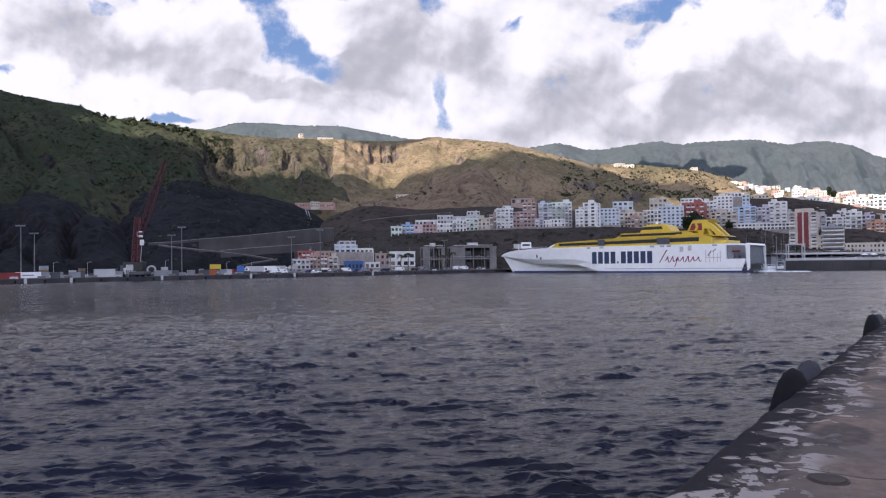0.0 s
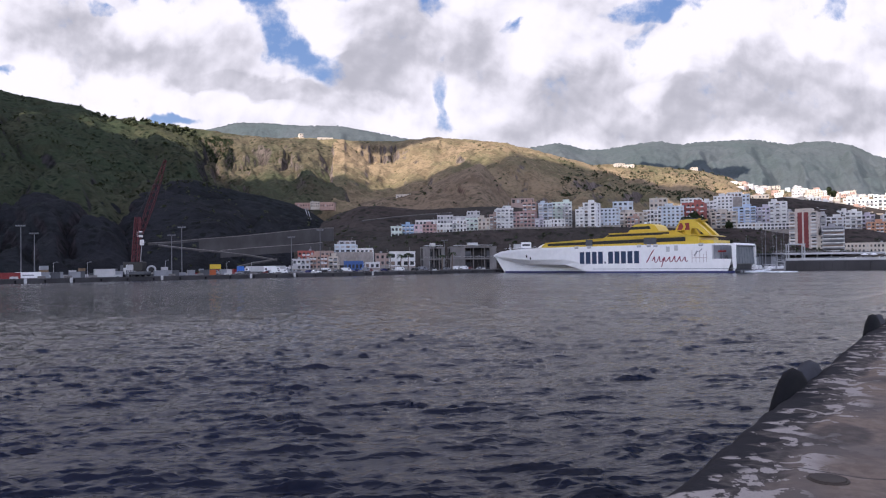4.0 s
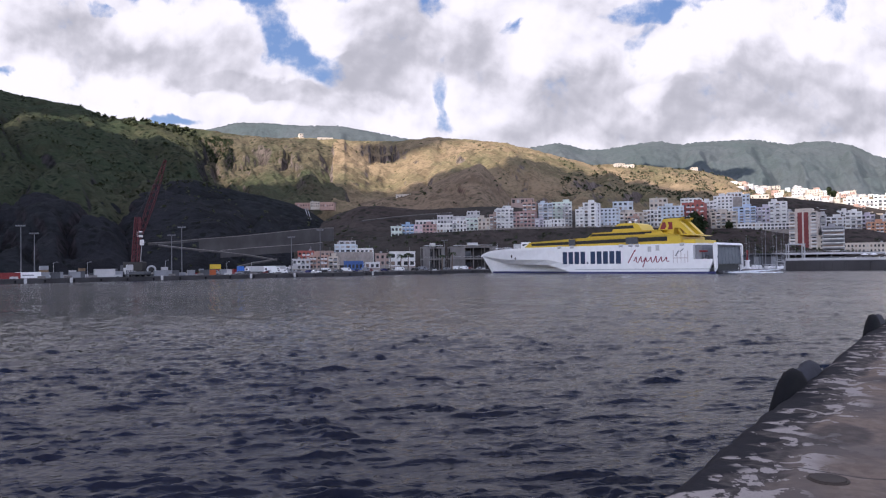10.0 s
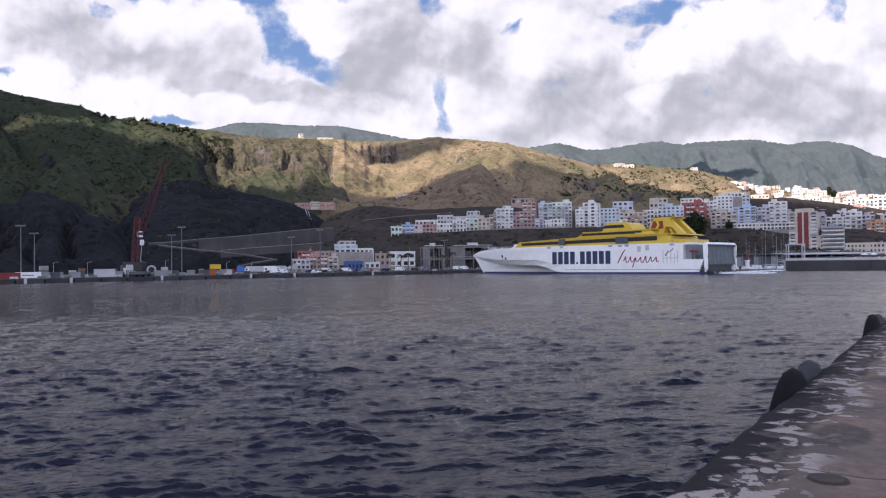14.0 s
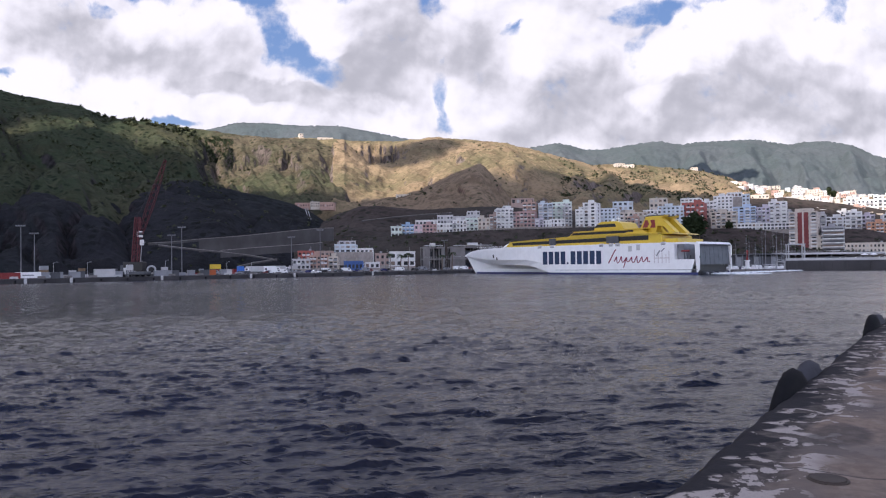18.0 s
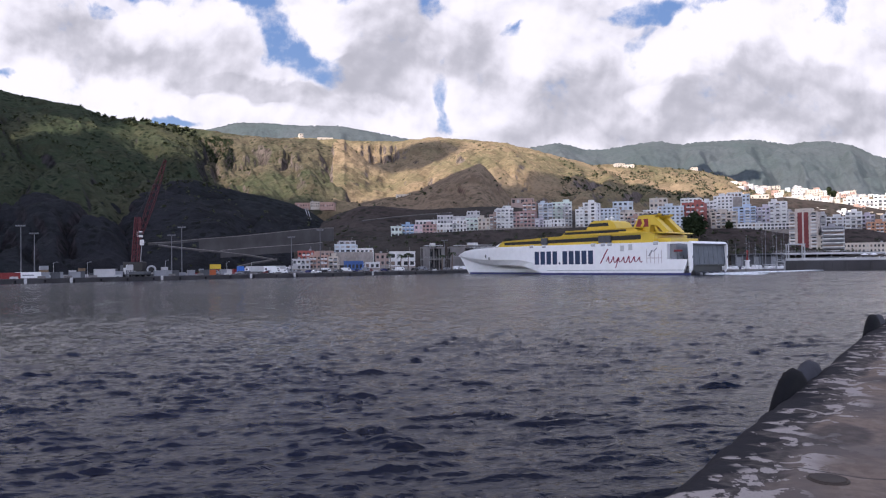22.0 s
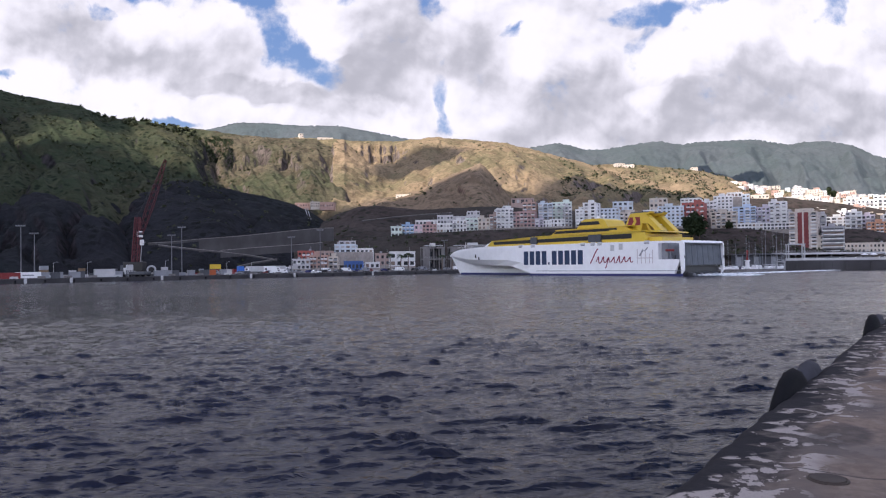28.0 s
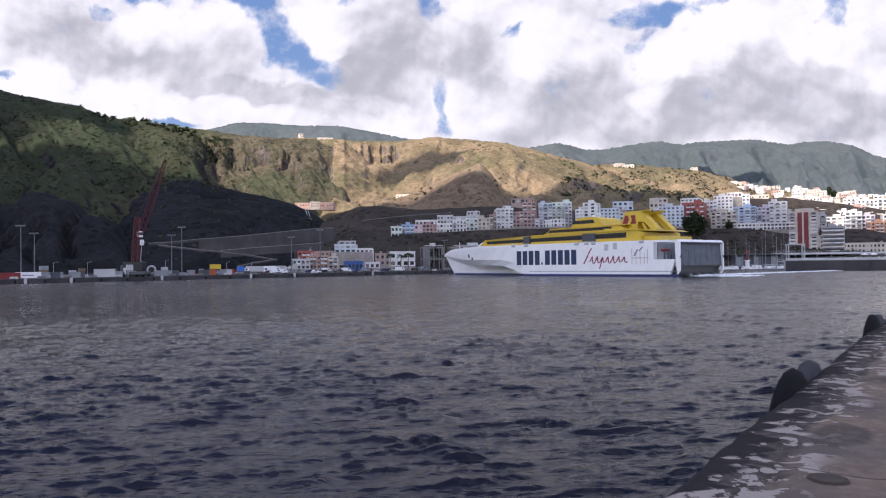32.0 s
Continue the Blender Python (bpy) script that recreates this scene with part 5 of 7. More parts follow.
long_shed(*(178.27, 415, 3.22)[:2], 1.55, 26, 8, 6.4, 0, DARKGREY, "dark open-fronted shed behind the moored yachts")
long_shed(*(228.11, 428, 2.61)[:2], 1.55, 34, 7, 4.2, -3, OFFWHITE, "long low pale shed beside the marina", 10)


def lattice_gantry(x, y, z, w, h, label):
    th = thing("boat_lift", pose(x, y, z, 0, 0, -10), label, "boat lift")
    for sx in (-w / 2, w / 2):
        for sy in (-2, 2):
            part("leg", box(sx - 0.25, sx + 0.25, sy - 0.25, sy + 0.25, 0.4, h), GALVANISED, th)
            part("wheel", tube((sx, sy - 0.25, 0.45), (sx, sy + 0.25, 0.45), 0.45, None, 10), RUBBER, th)
        part("side_beam", box(sx - 0.3, sx + 0.3, -2.6, 2.6, h * 0.55, h * 0.55 + 0.4), GALVANISED, th)
    for sy in (-2, 2):
        part("top_beam", box(-w / 2 - 0.4, w / 2 + 0.4, sy - 0.3, sy + 0.3, h - 0.6, h), GALVANISED, th)
    part("sling", tube((-w / 4, -2, h), (-w / 4, 2, h), 0.1), BLACK, th)


lattice_gantry(*(177.75, 372, 3.23)[:2], 4.0, 7.5, 9.0, "pale steel boat lift on the marina wall")
for k, (x, y, w, t) in enumerate(((163.8, 356.0, 14, 6), (170.5, 350.0, 16, 10), (175.1, 346.0, 14, -6), (166.9, 372.0, 16, 2), (190.5, 338.0, 14, 4))):
    th = thing("gangway", pose(x, y, 1.4, 0, 8, t), "sloping pale aluminium gangway down to the pontoons", "gangway", "gangways of the marina")
    part("deck", box(0, w, -0.8, 0.8, 3.0, 3.2), OFFWHITE, th)
    for i in (0, 1):
        part("trestle", box(1.0 + i * (w - 3.0), 1.3 + i * (w - 3.0), -0.7, 0.7, -1.5, 3.0), GALVANISED, th)
    for sy in (-0.8, 0.75):
        part("top_rail", box(0, w, sy, sy + 0.06, 4.1, 4.2), GALVANISED, th)
        for i in range(int(w / 2) + 1):
            part("baluster", box(i * 2.0, i * 2.0 + 0.06, sy, sy + 0.06, 3.2, 4.1), GALVANISED, th)
boat_rng = random.Random(44)
for k in range(16):
    px = 1270 + 18.5 * k
    d = 376 + boat_rng.random() * 22
    x = (px - 784) / 1304.8 * d
    if px > 1395:
        continue
    th = thing("motor_boat", pose(x, d - 6, 0, 0, 0, 70 + 50 * boat_rng.random()), "small white motor boat moored at a pontoon", "boat", "motor boats in the marina")
    rings = []
    for t, w, s in ((0, 0.9, 0.0), (0.4, 1.0, 0), (0.75, 0.75, 0.15), (1.0, 0.05, 0.4)):
        xx, ww = (t - 0.5) * 7, w * 1.25
        rings.append([(xx, ww, 1.0 + s), (xx, ww * 0.75, 0.1), (xx, 0, -0.4), (xx, -ww * 0.75, 0.1), (xx, -ww, 1.0 + s)])
    part("hull", loft(rings), WHITE, th)
    cab = part("cabin", prism([(-1.6, 1.0), (1.4, 1.0), (0.6, 2.0), (-1.2, 2.1)], -0.9, 0.9), OFFWHITE, th)
    part("cabin_window", prism([(-1.2, 1.35), (0.95, 1.35), (0.5, 1.85), (-1.0, 1.9)], -0.92, 0.92), GLASS, cab)
    part("aerial", tube((-0.6, 0, 2.0), (-0.8, 0, 4.2), 0.03, None, 4), GREY, th)

pipes = thing("penstock", pose(0, 0, 0), "two pale pipes that run down the slope", "pipe")
for (xa, ya, za), (xb, yb, zb) in (((-125.4, 672.0, 57.0), (-110.6, 610.0, 41.8)), ((-123.3, 672.0, 56.9), (-108.7, 610.0, 41.4))):
    part("pipe", tube((xa, ya, za), (xb, yb, zb), 0.3, None, 8), GREY, pipes)


# cars, vans, barriers and small lamps spread over the apron
apron_rng = random.Random(91)
CAR_PAINTS = (("white", WHITE), ("silver", GREY), ("black", BLACK), ("white", OFFWHITE), ("dark blue", NAVY), ("dark red", RED), ("grey", DARKGREY))


def quay_line(q):
    """A place on the quay's edge, q running from 0 to 1 along its middle stretch."""
    pts = QUAY[1:7]
    q *= len(pts) - 1
    i = min(len(pts) - 2, int(q))
    f = q - i
    (xa, ya), (xb, yb) = pts[i], pts[i + 1]
    return xa + (xb - xa) * f, ya + (yb - ya) * f, math.degrees(math.atan2(yb - ya, xb - xa))


for k in range(34):
    x, y, t = quay_line(0.28 + 0.7 * (k + apron_rng.random() * 0.7) / 34)
    back = 9 + 14 * apron_rng.random()
    n = radians(t + 90)
    word, m = CAR_PAINTS[apron_rng.randrange(len(CAR_PAINTS))]
    car(x + back * math.cos(n), y + back * math.sin(n), 1.58, m, t + (180 if k % 2 else 0) + apron_rng.uniform(-8, 8), word + " car parked on the port apron")


def van(x, y, z, material, turn, label):
    th = thing("van", pose(x, y, z, 0, 0, turn), label, "van", "vans on the apron")
    part("body", prism([(-2.4, 0.4), (2.4, 0.4), (2.45, 1.1), (1.6, 2.0), (1.2, 2.15), (-2.4, 2.15)], -0.95, 0.95), material, th)
    part("windscreen", prism([(2.3, 1.2), (2.36, 1.2), (1.66, 1.98), (1.6, 1.98)], -0.8, 0.8), GLASS, th)
    part("side_window", box(0.6, 1.5, -0.97, 0.97, 1.2, 1.8), GLASS, th)
    for sx in (-1.5, 1.5):
        for sy in (-0.85, 0.85):
            w = part("wheel", tube((sx, sy - 0.11, 0.36), (sx, sy + 0.11, 0.36), 0.36, None, 12), RUBBER, th)
            part("rim", tube((sx, sy - 0.12, 0.36), (sx, sy + 0.12, 0.36), 0.2, None, 8), GALVANISED, w)


for k in range(12):
    x, y, t = quay_line(0.3 + 0.6 * (k + apron_rng.random()) / 12)
    back = 7 + 18 * apron_rng.random()
    n = radians(t + 90)
    van(x + back * math.cos(n), y + back * math.sin(n), 1.58, WHITE if k % 3 else GREY, t + apron_rng.uniform(-10, 10), "white delivery van on the port apron" if k % 3 else "grey delivery van on the port apron")
for k in range(26):
    x, y, t = quay_line(0.02 + 0.96 * k / 26)
    n = radians(t + 90)
    th = thing("barrier", pose(x + 2.2 * math.cos(n), y + 2.2 * math.sin(n), 1.62, 0, 0, t), "low pale concrete barrier along the quay edge", "barrier", "barriers along the quay")
    part("block", prism([(-1.4, 0), (1.4, 0), (1.3, 0.35), (1.25, 0.85), (-1.25, 0.85), (-1.3, 0.35)], -0.25, 0.25), CONCRETE if k % 4 else OFFWHITE, th)
    part("slot", box(-0.5, 0.5, -0.27, 0.27, 0.05, 0.18), BLACK, th)
for k in range(14):
    x, y, t = quay_line(0.05 + 0.9 * (k + 0.5 * apron_rng.random()) / 14)
    n = radians(t + 90)
    b = 5 + 20 * apron_rng.random()
    h = 4.5 + 3.5 * apron_rng.random()
    th = thing("lamp_post", pose(x + b * math.cos(n), y + b * math.sin(n), 1.55, 0, 0, t), "slim grey lamp post on the apron", "lamp post", "small lamp posts of the port")
    part("mast", tube((0, 0, 0), (0, 0, h), 0.09, 0.06, 6), GALVANISED, th)
    part("arm", tube((0, 0, h), (1.1, 0, h + 0.2), 0.05, None, 5), GALVANISED, th)
    part("lamp_head", box(0.9, 1.5, -0.12, 0.12, h + 0.12, h + 0.28), GREY, th)
for k in range(16):
    x, y, t = quay_line(0.02 + 0.3 * (k + apron_rng.random()) / 16)
    n = radians(t + 90)
    b = 6 + 12 * apron_rng.random()
    th = thing("crate", pose(x + b * math.cos(n), y + b * math.sin(n), 1.58, 0, 0, t + apron_rng.uniform(-20, 20)), "stacked grey crates and pallets on the apron", "crate", "crates on the apron")
    s = 0.8 + 0.7 * apron_rng.random()
    for i in range(1 + k % 3):
        part("box", box(-s, s, -s * 0.8, s * 0.8, i * s * 1.1, (i + 1) * s * 1.1 - 0.05, 0.03), (GREY, OFFWHITE, DARKGREY, BARKWOOD)[(k + i) % 4], th)


# ---- the town ----
PLASTER = {}
for key, colour in (("white", (0.7, 0.7, 0.69)), ("mint", (0.6, 0.68, 0.62)), ("blue", (0.3, 0.43, 0.6)), ("pink", (0.66, 0.5, 0.52)), ("rose", (0.44, 0.29, 0.28)), ("grey", (0.5, 0.5, 0.51)),
                    ("cream", (0.55, 0.49, 0.42)), ("brown", (0.36, 0.27, 0.24)), ("salmon", (0.44, 0.29, 0.24)), ("bluew", (0.54, 0.6, 0.66)), ("brick", (0.33, 0.1, 0.085)), ("blue2", (0.45, 0.56, 0.72)),
                    ("lilac", (0.5, 0.47, 0.54)), ("redtower", (0.56, 0.5, 0.44)), ("darkoffice", (0.3, 0.3, 0.32)), ("terracotta", (0.5, 0.27, 0.17)), ("royal", (0.05, 0.11, 0.3))):
    PLASTER[key] = paint(key + "_plaster", colour, 0.85, 0.2, 0.2)
TOWER_RED = paint("dark_red_render", (0.19, 0.045, 0.045), 0.8, 0.15)
ROOF = paint("flat_roof", (0.3, 0.27, 0.25), 0.9, 0.25)
TILE = paint("clay_roof_tile", (0.38, 0.16, 0.09), 0.85, 0.25)
SHUTTER = paint("painted_shutter", (0.2, 0.15, 0.12), 0.7, 0.2)
BLIND = paint("pale_roller_blind", (0.42, 0.42, 0.41), 0.7, 0.15)
PANE_MESHES = {}
town_rng = random.Random(77)


def pane_mesh(w, h, skin=GLASS):
    key = (round(w, 1), round(h, 1), skin.name)
    if key not in PANE_MESHES:
        w, h = key[:2]
        me = bpy.data.meshes.new("window")
        bm = box(-w / 2, w / 2, 0, 0.06, 0, h)
        bm.to_mesh(me)
        bm.free()
        me.materials.append(skin)
        PANE_MESHES[key] = me
    return PANE_MESHES[key]


def building(x, y, z, w, d, h, storeys, cols, colour, style, skew, label):
    """Flat-roofed house: core, a front of bands and piers with real openings, panes set back in them."""
    th = thing("building", pose(x, y, z, 0, 0, -math.degrees(math.atan2(x, y)) + skew), label, "building")
    plaster = PLASTER[colour]
    sh = h / storeys
    bw = w / cols
    ww, wh = min(bw * (0.46 + 0.24 * town_rng.random()), 2.8), sh * (0.44 + 0.16 * town_rng.random())
    if style == "f" and y < 700 and storeys > 2 and town_rng.random() < 0.5:
        style = "b"
    if y > 700 and colour in ("white", "grey"):
        plaster = PLASTER[("white", "cream", "bluew", "cream", "salmon", "white", "grey")[town_rng.randrange(7)]]
    if y > 700:
        ww, wh = ww * 0.7, wh * 0.75
    if style == "o":
        ww = w * 0.9
    if style == "w":
        ww, wh = bw * 0.5, sh * 0.5
    base = -7 if y < 700 else -2.5
    bm = box(-w / 2, w / 2, 0.35, d, base, h)
    rows_at = []
    for s in range(storeys):
        z0 = s * sh + sh * 0.28
        rows_at.append(z0)
        add_box(bm, -w / 2, w / 2, 0, 0.35, s * sh + (base if s == 0 else 0), z0)
        add_box(bm, -w / 2, w / 2, 0, 0.35, z0 + wh, (s + 1) * sh)
        for c in range(cols + 1):
            xa = -w / 2 if c == 0 else -w / 2 + bw * (c - 0.5) + ww / 2
            xb = w / 2 if c == cols else -w / 2 + bw * (c + 0.5) - ww / 2
            add_box(bm, xa, xb, 0, 0.35, z0, z0 + wh)
    wall = part("wall", bm, plaster, th)
    looks = [pane_mesh(ww + 0.1, wh + 0.1, skin) for skin in (GLASS, GLASS, GLASS, GLASS, SHUTTER, BLIND)]
    for z0 in rows_at:
        for c in range(cols):
            piece("window", looks[town_rng.randrange(6)], th, pose(-w / 2 + bw * (c + 0.5), 0.26, z0 - 0.05))
    n_side = max(1, int(d / 4.5))
    if y < 700:
        me2 = pane_mesh(1.1, wh)
        for sx in (-1, 1):
            for z0 in rows_at:
                for c in range(n_side):
                    piece("side_window", me2, th, pose(sx * (w / 2 + 0.01), d * (c + 0.5) / n_side, z0, 0, 0, 90 * sx))
    part("parapet", box(-w / 2 - 0.12, w / 2 + 0.12, -0.12, 0.3, h, h + 0.55), plaster, th)
    part("roof", box(-w / 2 - 0.06, w / 2 + 0.06, 0.3, d, h, h + 0.22), TILE if town_rng.random() < 0.25 else ROOF, th)
    if style in "bto":
        for s in range(1, storeys) if style != "o" else range(storeys):
            cs = range(cols)
            if style == "t":
                cs = (0, cols - 1)
            if style == "o":
                cs = ()
                bal = part("balcony", box(-w / 2, w / 2, -1.3, 0, s * sh + sh * 0.05, s * sh + sh * 0.3, 0.03), PLASTER["white"], th)
            for c in cs:
                if style == "b" and (c + storeys) % 3 == 2 and cols > 3:
                    continue
                xc = -w / 2 + bw * (c + 0.5)
                bal = part("balcony", box(xc - bw * 0.42, xc + bw * 0.42, -1.1, 0, s * sh, s * sh + 0.2), plaster, th)
                part("balustrade", box(xc - bw * 0.42, xc + bw * 0.42, -1.12, -1.04, s * sh + 0.2, s * sh + 1.05), PLASTER["white"] if town_rng.random() < 0.6 else GREY, bal)
    if style == "t":
        part("red_panel", box(-bw * 0.75, -bw * 0.12, -0.1, 0, 0, h), TOWER_RED, th, "dark red vertical panel")
        part("red_panel", box(bw * 0.12, bw * 0.75, -0.1, 0, 0, h), TOWER_RED, th, "dark red vertical panel")
        part("lift_house", box(-w * 0.3, w * 0.3, 2, d - 2, h, h + 2.6), PLASTER["cream"], th)
    elif storeys > 2 and town_rng.random() < 0.75:
        xc = (town_rng.random() - 0.5) * w * 0.5
        part("stair_hut", box(xc - w * 0.16, xc + w * 0.16, 1.5, min(d, 5.0), h, h + 2.3), plaster, th)
    if storeys > 1 and town_rng.random() < 0.7:
        xc = (town_rng.random() - 0.5) * w * 0.8
        part("water_tank", tube((xc, 2.5, h + 0.2), (xc, 2.5, h + 1.5), 0.6, None, 10), GREY, th)
    if y < 560:
        part("aerial", tube((w * 0.3, 2.0, h), (w * 0.3, 2.0, h + 2.6), 0.05, None, 4), GALVANISED, th)
        part("plinth", box(-w / 2 - 0.05, w / 2 + 0.05, -0.06, 0, -7, 0.5), ROOF, th)
    return th


building(-31.7, 505.0, 23.2, 7.7, 6.2, 7.4, 2, 3, "mint", "f", -7.3, "pale green two-storey house on the terrace")
building(-24.0, 507.0, 24.4, 8.5, 6.8, 7.4, 3, 3, "blue", "f", -5.3, "bright blue three-storey house on the terrace")
building(-16.6, 508.0, 24.7, 6.2, 6.0, 7.0, 2, 2, "pink", "f", 8.4, "pale pink two-storey house on the terrace")
building(-9.1, 509.0, 25.0, 9.8, 7.8, 7.0, 3, 4, "rose", "f", 8.8, "rose-pink three-storey house on the terrace")
building(-11.6, 530.0, 32.4, 16.2, 13.0, 3.7, 1, 6, "white", "f", -9.4, "white one-storey low building on the terrace")
building(1.3, 508.0, 26.0, 10.9, 8.7, 6.6, 2, 5, "white", "b", -6.3, "white two-storey house with balconies on the terrace")
building(1.8, 530.0, 33.4, 11.4, 9.1, 6.1, 2, 5, "grey", "f", -1.4, "grey two-storey house on the terrace")
building(11.8, 508.0, 26.7, 9.3, 7.5, 7.8, 3, 4, "white", "f", -4.7, "white three-storey house on the terrace")
building(20.1, 509.0, 27.4, 8.6, 6.9, 8.6, 3, 3, "mint", "f", 5.1, "pale green three-storey house on the terrace")
building(16.8, 532.0, 34.2, 20.0, 14.0, 4.5, 2, 8, "grey", "f", -2.5, "grey two-storey house on the terrace")
building(22.9, 545.0, 37.7, 9.2, 7.4, 5.4, 2, 4, "grey", "f", 5.5, "grey two-storey house on the terrace")
building(28.4, 508.0, 28.0, 8.2, 6.5, 7.8, 3, 3, "cream", "f", -7, "cream three-storey house on the terrace")
building(35.2, 510.0, 28.4, 5.9, 6.0, 9.8, 4, 2, "brown", "b", 0.4, "brown four-storey apartment block with balconies on the terrace")
building(43.1, 509.0, 28.7, 11.7, 9.4, 13.7, 6, 4, "white", "f", 9.5, "white six-storey apartment block on the terrace")
building(44.5, 512.0, 41.8, 5.1, 6.0, 2.4, 1, 2, "white", "f", 4, "white one-storey low building on the terrace")
building(56.1, 510.0, 29.4, 15.6, 12.5, 10.6, 4, 6, "rose", "b", -8.2, "rose-pink four-storey apartment block with balconies on the terrace")
building(61.6, 522.0, 39.5, 9.6, 7.7, 8.0, 3, 3, "salmon", "b", -7.8, "salmon three-storey house with balconies on the terrace")
building(66.3, 506.0, 29.0, 5.8, 6.0, 5.8, 3, 2, "lilac", "f", 2.9, "lilac-white three-storey house on the terrace")
building(72.0, 506.0, 29.0, 6.2, 6.0, 4.7, 2, 3, "white", "f", -2.5, "white two-storey house on the terrace")
building(72.7, 520.0, 35.2, 10.0, 8.0, 11.2, 5, 3, "bluew", "b", -2.6, "pale blue-white five-storey apartment block with balconies on the terrace")
building(78.8, 505.0, 29.2, 10.1, 8.1, 5.0, 2, 4, "white", "f", -0.4, "white two-storey house on the terrace")
building(84.3, 522.0, 35.2, 14.4, 11.5, 12.0, 5, 4, "mint", "b", 1.6, "pale green five-storey apartment block with balconies on the terrace")
building(87.5, 512.0, 29.5, 5.1, 6.0, 14.1, 6, 2, "grey", "b", 9.3, "grey six-storey apartment block with balconies on the terrace")
building(94.3, 508.0, 29.2, 5.8, 6.0, 11.7, 5, 2, "white", "s", -24, "white five-storey apartment block on the terrace")
building(101.1, 507.0, 29.1, 9.7, 7.8, 16.3, 7, 2, "white", "s", -24, "white seven-storey apartment block on the terrace")
building(114.4, 510.0, 29.8, 15.6, 12.5, 11.8, 5, 6, "bluew", "w", -4.7, "pale blue-white five-storey apartment block on the terrace")
building(133.5, 545.0, 42.6, 14.6, 11.7, 6.3, 2, 4, "bluew", "f", 0.9, "pale blue-white two-storey house on the terrace")
building(132.7, 512.0, 28.1, 19.2, 14.0, 10.6, 4, 6, "cream", "b", 4.6, "cream four-storey apartment block with balconies on the terrace")
building(130.6, 506.0, 27.9, 7.8, 6.2, 7.4, 3, 3, "salmon", "f", -7.3, "salmon three-storey house on the terrace")
building(145.7, 512.0, 28.8, 12.2, 9.7, 11.4, 4, 5, "white", "f", -0.4, "white four-storey apartment block on the terrace")
building(158.2, 510.0, 28.5, 17.2, 13.8, 14.1, 6, 6, "bluew", "w", 4.1, "pale blue-white six-storey apartment block on the terrace")
building(174.1, 512.0, 28.4, 14.9, 11.9, 16.5, 5, 5, "brick", "b", -9.8, "brick-red five-storey apartment block with balconies on the terrace")
building(195.9, 540.0, 40.3, 9.9, 7.9, 7.9, 3, 4, "white", "b", 5.4, "white three-storey house with balconies on the terrace")
building(184.3, 525.0, 34.6, 16.9, 13.5, 6.4, 2, 6, "cream", "f", -1.6, "cream two-storey house on the terrace")
building(207.7, 545.0, 40.5, 13.4, 10.7, 11.7, 5, 5, "white", "w", 0.1, "white five-storey apartment block on the terrace")
building(221.5, 548.0, 40.5, 13.4, 10.8, 13.0, 5, 5, "bluew", "w", 2.2, "pale blue-white five-storey apartment block on the terrace")
building(217.5, 548.0, 51.5, 10.1, 8.1, 3.4, 1, 4, "white", "f", 5.9, "white one-storey low building on the terrace")
building(193.8, 508.0, 26.8, 17.1, 13.7, 11.3, 5, 5, "cream", "b", -8.9, "cream five-storey apartment block with balconies on the terrace")
building(207.8, 507.0, 27.7, 14.8, 11.8, 13.6, 7, 4, "blue2", "b", 0, "light blue seven-storey apartment block with balconies on the terrace")
building(221.8, 512.0, 28.2, 10.6, 8.5, 13.0, 5, 4, "lilac", "b", -9.2, "lilac-white five-storey apartment block with balconies on the terrace")
building(231.2, 508.0, 27.1, 11.7, 9.3, 17.6, 7, 3, "white", "b", -2.3, "white seven-storey apartment block with balconies on the terrace")
building(240.5, 512.0, 27.2, 4.7, 6.0, 10.6, 4, 2, "grey", "f", -3.1, "grey four-storey apartment block on the terrace")
building(229.8, 470.0, 10.5, 16.6, 13.3, 24.5, 11, 4, "redtower", "t", -9.6, "white and red eleven-storey tower block with balconies below the town")
building(242.8, 474.0, 9.7, 6.9, 6.0, 23.6, 9, 2, "grey", "b", -4, "grey nine-storey tower block with balconies below the town")
building(244.8, 462.0, 9.5, 12.4, 9.9, 15.6, 6, 1, "darkoffice", "o", -1, "dark grey six-storey apartment block with balconies below the town")
building(238.0, 466.0, 9.6, 6.8, 6.0, 10.0, 4, 2, "cream", "f", 3.1, "cream four-storey apartment block below the town")
building(260.9, 455.0, 8.5, 24.8, 14.0, 5.9, 2, 12, "cream", "f", 8.5, "cream two-storey house below the town")
building(290.0, 520.0, 23.4, 10.4, 8.3, 14.4, 5, 3, "white", "f", -2.6, "white five-storey apartment block on the terrace")
building(301.6, 525.0, 24.3, 11.3, 9.0, 11.3, 4, 4, "lilac", "b", 0.6, "lilac-white four-storey apartment block with balconies on the terrace")
building(301.0, 510.0, 20.5, 12.9, 10.3, 9.4, 4, 5, "terracotta", "f", 4.3, "terracotta four-storey apartment block on the terrace")
building(289.0, 540.0, 28.4, 15.3, 12.3, 7.0, 3, 4, "white", "f", 8.7, "white three-storey house on the terrace")
building(217.5, 500.0, 25.0, 37.6, 14.0, 4.6, 2, 16, "white", "f", 9, "white two-storey house on the terrace")
building(318.5, 520.0, 15.9, 13.5, 10.8, 19.9, 6, 4, "white", "f", 9.8, "white six-storey apartment block on the terrace")
building(175.8, 600.0, 48.4, 13.8, 11.0, 7.4, 2, 4, "cream", "f", -4, "cream two-storey house on the terrace")
building(198.9, 590.0, 50.0, 15.8, 12.7, 4.5, 2, 5, "white", "f", -6.7, "white two-storey house on the terrace")
building(310.7, 640.0, 46.8, 10.8, 8.6, 10.8, 3, 4, "cream", "f", 8.6, "cream three-storey house on the terrace")
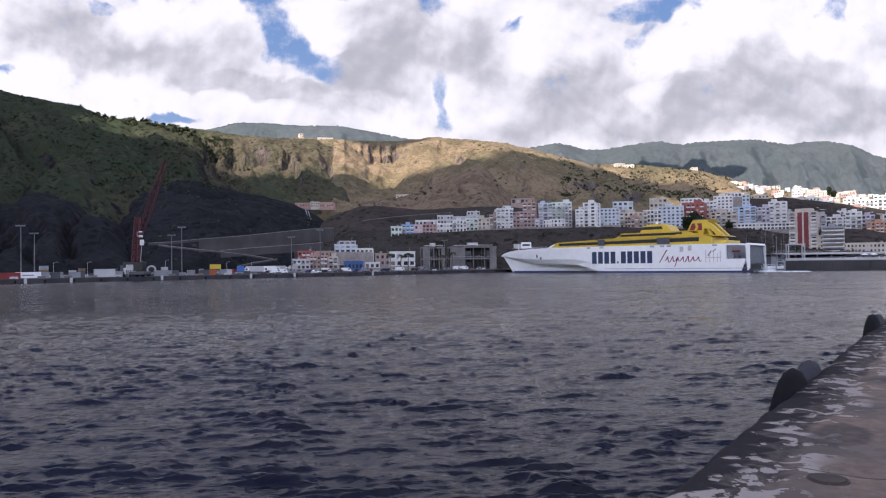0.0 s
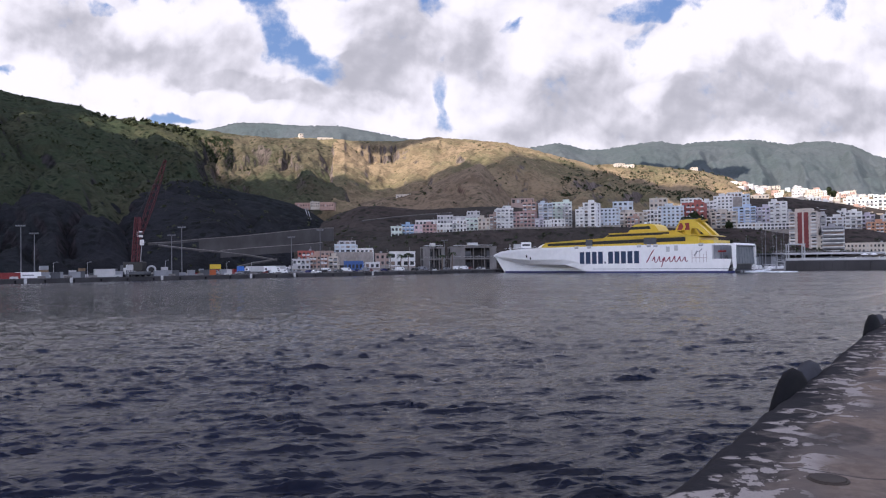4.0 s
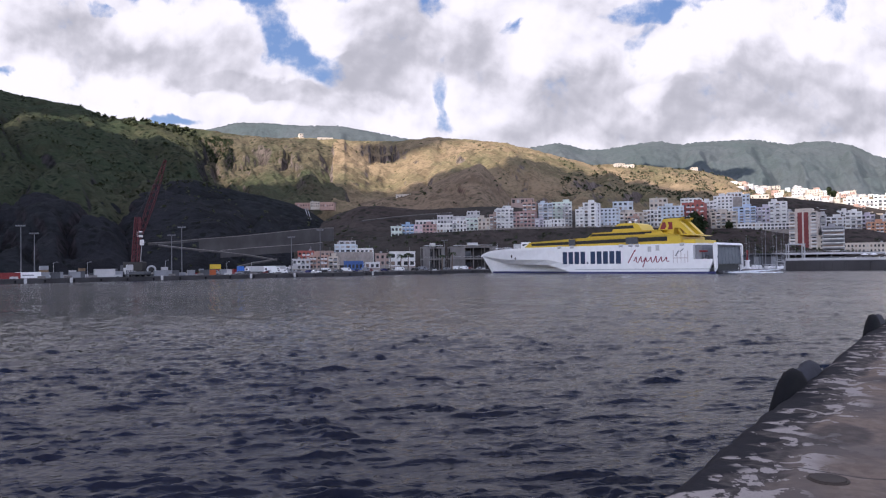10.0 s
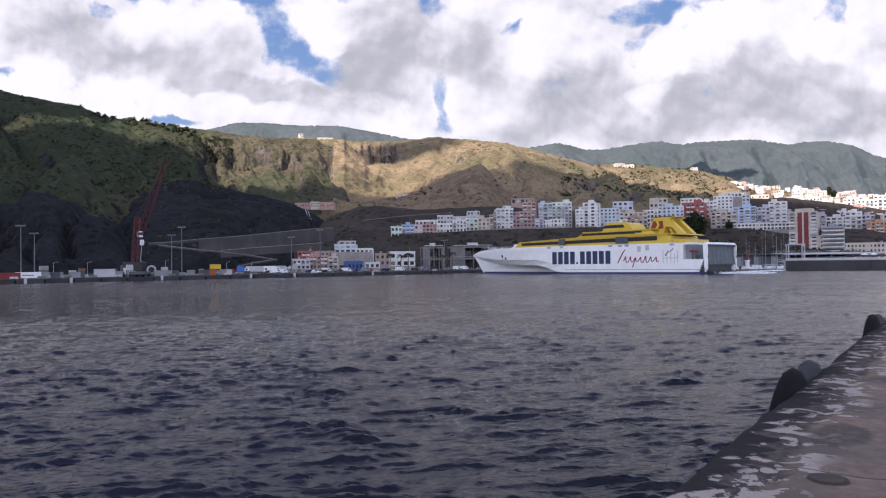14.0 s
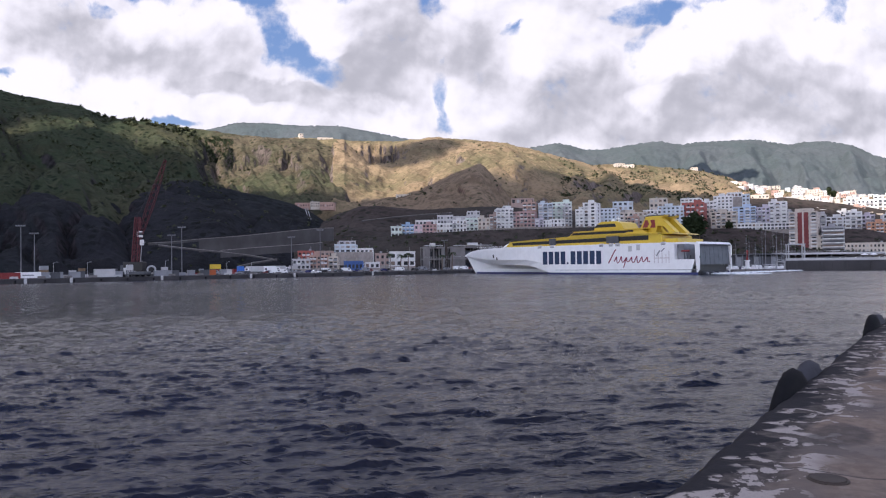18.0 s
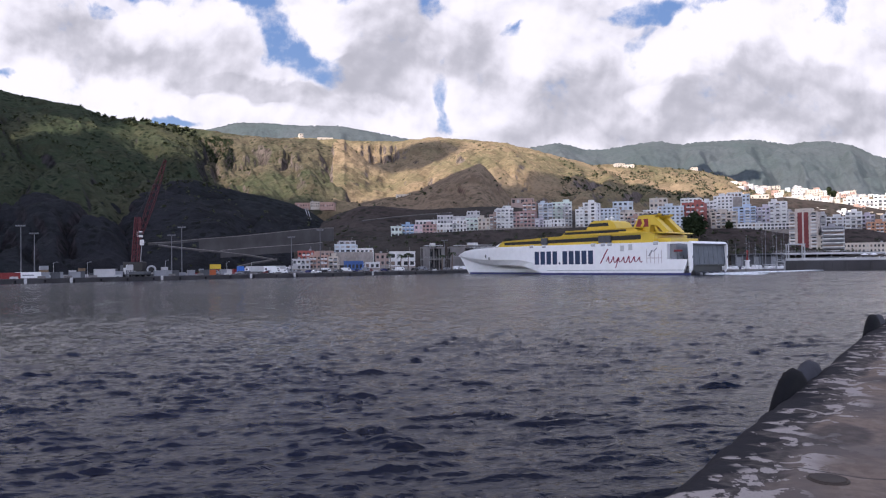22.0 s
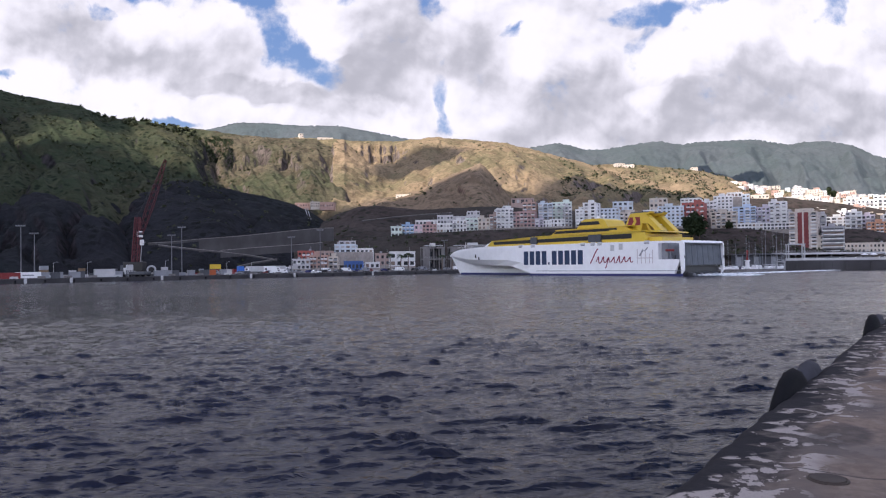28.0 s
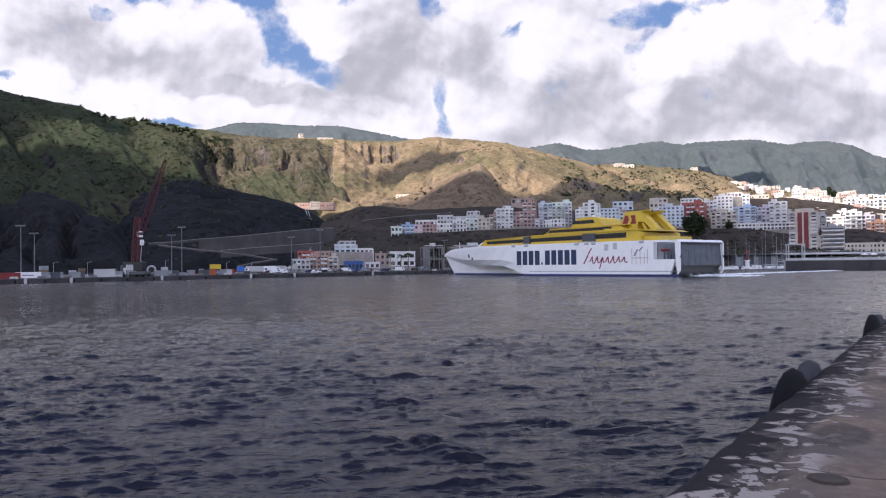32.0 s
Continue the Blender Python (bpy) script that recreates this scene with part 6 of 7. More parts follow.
building(327.1, 650.0, 49.3, 11.0, 8.8, 10.0, 3, 4, "white", "f", -8.5, "white three-storey house on the terrace")
building(327.0, 630.0, 42.0, 11.6, 9.3, 12.6, 4, 4, "white", "f", -1, "white four-storey apartment block on the terrace")
building(335.4, 625.0, 38.7, 12.5, 10.0, 13.4, 4, 4, "cream", "b", 4.7, "cream four-storey apartment block with balconies on the terrace")
building(358.1, 645.0, 45.5, 12.9, 10.3, 11.9, 4, 4, "white", "f", 0.6, "white four-storey apartment block on the terrace")
building(346.3, 615.0, 39.9, 11.8, 9.4, 8.5, 3, 4, "salmon", "f", -2.2, "salmon three-storey house on the terrace")
building(366.6, 635.0, 41.8, 15.6, 12.5, 13.7, 4, 5, "white", "b", 8.5, "white four-storey apartment block with balconies on the terrace")
building(386.6, 640.0, 39.9, 20.6, 14.0, 19.7, 6, 6, "white", "f", -4, "white six-storey apartment block on the terrace")
building(321.7, 590.0, 33.1, 10.4, 8.3, 10.0, 3, 4, "white", "f", 1, "white three-storey house on the terrace")
building(306.3, 600.0, 35.7, 12.0, 9.6, 9.2, 3, 4, "white", "f", 6.6, "white three-storey house on the terrace")
building(344.1, 590.0, 32.0, 14.5, 11.6, 8.1, 3, 5, "cream", "f", -7.2, "cream three-storey house on the terrace")
building(306.6, 660.0, 54.3, 13.7, 10.9, 6.1, 2, 4, "grey", "f", -3, "grey two-storey house on the terrace")
building(288.9, 670.0, 57.4, 15.4, 12.3, 6.2, 2, 5, "cream", "f", -0.1, "cream two-storey house on the terrace")
building(69.7, 640.0, 55.6, 19.6, 14.0, 4.9, 1, 5, "brown", "f", 1.3, "brown one-storey low building on the terrace")
building(-70.5, 366.0, 2.9, 8.4, 6.7, 5.0, 2, 4, "grey", "b", -5.9, "grey two-storey house with balconies beside the port")
building(-71.4, 384.0, 7.5, 8.5, 6.8, 4.7, 2, 4, "brick", "b", -0.9, "brick-red two-storey house with balconies beside the port")
building(-62.8, 372.0, 3.3, 9.1, 7.3, 6.5, 3, 5, "salmon", "b", -8.8, "salmon three-storey house with balconies beside the port")
building(-56.9, 374.0, 3.2, 6.9, 6.0, 5.7, 3, 3, "cream", "b", -8.2, "cream three-storey house with balconies beside the port")
building(-62.2, 388.0, 9.1, 8.9, 7.1, 3.0, 1, 4, "brown", "f", -3.2, "brown one-storey low building beside the port")
building(-55.7, 420.0, 11.9, 12.2, 9.8, 4.5, 2, 4, "bluew", "f", -7.1, "pale blue-white two-storey house beside the port")
building(-54.9, 424.0, 16.8, 9.7, 7.8, 1.6, 1, 3, "grey", "f", 9.4, "grey one-storey low building beside the port")
building(-44.6, 418.0, 11.7, 9.6, 7.7, 2.2, 1, 4, "white", "f", -4.7, "white one-storey low building beside the port")
building(-44.1, 362.0, 2.1, 9.2, 7.3, 4.4, 1, 5, "royal", "f", -4.5, "royal blue one-storey low building beside the port")
building(-35.5, 370.0, 3.0, 7.4, 6.0, 2.8, 1, 3, "white", "f", 5.7, "white one-storey low building beside the port")
building(-21.2, 385.0, 3.6, 13.3, 10.6, 7.7, 2, 4, "white", "f", 4.8, "white two-storey house beside the port")
building(-32.2, 392.0, 4.3, 7.8, 6.2, 6.3, 2, 3, "brown", "f", -4.8, "brown two-storey house beside the port")
building(-224.5, 1177.2, 207.2, 6.0, 8.0, 8.0, 3, 2, "grey", "f", 16.5, "white two-storey house on the hillside")
building(-186.3, 1178.3, 204.2, 25.0, 12.0, 4.2, 1, 6, "cream", "f", 6.3, "white one-storey low building on the hillside")
building(-152.4, 800.8, 68.1, 16.0, 12.8, 4.3, 1, 6, "salmon", "f", -5.6, "salmon one-storey low building on the hillside")
building(-137.0, 793.2, 67.3, 9.7, 7.8, 5.5, 2, 4, "cream", "f", 6.4, "cream two-storey house on the hillside")
building(-124.4, 790.4, 66.3, 14.5, 11.6, 5.5, 1, 6, "salmon", "f", -12.7, "salmon one-storey low building on the hillside")
building(83.8, 1152.2, 182.3, 15.0, 12.0, 5.3, 1, 3, "white", "f", -11.8, "white one-storey low building on the hillside")
building(319.3, 1320.8, 172.9, 18.2, 14.0, 7.1, 2, 4, "white", "f", 18.8, "white two-storey house on the hillside")
building(335.6, 1317.1, 171.2, 16.2, 12.9, 6.1, 1, 3, "white", "f", -3.1, "white one-storey low building on the hillside")
building(462.9, 1347.8, 168.5, 11.4, 9.1, 6.2, 2, 3, "white", "f", 19.9, "white two-storey house on the hillside")
building(-44.4, 840.4, 80.8, 18.0, 14.0, 3.2, 1, 4, "white", "f", -16.2, "white one-storey low building on the hillside")
building(496.4, 1221.2, 121.3, 15.3, 12.3, 5.6, 2, 4, "white", "f", -18.1, "white two-storey house on the hillside")
building(546.7, 1264.7, 121.1, 8.4, 6.8, 5.5, 1, 2, "grey", "f", -22.4, "grey one-storey low building on the hillside")
building(756.6, 1265.6, 103.5, 16.1, 12.9, 8.0, 2, 4, "white", "f", 12, "white two-storey house on the hillside")
building(630.4, 1313.4, 121.5, 7.9, 6.3, 5.9, 2, 2, "white", "f", 3.1, "white two-storey house on the hillside")
building(532.7, 1275.6, 127.2, 9.2, 7.3, 6.0, 2, 2, "white", "f", -24.5, "white two-storey house on the hillside")
building(755.5, 1240.6, 97.4, 9.9, 7.9, 7.9, 2, 3, "white", "f", -22.8, "white two-storey house on the hillside")
building(572.4, 1157.6, 99.1, 5.4, 6.0, 4.7, 1, 2, "white", "f", 16.2, "white one-storey low building on the hillside")
building(644.2, 1309.7, 119.8, 11.8, 9.5, 9.7, 2, 3, "white", "f", -0.3, "white two-storey house on the hillside")
building(831.6, 1350.2, 111.0, 6.8, 6.0, 11.3, 3, 2, "salmon", "f", 18.6, "salmon three-storey house on the hillside")
building(590.2, 1148.1, 100.7, 5.8, 6.0, 9.3, 3, 2, "white", "f", -23, "white three-storey house on the hillside")
building(744.4, 1279.3, 104.8, 8.1, 6.5, 10.7, 3, 2, "grey", "f", 4.4, "grey three-storey house on the hillside")
building(562.3, 921.0, 65.0, 10.4, 8.3, 4.0, 1, 3, "white", "f", -19.1, "white one-storey low building on the hillside")
building(666.0, 1279.8, 114.9, 10.2, 8.2, 5.8, 2, 3, "white", "f", 11.1, "white two-storey house on the hillside")
building(666.9, 1139.4, 86.5, 7.0, 6.0, 9.3, 3, 2, "cream", "f", 5.6, "cream three-storey house on the hillside")
building(535.1, 1183.7, 110.4, 10.6, 8.5, 5.1, 1, 3, "salmon", "f", 5.6, "salmon one-storey low building on the hillside")
building(734.9, 1275.2, 104.6, 13.4, 10.8, 6.5, 2, 3, "white", "f", -13.9, "white two-storey house on the hillside")
building(689.9, 1248.7, 97.3, 5.9, 6.0, 7.9, 2, 2, "cream", "f", 22.5, "cream two-storey house on the hillside")
building(645.9, 1326.9, 124.2, 9.3, 7.5, 8.2, 2, 2, "cream", "f", -19.4, "cream two-storey house on the hillside")
building(816.9, 1347.3, 112.2, 16.0, 12.8, 8.0, 2, 4, "cream", "f", -21.8, "cream two-storey house on the hillside")
building(734.3, 1202.4, 88.1, 10.9, 8.7, 5.5, 1, 3, "cream", "f", 9.2, "cream one-storey low building on the hillside")
building(740.4, 1217.6, 91.3, 12.7, 10.2, 8.7, 2, 3, "white", "f", -20.4, "white two-storey house on the hillside")
building(571.4, 1181.3, 104.0, 14.1, 11.3, 6.0, 2, 4, "white", "f", -21.7, "white two-storey house on the hillside")
building(533.8, 1169.3, 105.8, 11.5, 9.2, 4.1, 1, 3, "white", "f", -2, "white one-storey low building on the hillside")
building(496.2, 1219.7, 120.8, 9.5, 7.6, 5.5, 1, 3, "grey", "f", 7.4, "grey one-storey low building on the hillside")
building(695.4, 1301.2, 114.4, 9.2, 7.4, 8.1, 2, 2, "grey", "f", 19.6, "grey two-storey house on the hillside")
building(629.3, 1315.2, 122.1, 7.5, 6.0, 7.5, 2, 2, "grey", "f", 11, "grey two-storey house on the hillside")
building(706.2, 1279.8, 107.9, 7.4, 6.0, 8.4, 2, 2, "grey", "f", -21.5, "grey two-storey house on the hillside")
building(670.4, 1291.9, 118.4, 7.4, 6.0, 5.5, 1, 2, "white", "f", 7.2, "white one-storey low building on the hillside")
building(587.6, 1170.8, 107.3, 14.4, 11.5, 7.4, 2, 4, "cream", "f", 17.2, "cream two-storey house on the hillside")
building(588.2, 1121.3, 95.6, 11.9, 9.5, 6.3, 2, 3, "white", "f", -19, "white two-storey house on the hillside")
building(729.5, 1335.2, 117.2, 17.2, 13.7, 8.2, 2, 4, "white", "f", 12.7, "white two-storey house on the hillside")
building(432.9, 1083.6, 96.3, 7.8, 6.2, 5.7, 2, 2, "white", "f", -12.1, "white two-storey house on the hillside")
building(529.6, 1295.9, 134.6, 10.2, 8.2, 5.4, 1, 3, "salmon", "f", -10.1, "salmon one-storey low building on the hillside")
building(763.0, 1325.2, 110.6, 12.1, 9.6, 7.1, 2, 3, "cream", "f", -24.9, "cream two-storey house on the hillside")
building(713.0, 1195.3, 88.2, 5.6, 6.0, 8.9, 2, 2, "white", "f", 12.9, "white two-storey house on the hillside")
building(584.2, 1122.3, 93.9, 9.9, 7.9, 6.0, 2, 3, "white", "f", 0.8, "white two-storey house on the hillside")
building(582.1, 1146.9, 97.7, 5.7, 6.0, 8.3, 2, 2, "cream", "f", 20.1, "cream two-storey house on the hillside")
building(656.3, 1292.7, 121.0, 12.7, 10.2, 5.2, 1, 3, "white", "f", -1.7, "white one-storey low building on the hillside")
building(706.7, 1259.9, 100.7, 9.5, 7.6, 8.6, 2, 2, "white", "f", -17.2, "white two-storey house on the hillside")
building(584.0, 1324.5, 130.1, 12.4, 10.0, 6.1, 2, 3, "cream", "f", -14.2, "cream two-storey house on the hillside")
building(723.6, 1200.1, 87.5, 11.8, 9.4, 6.1, 2, 3, "salmon", "f", -11.8, "salmon two-storey house on the hillside")
building(722.7, 1217.2, 94.2, 9.6, 7.7, 5.4, 1, 2, "white", "f", 22.3, "white one-storey low building on the hillside")
building(590.5, 1122.8, 96.2, 8.9, 7.1, 6.7, 2, 2, "cream", "f", -14.7, "cream two-storey house on the hillside")
building(540.7, 1252.3, 118.5, 11.5, 9.2, 5.0, 1, 3, "white", "f", -20.6, "white one-storey low building on the hillside")
building(749.4, 1228.9, 93.9, 13.9, 11.1, 9.0, 2, 4, "white", "f", -7.4, "white two-storey house on the hillside")
building(744.0, 1276.0, 103.1, 13.6, 10.9, 7.0, 2, 3, "cream", "f", -21, "cream two-storey house on the hillside")
building(691.2, 1181.3, 93.7, 13.9, 11.1, 7.3, 2, 4, "grey", "f", -3.7, "grey two-storey house on the hillside")
building(825.1, 1340.0, 108.7, 8.2, 6.6, 5.5, 1, 2, "white", "f", 6.1, "white one-storey low building on the hillside")
building(517.1, 1278.6, 132.3, 6.3, 6.0, 6.6, 2, 2, "white", "f", 7.5, "white two-storey house on the hillside")
building(721.4, 1296.0, 109.4, 10.6, 8.5, 6.8, 2, 3, "grey", "f", -16.3, "grey two-storey house on the hillside")
building(750.8, 1242.0, 99.4, 10.5, 8.4, 5.9, 2, 3, "white", "f", -18.1, "white two-storey house on the hillside")
building(481.7, 1142.8, 100.2, 13.6, 10.9, 4.8, 1, 3, "salmon", "f", -0.4, "salmon one-storey low building on the hillside")
building(629.7, 1341.7, 127.8, 8.0, 6.4, 6.9, 2, 2, "white", "f", 9.4, "white two-storey house on the hillside")
building(455.6, 1123.6, 100.2, 8.4, 6.7, 5.4, 1, 2, "cream", "f", -2.6, "cream one-storey low building on the hillside")
building(536.0, 1235.7, 112.3, 8.7, 7.0, 5.7, 1, 2, "white", "f", 3.7, "white one-storey low building on the hillside")
building(486.4, 1196.1, 112.0, 11.3, 9.0, 5.5, 1, 3, "grey", "f", 20.6, "grey one-storey low building on the hillside")
building(603.8, 1344.8, 132.5, 6.7, 6.0, 6.0, 2, 2, "cream", "f", -17.7, "cream two-storey house on the hillside")
building(509.2, 1289.4, 136.8, 14.4, 11.5, 5.2, 1, 4, "white", "f", -11.6, "white one-storey low building on the hillside")
building(465.5, 1142.0, 103.6, 13.3, 10.7, 5.0, 1, 3, "white", "f", -0.3, "white one-storey low building on the hillside")
building(762.4, 1340.4, 115.0, 15.2, 12.2, 5.7, 1, 4, "white", "f", 1.8, "white one-storey low building on the hillside")
building(532.9, 1292.4, 131.8, 6.5, 6.0, 5.2, 1, 2, "white", "f", 20, "white one-storey low building on the hillside")
building(477.2, 1159.4, 104.2, 9.7, 7.8, 5.3, 1, 2, "white", "f", 2.8, "white one-storey low building on the hillside")
building(820.7, 1344.3, 110.7, 14.1, 11.3, 9.1, 2, 4, "white", "f", 8.1, "white two-storey house on the hillside")
building(827.8, 1348.2, 111.1, 7.1, 6.0, 9.7, 3, 2, "grey", "f", -4, "grey three-storey house on the hillside")
building(485.2, 1214.8, 119.7, 10.6, 8.5, 5.3, 1, 3, "white", "f", 14.2, "white one-storey low building on the hillside")
building(508.1, 1190.8, 106.5, 13.7, 11.0, 4.5, 1, 3, "white", "f", 16.8, "white one-storey low building on the hillside")
building(596.9, 1119.2, 94.5, 11.7, 9.4, 8.4, 2, 3, "grey", "f", -10.3, "grey two-storey house on the hillside")
building(726.8, 1302.6, 112.1, 11.4, 9.1, 6.5, 2, 3, "white", "f", -19.6, "white two-storey house on the hillside")
building(675.9, 1248.2, 104.7, 14.3, 11.5, 8.6, 2, 4, "white", "f", -12, "white two-storey house on the hillside")
building(695.1, 1294.8, 112.9, 9.3, 7.4, 5.8, 2, 2, "white", "f", -7.1, "white two-storey house on the hillside")
building(725.5, 1300.3, 111.4, 6.7, 6.0, 9.6, 2, 2, "salmon", "f", 19.5, "salmon two-storey house on the hillside")
building(527.1, 1297.5, 135.6, 16.6, 13.3, 6.5, 2, 4, "white", "f", -11.8, "white two-storey house on the hillside")
building(581.4, 1332.3, 133.4, 10.2, 8.1, 4.6, 1, 3, "grey", "f", 6.5, "grey one-storey low building on the hillside")
building(746.2, 1351.2, 120.6, 14.9, 11.9, 7.9, 2, 4, "white", "f", 7, "white two-storey house on the hillside")
building(568.8, 1302.8, 128.3, 16.0, 12.8, 5.4, 1, 4, "white", "f", 22.8, "white one-storey low building on the hillside")
building(565.8, 925.9, 66.2, 5.1, 6.0, 7.0, 2, 2, "white", "f", -19.2, "white two-storey house on the hillside")
building(753.7, 1346.9, 117.3, 6.2, 6.0, 10.8, 3, 2, "white", "f", 13.5, "white three-storey house on the hillside")
building(764.0, 1301.9, 107.1, 11.6, 9.3, 9.6, 2, 3, "white", "f", -8.2, "white two-storey house on the hillside")
building(699.4, 1278.2, 107.4, 7.4, 6.0, 9.8, 3, 2, "white", "f", -19.9, "white three-storey house on the hillside")
building(808.4, 1342.5, 111.6, 15.2, 12.2, 7.2, 2, 4, "white", "f", 6.6, "white two-storey house on the hillside")
building(680.8, 1143.6, 82.0, 13.0, 10.4, 6.4, 2, 3, "white", "f", 17.2, "white two-storey house on the hillside")
building(531.0, 1232.3, 114.7, 12.1, 9.7, 6.1, 2, 3, "white", "f", 4.1, "white two-storey house on the hillside")
building(574.3, 1156.6, 98.6, 11.9, 9.6, 7.2, 2, 3, "cream", "f", -22.5, "cream two-storey house on the hillside")
building(537.0, 1309.1, 136.7, 16.6, 13.3, 4.9, 1, 4, "cream", "f", 23.6, "cream one-storey low building on the hillside")
building(801.5, 1340.9, 111.5, 9.6, 7.7, 6.8, 2, 2, "grey", "f", -5.8, "grey two-storey house on the hillside")
building(719.4, 1263.8, 102.6, 10.3, 8.3, 7.9, 2, 3, "white", "f", 6.8, "white two-storey house on the hillside")
building(640.8, 1327.5, 124.8, 12.9, 10.3, 11.0, 3, 3, "white", "f", 11.2, "white three-storey house on the hillside")
building(656.7, 1292.8, 121.1, 9.2, 7.3, 8.3, 2, 2, "grey", "f", -12, "grey two-storey house on the hillside")
building(611.8, 1349.2, 132.9, 13.0, 10.4, 6.2, 2, 3, "cream", "f", -4.6, "cream two-storey house on the hillside")
building(716.2, 1192.4, 84.8, 13.5, 10.8, 9.2, 2, 3, "white", "f", -8.5, "white two-storey house on the hillside")
building(613.4, 1351.3, 133.5, 7.3, 6.0, 4.6, 1, 2, "grey", "f", -20.2, "grey one-storey low building on the hillside")
building(654.8, 1138.4, 86.3, 9.5, 7.6, 6.1, 2, 2, "white", "f", -21.8, "white two-storey house on the hillside")
building(736.9, 1216.2, 91.6, 5.7, 6.0, 10.2, 3, 2, "cream", "f", 10.8, "cream three-storey house on the hillside")
building(566.4, 1179.4, 106.0, 12.4, 9.9, 8.8, 2, 3, "grey", "f", -4.5, "grey two-storey house on the hillside")
building(556.9, 1282.4, 124.5, 16.1, 12.9, 4.1, 1, 4, "white", "f", 18.5, "white one-storey low building on the hillside")
building(516.7, 1254.8, 124.5, 8.3, 6.6, 5.8, 2, 2, "white", "f", -21.9, "white two-storey house on the hillside")
building(677.8, 1266.1, 109.0, 15.8, 12.6, 5.4, 1, 4, "cream", "f", -9.9, "cream one-storey low building on the hillside")
building(489.3, 1213.6, 118.7, 15.4, 12.3, 6.2, 2, 4, "white", "f", -16, "white two-storey house on the hillside")
building(542.9, 1305.1, 133.5, 16.7, 13.4, 5.3, 1, 4, "white", "f", 22.2, "white one-storey low building on the hillside")
building(534.0, 1306.5, 137.1, 14.5, 11.6, 5.3, 1, 4, "white", "f", 14.5, "white one-storey low building on the hillside")
building(748.7, 1236.3, 97.1, 16.1, 12.9, 9.1, 2, 4, "cream", "f", 19.8, "cream two-storey house on the hillside")
building(557.7, 1211.2, 113.5, 8.3, 6.7, 5.0, 1, 2, "cream", "f", 0.3, "cream one-storey low building on the hillside")
building(476.2, 1214.8, 118.5, 13.5, 10.8, 5.9, 2, 3, "white", "f", -19.8, "white two-storey house on the hillside")
building(542.2, 1282.5, 126.8, 15.6, 12.5, 6.6, 2, 4, "white", "f", -4.2, "white two-storey house on the hillside")


# ---- trees and scrub ----
from mathutils.bvhtree import BVHTree

SURFACES = []
for ob in list(scene.objects):
    if ob.type == "MESH" and ob.name.split(".")[0] in ("hill", "bank", "ground"):
        me = ob.data
        SURFACES.append(BVHTree.FromPolygons([v.co.copy() for v in me.vertices], [tuple(p.vertices) for p in me.polygons]))


def land_z(x, y):
    best = None
    for t in SURFACES:
        hit = t.ray_cast(Vector((x, y, 2000)), Vector((0, 0, -1)))
        if hit[0] is not None and (best is None or hit[0].z > best):
            best = hit[0].z
    return 1.55 if best is None else best


def leaf_clump(verts, faces, cx, cy, cz, r, rng, n=14):
    """A ragged tuft of leaf-like triangles and quads round a centre."""
    for _ in range(n):
        a, b = rng.random() * 6.283, math.asin(rng.uniform(-0.5, 1))
        q = r * (0.45 + 0.6 * rng.random())
        px, py, pz = cx + q * math.cos(a) * math.cos(b), cy + q * math.sin(a) * math.cos(b), cz + q * math.sin(b) * 0.9
        s = r * (0.35 + 0.35 * rng.random())
        i = len(verts)
        ta, tb = rng.random() * 6.283, rng.random() * 3.14
        u = Vector((math.cos(ta), math.sin(ta), math.sin(tb) * 0.7)).normalized() * s
        v = Vector((-math.sin(ta) * 0.6, math.cos(ta) * 0.6, math.cos(tb))).normalized() * s * 0.8
        p = Vector((px, py, pz))
        verts += [tuple(p - u), tuple(p - v), tuple(p + u), tuple(p + v)]
        faces.append((i, i + 1, i + 2, i + 3))


def tree(x, y, z, height, spread, label, seed, conical=False):
    rng = random.Random(seed)
    th = thing("tree", pose(x, y, z - 0.3), label, "tree", "trees of the town")
    trunk_top = height * (0.75 if conical else 0.45)
    part("trunk", tube((0, 0, 0), (spread * 0.05, 0, trunk_top), spread * 0.07 + 0.08, 0.06, 7), BARK, th)
    verts, faces = [], []
    bm = bmesh.new()
    for k in range(9):
        a = k * 2.4 + rng.random()
        f = 0.35 + 0.6 * k / 9
        reach = spread * (1.1 - f if conical else 0.8) * (0.6 + 0.4 * rng.random())
        tip = (reach * math.cos(a), reach * math.sin(a), height * min(0.95, f + 0.1))
        add_tube(bm, (0, 0, trunk_top * f), tip, 0.09, 0.03, 5)
        for q in range(13):
            g = 0.35 + 0.65 * rng.random()
            leaf_clump(verts, faces, tip[0] * g + rng.gauss(0, spread * 0.16), tip[1] * g + rng.gauss(0, spread * 0.16), trunk_top * f + (tip[2] - trunk_top * f) * g + rng.gauss(0, height * 0.05), spread * 0.26, rng, 16)
    part("limbs", bm, BARK, th)
    crown = mesh_object("crown", verts, faces, LEAF)
    crown.parent = th
    return th


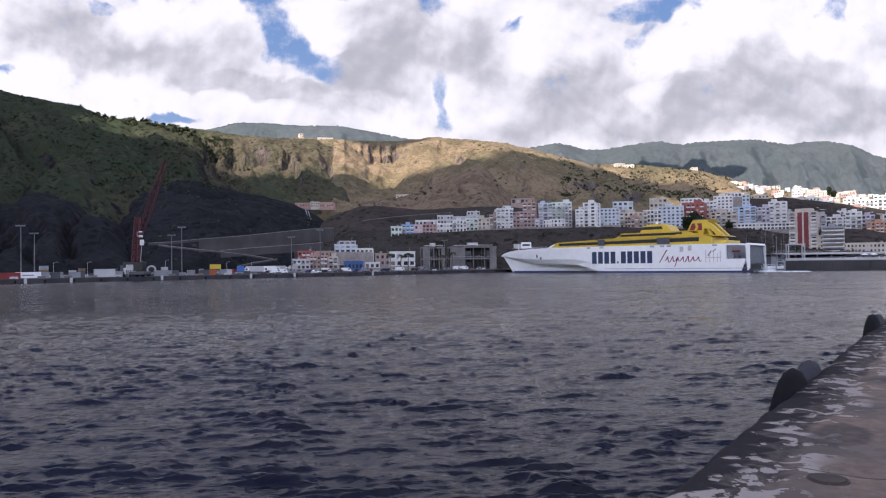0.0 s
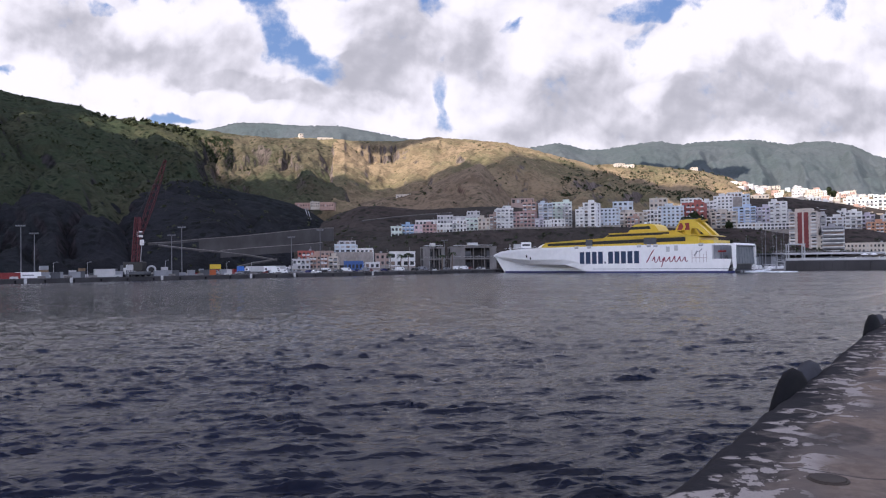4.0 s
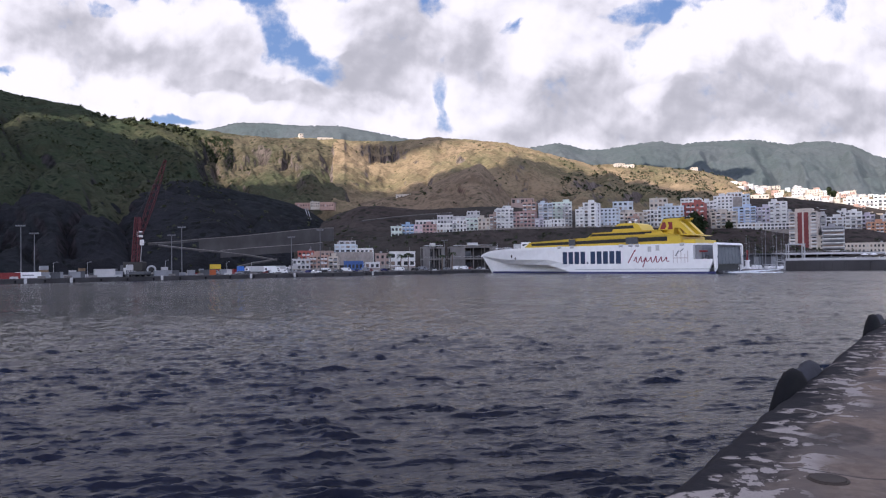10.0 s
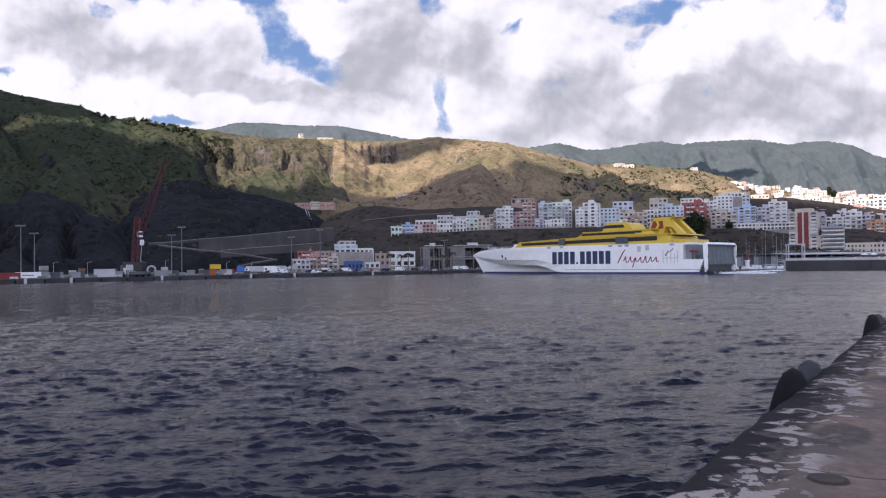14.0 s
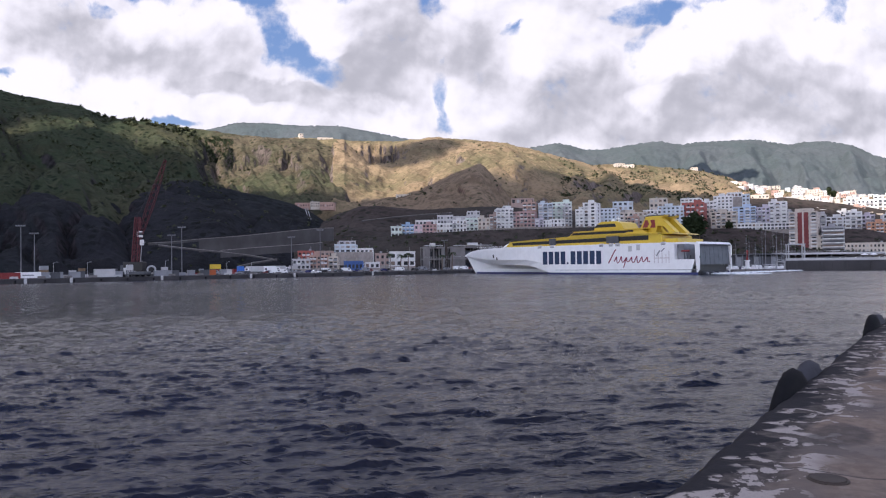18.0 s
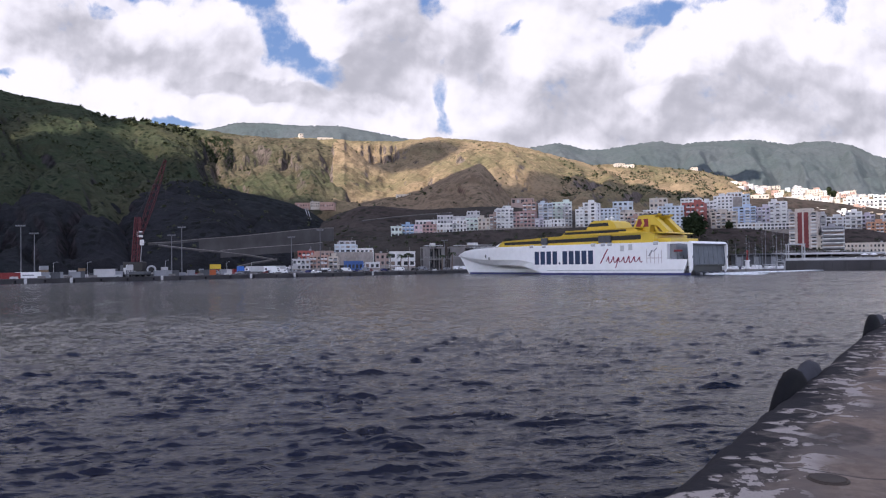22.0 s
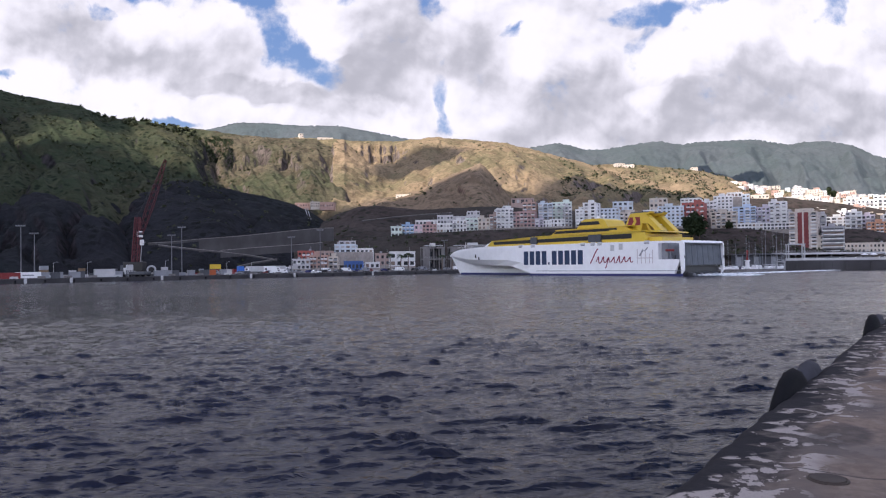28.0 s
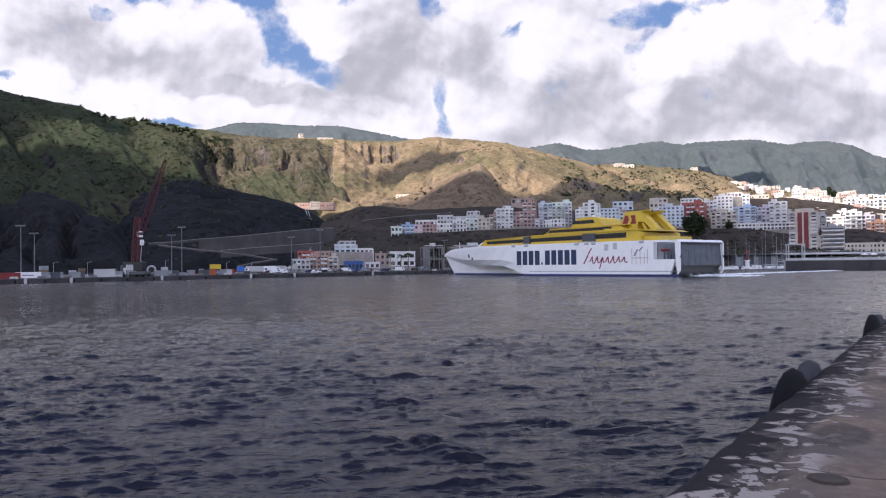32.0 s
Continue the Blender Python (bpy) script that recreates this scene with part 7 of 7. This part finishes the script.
def palm(x, y, z, height, seed):
    rng = random.Random(seed)
    th = thing("palm_tree", pose(x, y, z), "tall palm with a ragged crown beside the white building", "palm", "palms beside the port")
    part("trunk", tube((0, 0, 0), (0.3, 0, height), 0.28, 0.18, 8), BARK, th)
    for k in range(12):
        a, drop = k * 0.5236 + rng.random() * 0.3, rng.uniform(-0.6, 0.9)
        bm = bmesh.new()
        prev = None
        for i in range(6):
            t = i / 5
            r = 2.6 * t
            zz = height + drop * t * 1.4 - 1.6 * t * t
            w = 0.4 * math.sin(math.pi * (0.15 + 0.8 * t))
            c = Vector((0.3 + r * math.cos(a), r * math.sin(a), zz))
            s = Vector((-math.sin(a), math.cos(a), 0)) * w
            row = [bm.verts.new(c - s - Vector((0, 0, w * 0.5))), bm.verts.new(c), bm.verts.new(c + s - Vector((0, 0, w * 0.5)))]
            if prev:
                bm.faces.new((prev[0], prev[1], row[1], row[0]))
                bm.faces.new((prev[1], prev[2], row[2], row[1]))
            prev = row
        part("frond", bm, LEAF, th)


for px, hh in (((-27.18, 376, 4.58), 9.0), ((-21.77, 377, 4.51), 8.4), ((-18.01, 377, 4.46), 9.2), ((-0.69, 385, 4.23), 8.0), ((4.65, 388, 4.15), 9.5)):
    palm(px[0], px[1], 1.55, hh, int(px[0] * 10))
for k, (px, hh, sp, con) in enumerate((((162.74, 478, 16.6), 20.0, 5.6, False), ((161.21, 480, 16.68), 17.0, 5.0, False), ((166.75, 479, 16.58), 17.0, 5.2, False), ((195.34, 503, 26.54), 6.0, 2.6, False), ((164.27, 500, 26.78), 8.0, 2.4, True),
                                       ((531.02, 1010, 88.82), 15.0, 5.0, True), ((536.41, 1010, 87.2), 11.0, 4.5, False))):
    tree(px[0], px[1], max(px[2] - 1, land_z(px[0], px[1]) - 0.5) if k < 5 else px[2], hh, sp, "dark dense evergreen tree among the houses", 300 + k, con)


def scatter(name, n, area, size, material, label, seed, tufts=10, keep=None):
    """Ragged bushes strewn over a stretch of land: too many to count."""
    rng = random.Random(seed)
    verts, faces = [], []
    a0, a1, d0, d1 = area
    for _ in range(n):
        d = d0 + (d1 - d0) * rng.random()
        q = a0 + (a1 - a0) * rng.random()
        x, y = q * d, d
        if keep and turb(x / 60 + seed, y / 60, 3, 3) < keep:
            continue
        r = size * (0.5 + 0.9 * rng.random() ** 2)
        leaf_clump(verts, faces, x, y, land_z(x, y) + r * 0.3, r, rng, tufts)
    ob = mesh_object(name, verts, faces, material)
    return tagged(ob, label, "bushes", kind="stuff")


scatter("bushes", 1000, (-0.62, -0.26, 640, 1010), 2.1, SCRUB, "scattered dark bushes on the green ridge", 1, 9, -0.15)
scatter("bushes", 90, (-0.47, -0.31, 965, 1010), 3.6, SCRUB, "round trees along the crest of the ridge", 2, 14, -0.3)
# Dark foliage added to imitate the shade that fills the ravine.
scatter("bushes", 1300, (-0.322, -0.284, 985, 1062), 1.3, LEAF, "added dark foliage standing in for the ravine's shade", 7, 8)
scatter("bushes", 600, (-0.26, 0.3, 700, 1180), 2.0, SCRUB, "low scrub in the gullies of the grassy hill", 3, 8, 0.05)
scatter("bushes", 2600, (0.16, 0.62, 800, 1345), 2.5, SCRUB, "scrub and garden trees round the upper town", 4, 8, -0.12)
scatter("bushes", 420, (-0.14, 0.62, 440, 500), 1.2, SCRUB, "dense dark shrubs on the bank below the houses", 5, 10)
scatter("bushes", 160, (-0.4, -0.1, 400, 640), 1.5, SCRUB, "low dry scrub above the harbour road", 6, 8, 0.0)


# ---- the mole in the foreground ----
def mole_concrete():
    k = Nodes("worn_mole_concrete")
    sep = k.n.new("ShaderNodeSeparateXYZ")
    k.l.new(k.co, sep.inputs[0])
    inward = k.sums("SUBTRACT", -0.0, sep.outputs["Y"])
    edge_noise = k.noise(1.1, 5, None, 0.6, 0.4)
    fine = k.noise(9.0, 6, None, 0.65)
    grit = k.noise(70.0, 3)
    across = k.stretch(k.stretch(k.co, 1, 1, 1, radians(54.77)), 1.15, 1.0, 1)
    flake = k.sums("ADD", k.noise(3.6, 8, across, 0.62, 0.3), k.span(k.noise(1.2, 3), 0.35, 0.65, -0.07, 0.05))
    teeth = k.span(k.noise(2.2, 4, k.stretch(k.stretch(k.co, 1, 1, 1, radians(54.77)), 0.3, 1.5, 1), 0.5), 0.36, 0.64, -0.15, 0.15)
    reach = k.sums("ADD", inward, k.sums("MULTIPLY", k.sums("SUBTRACT", edge_noise, 0.5), 0.6))
    slab = k.mix(k.span(fine, 0.3, 0.7), (0.15, 0.113, 0.09), (0.21, 0.163, 0.132))
    slab = k.mix(k.span(k.noise(0.7, 4), 0.42, 0.7), slab, (0.112, 0.096, 0.088))
    cope = k.mix(k.span(fine, 0.35, 0.7), (0.052, 0.045, 0.042), (0.105, 0.09, 0.083))
    c = k.mix(k.span(reach, 0.6, 0.72), cope, slab)
    wet = k.span(k.sums("ADD", k.sums("ADD", inward, teeth), k.sums("MULTIPLY", k.sums("SUBTRACT", edge_noise, 0.5), 0.5)), 0.3, 0.38, 1.0, 0.0)
    c = k.mix(wet, c, (0.026, 0.0245, 0.027))
    zone = k.sums("MULTIPLY", k.span(k.sums("ADD", reach, teeth), 0.24, 0.36), k.span(reach, 0.78, 1.05, 1.0, 0.1))
    chips = k.sums("MULTIPLY", zone, k.span(flake, 0.532, 0.546))
    chips = k.sums("MULTIPLY", chips, k.span(grit, 0.2, 0.5, 0.6, 1.0))
    c = k.mix(chips, c, (0.34, 0.3, 0.275))
    stain = k.cells(0.38, k.stretch(k.co, 1, 1, 0.0))
    c = k.mix(k.sums("MULTIPLY", k.span(stain, 0.1, 0.24, 1.0, 0.0), k.span(fine, 0.2, 0.6, 0.3, 0.75)), c, (0.05, 0.047, 0.045))
    dx, dy = k.sums("SUBTRACT", sep.outputs["X"], 2.45), k.sums("ADD", sep.outputs["Y"], 0.86)
    spill = k.sums("ADD", k.sums("MULTIPLY", k.sums("MULTIPLY", dx, dx), 3.2), k.sums("MULTIPLY", k.sums("MULTIPLY", dy, dy), 9.0))
    spill = k.sums("ADD", spill, k.sums("MULTIPLY", k.sums("SUBTRACT", edge_noise, 0.5), 1.6))
    c = k.mix(k.sums("MULTIPLY", k.span(spill, 0.5, 1.0, 0.85, 0.0), k.span(fine, 0.25, 0.7, 1.0, 0.7)), c, (0.062, 0.056, 0.054))
    for at in (1.12, 5.9, 10.7, 15.5):
        gap = k.sums("ABSOLUTE", k.sums("ADD", k.sums("SUBTRACT", sep.outputs["X"], at), k.sums("MULTIPLY", k.sums("SUBTRACT", edge_noise, 0.5), 0.15)))
        c = k.mix(k.span(gap, 0.008, 0.026, 0.75, 0.0), c, (0.04, 0.036, 0.034))
    k.bump(k.sums("ADD", k.sums("ADD", fine, k.sums("MULTIPLY", chips, 0.8)), k.sums("MULTIPLY", grit, 0.25)), 0.6, 0.03)
    return k.done(c, 0.95, 0.0, 0.06)


MOLE = mole_concrete()
MOLE_POSE = pose(1.41, 5.14, 3.8, 0, 0, 54.77)


def build_mole():
    xs = np.r_[np.linspace(-60, -6, 30), np.linspace(-5.8, 26, 320), np.linspace(27, 90, 40)]
    ins = np.r_[0.0, 0.0, 0.02, 0.06, 0.12, np.linspace(0.18, 5.0, 90), np.linspace(5.3, 40, 20)]
    co = np.zeros((len(ins) + 1, len(xs), 3))
    for j, x in enumerate(xs):
        bite = max(0.0, turb(x / 1.3, 3.1, 0, 4) - 0.12) * 0.16 + 0.05 * turb(x / 0.35, 9.2, 0, 3)
        bay = 0.06 * max(0.0, math.sin(x * 0.9 + 1.0)) ** 3
        for i, d in enumerate(ins):
            y = -0.02 - (d + (bite + bay) * 0.55 * math.exp(-d / 0.5))
            z = 0.02 * turb(x / 0.5, d / 0.5, 4, 4) * min(1, d * 2 + 0.3) + 0.012 * turb(x / 2.5, d / 2.5, 8, 3)
            step = d - 0.7 - 0.1 * turb(x / 0.9, 2.2, 5, 4)
            z += 0.022 / (1 + math.exp(-step / 0.012)) if abs(step) < 0.4 else (0.022 if step > 0 else 0.0)
            if d < 0.13:
                z -= 0.1 * (1 - d / 0.13) ** 2
            if i == 0:
                z = -0.55
                y += 0.03 * turb(x / 0.4, 5, 1)
            co[i + 1, j] = x, y, z
        co[0, j] = x, -0.01, -6.0
    ob = grid_object("pavement", co, MOLE)
    ob.matrix_basis = MOLE_POSE
    return tagged(ob, "worn grey-brown concrete mole with flaking pale patches", "quay", kind="structure")


build_mole()


def tyre_fender(along, radius, tubes, sink, out, label, skin=RUBBER):
    th = thing("tyre_fender", MOLE_POSE @ pose(along, out, -sink), label, "fender", "tyre fenders along the mole")
    n, m = 64, 16
    rings = []
    for i in range(n):
        a = 2 * math.pi * i / n
        ring = []
        for j in range(m):
            b = 2 * math.pi * j / m
            cb, sb = math.cos(b), math.sin(b)
            ex = 0.85
            r = radius - tubes[0] + tubes[0] * math.copysign(abs(cb) ** ex, cb)
            r += 0.02 if (j in (0, 1, m - 1) and i % 2) else 0.0
            ring.append((r * math.cos(a), tubes[1] * math.copysign(abs(sb) ** 0.85, sb), r * math.sin(a)))
        rings.append(ring)
    bm = bmesh.new()
    vs = [[bm.verts.new(p) for p in ring] for ring in rings]
    for i in range(n):
        for j in range(m):
            bm.faces.new((vs[i][j], vs[i][(j + 1) % m], vs[(i + 1) % n][(j + 1) % m], vs[(i + 1) % n][j]))
    bmesh.ops.recalc_face_normals(bm, faces=bm.faces)
    part("tyre", bm, skin, th, smooth=True)
    return th


tyre_fender(4.95, 1.5, (0.42, 0.13), 1.28, -0.03, "large black tyre set upright in the edge of the mole")
tyre_fender(14.7, 1.5, (0.42, 0.15), 1.22, -0.05, "large black tyre set upright in the edge of the mole")


# Second tyres in a paler grey rubber, just beyond the black ones.
tyre_fender(6.35, 1.5, (0.42, 0.16), 1.34, 0.0, "paler grey tyre set in the mole's edge behind a black one", GREY_RUBBER)
tyre_fender(16.0, 1.5, (0.42, 0.16), 1.3, -0.05, "paler grey tyre set in the mole's edge behind a black one", GREY_RUBBER)


def lid(x, y, r, label):
    th = thing("lid", pose(x, y, 3.824), label, "cover")
    bm = bmesh.new()
    bmesh.ops.create_cone(bm, cap_ends=True, segments=28, radius1=r, radius2=r * 0.93, depth=0.03)
    part("plate", bm, IRON, th, "rusty dark iron plate")
    bm = bmesh.new()
    for i in range(28):
        a, b = 2 * math.pi * i / 28, 2 * math.pi * (i + 1) / 28
        add_tube(bm, (math.cos(a) * r * 1.04, math.sin(a) * r * 1.04, 0), (math.cos(b) * r * 1.04, math.sin(b) * r * 1.04, 0), 0.012, None, 5)
    part("rim", bm, IRON, th)


lid(2.72, 5.28, 0.125, "small round iron lid set in the concrete")


def motions():
    walk(ferry, [(0.0, pose(134.9, 317.0, 0, 0, 0, 144.6)), (9.0, pose(118.7, 303.5, 0, 0, 0, 140.1)), (19.0, pose(102.9, 281.0, 0, 0, 0, 136.7)),
                 (25.0, pose(95.6, 268.4, 0, 0, 0, 135.1)), (32.0, pose(87.4, 249.8, 0, 0, 0, 133.0))])
    walk(jet_foam, [(0.0, pose(136.4, 316.6, 0, 0, 0, -35.4)), (9.0, pose(119.3, 303.0, 0, 0, 0, -39.9)), (19.0, pose(103.5, 280.4, 0, 0, 0, -43.3)),
                    (25.0, pose(95.7, 267.8, 0, 0, 0, -44.9)), (32.0, pose(87.1, 249.2, 0, 0, 0, -47.0))])
    walk(long_wake, [(0.0, pose(136.4, 316.6, 0, 0, 0, 62)), (9.0, pose(119.3, 303.0, 0, 0, 0, 55)), (19.0, pose(103.5, 280.4, 0, 0, 0, 43)), (25.0, pose(95.7, 267.8, 0, 0, 0, 41)), (32.0, pose(87.1, 249.2, 0, 0, 0, 41))])
    walk(sea_sheet, [(0.0, pose(0, 0, 0)), (32.0, pose(5.5, -4.0, 0))])
    for ob in deck:
        x, y, z = ob.location
        walk(ob, [(0.0, pose(x, y, z)), (32.0, pose(x - 10, y - 210, z))])
    walk(sky_bank, [(0.0, pose(0, 0, 14)), (32.0, pose(0, 0, -18))])


motions()
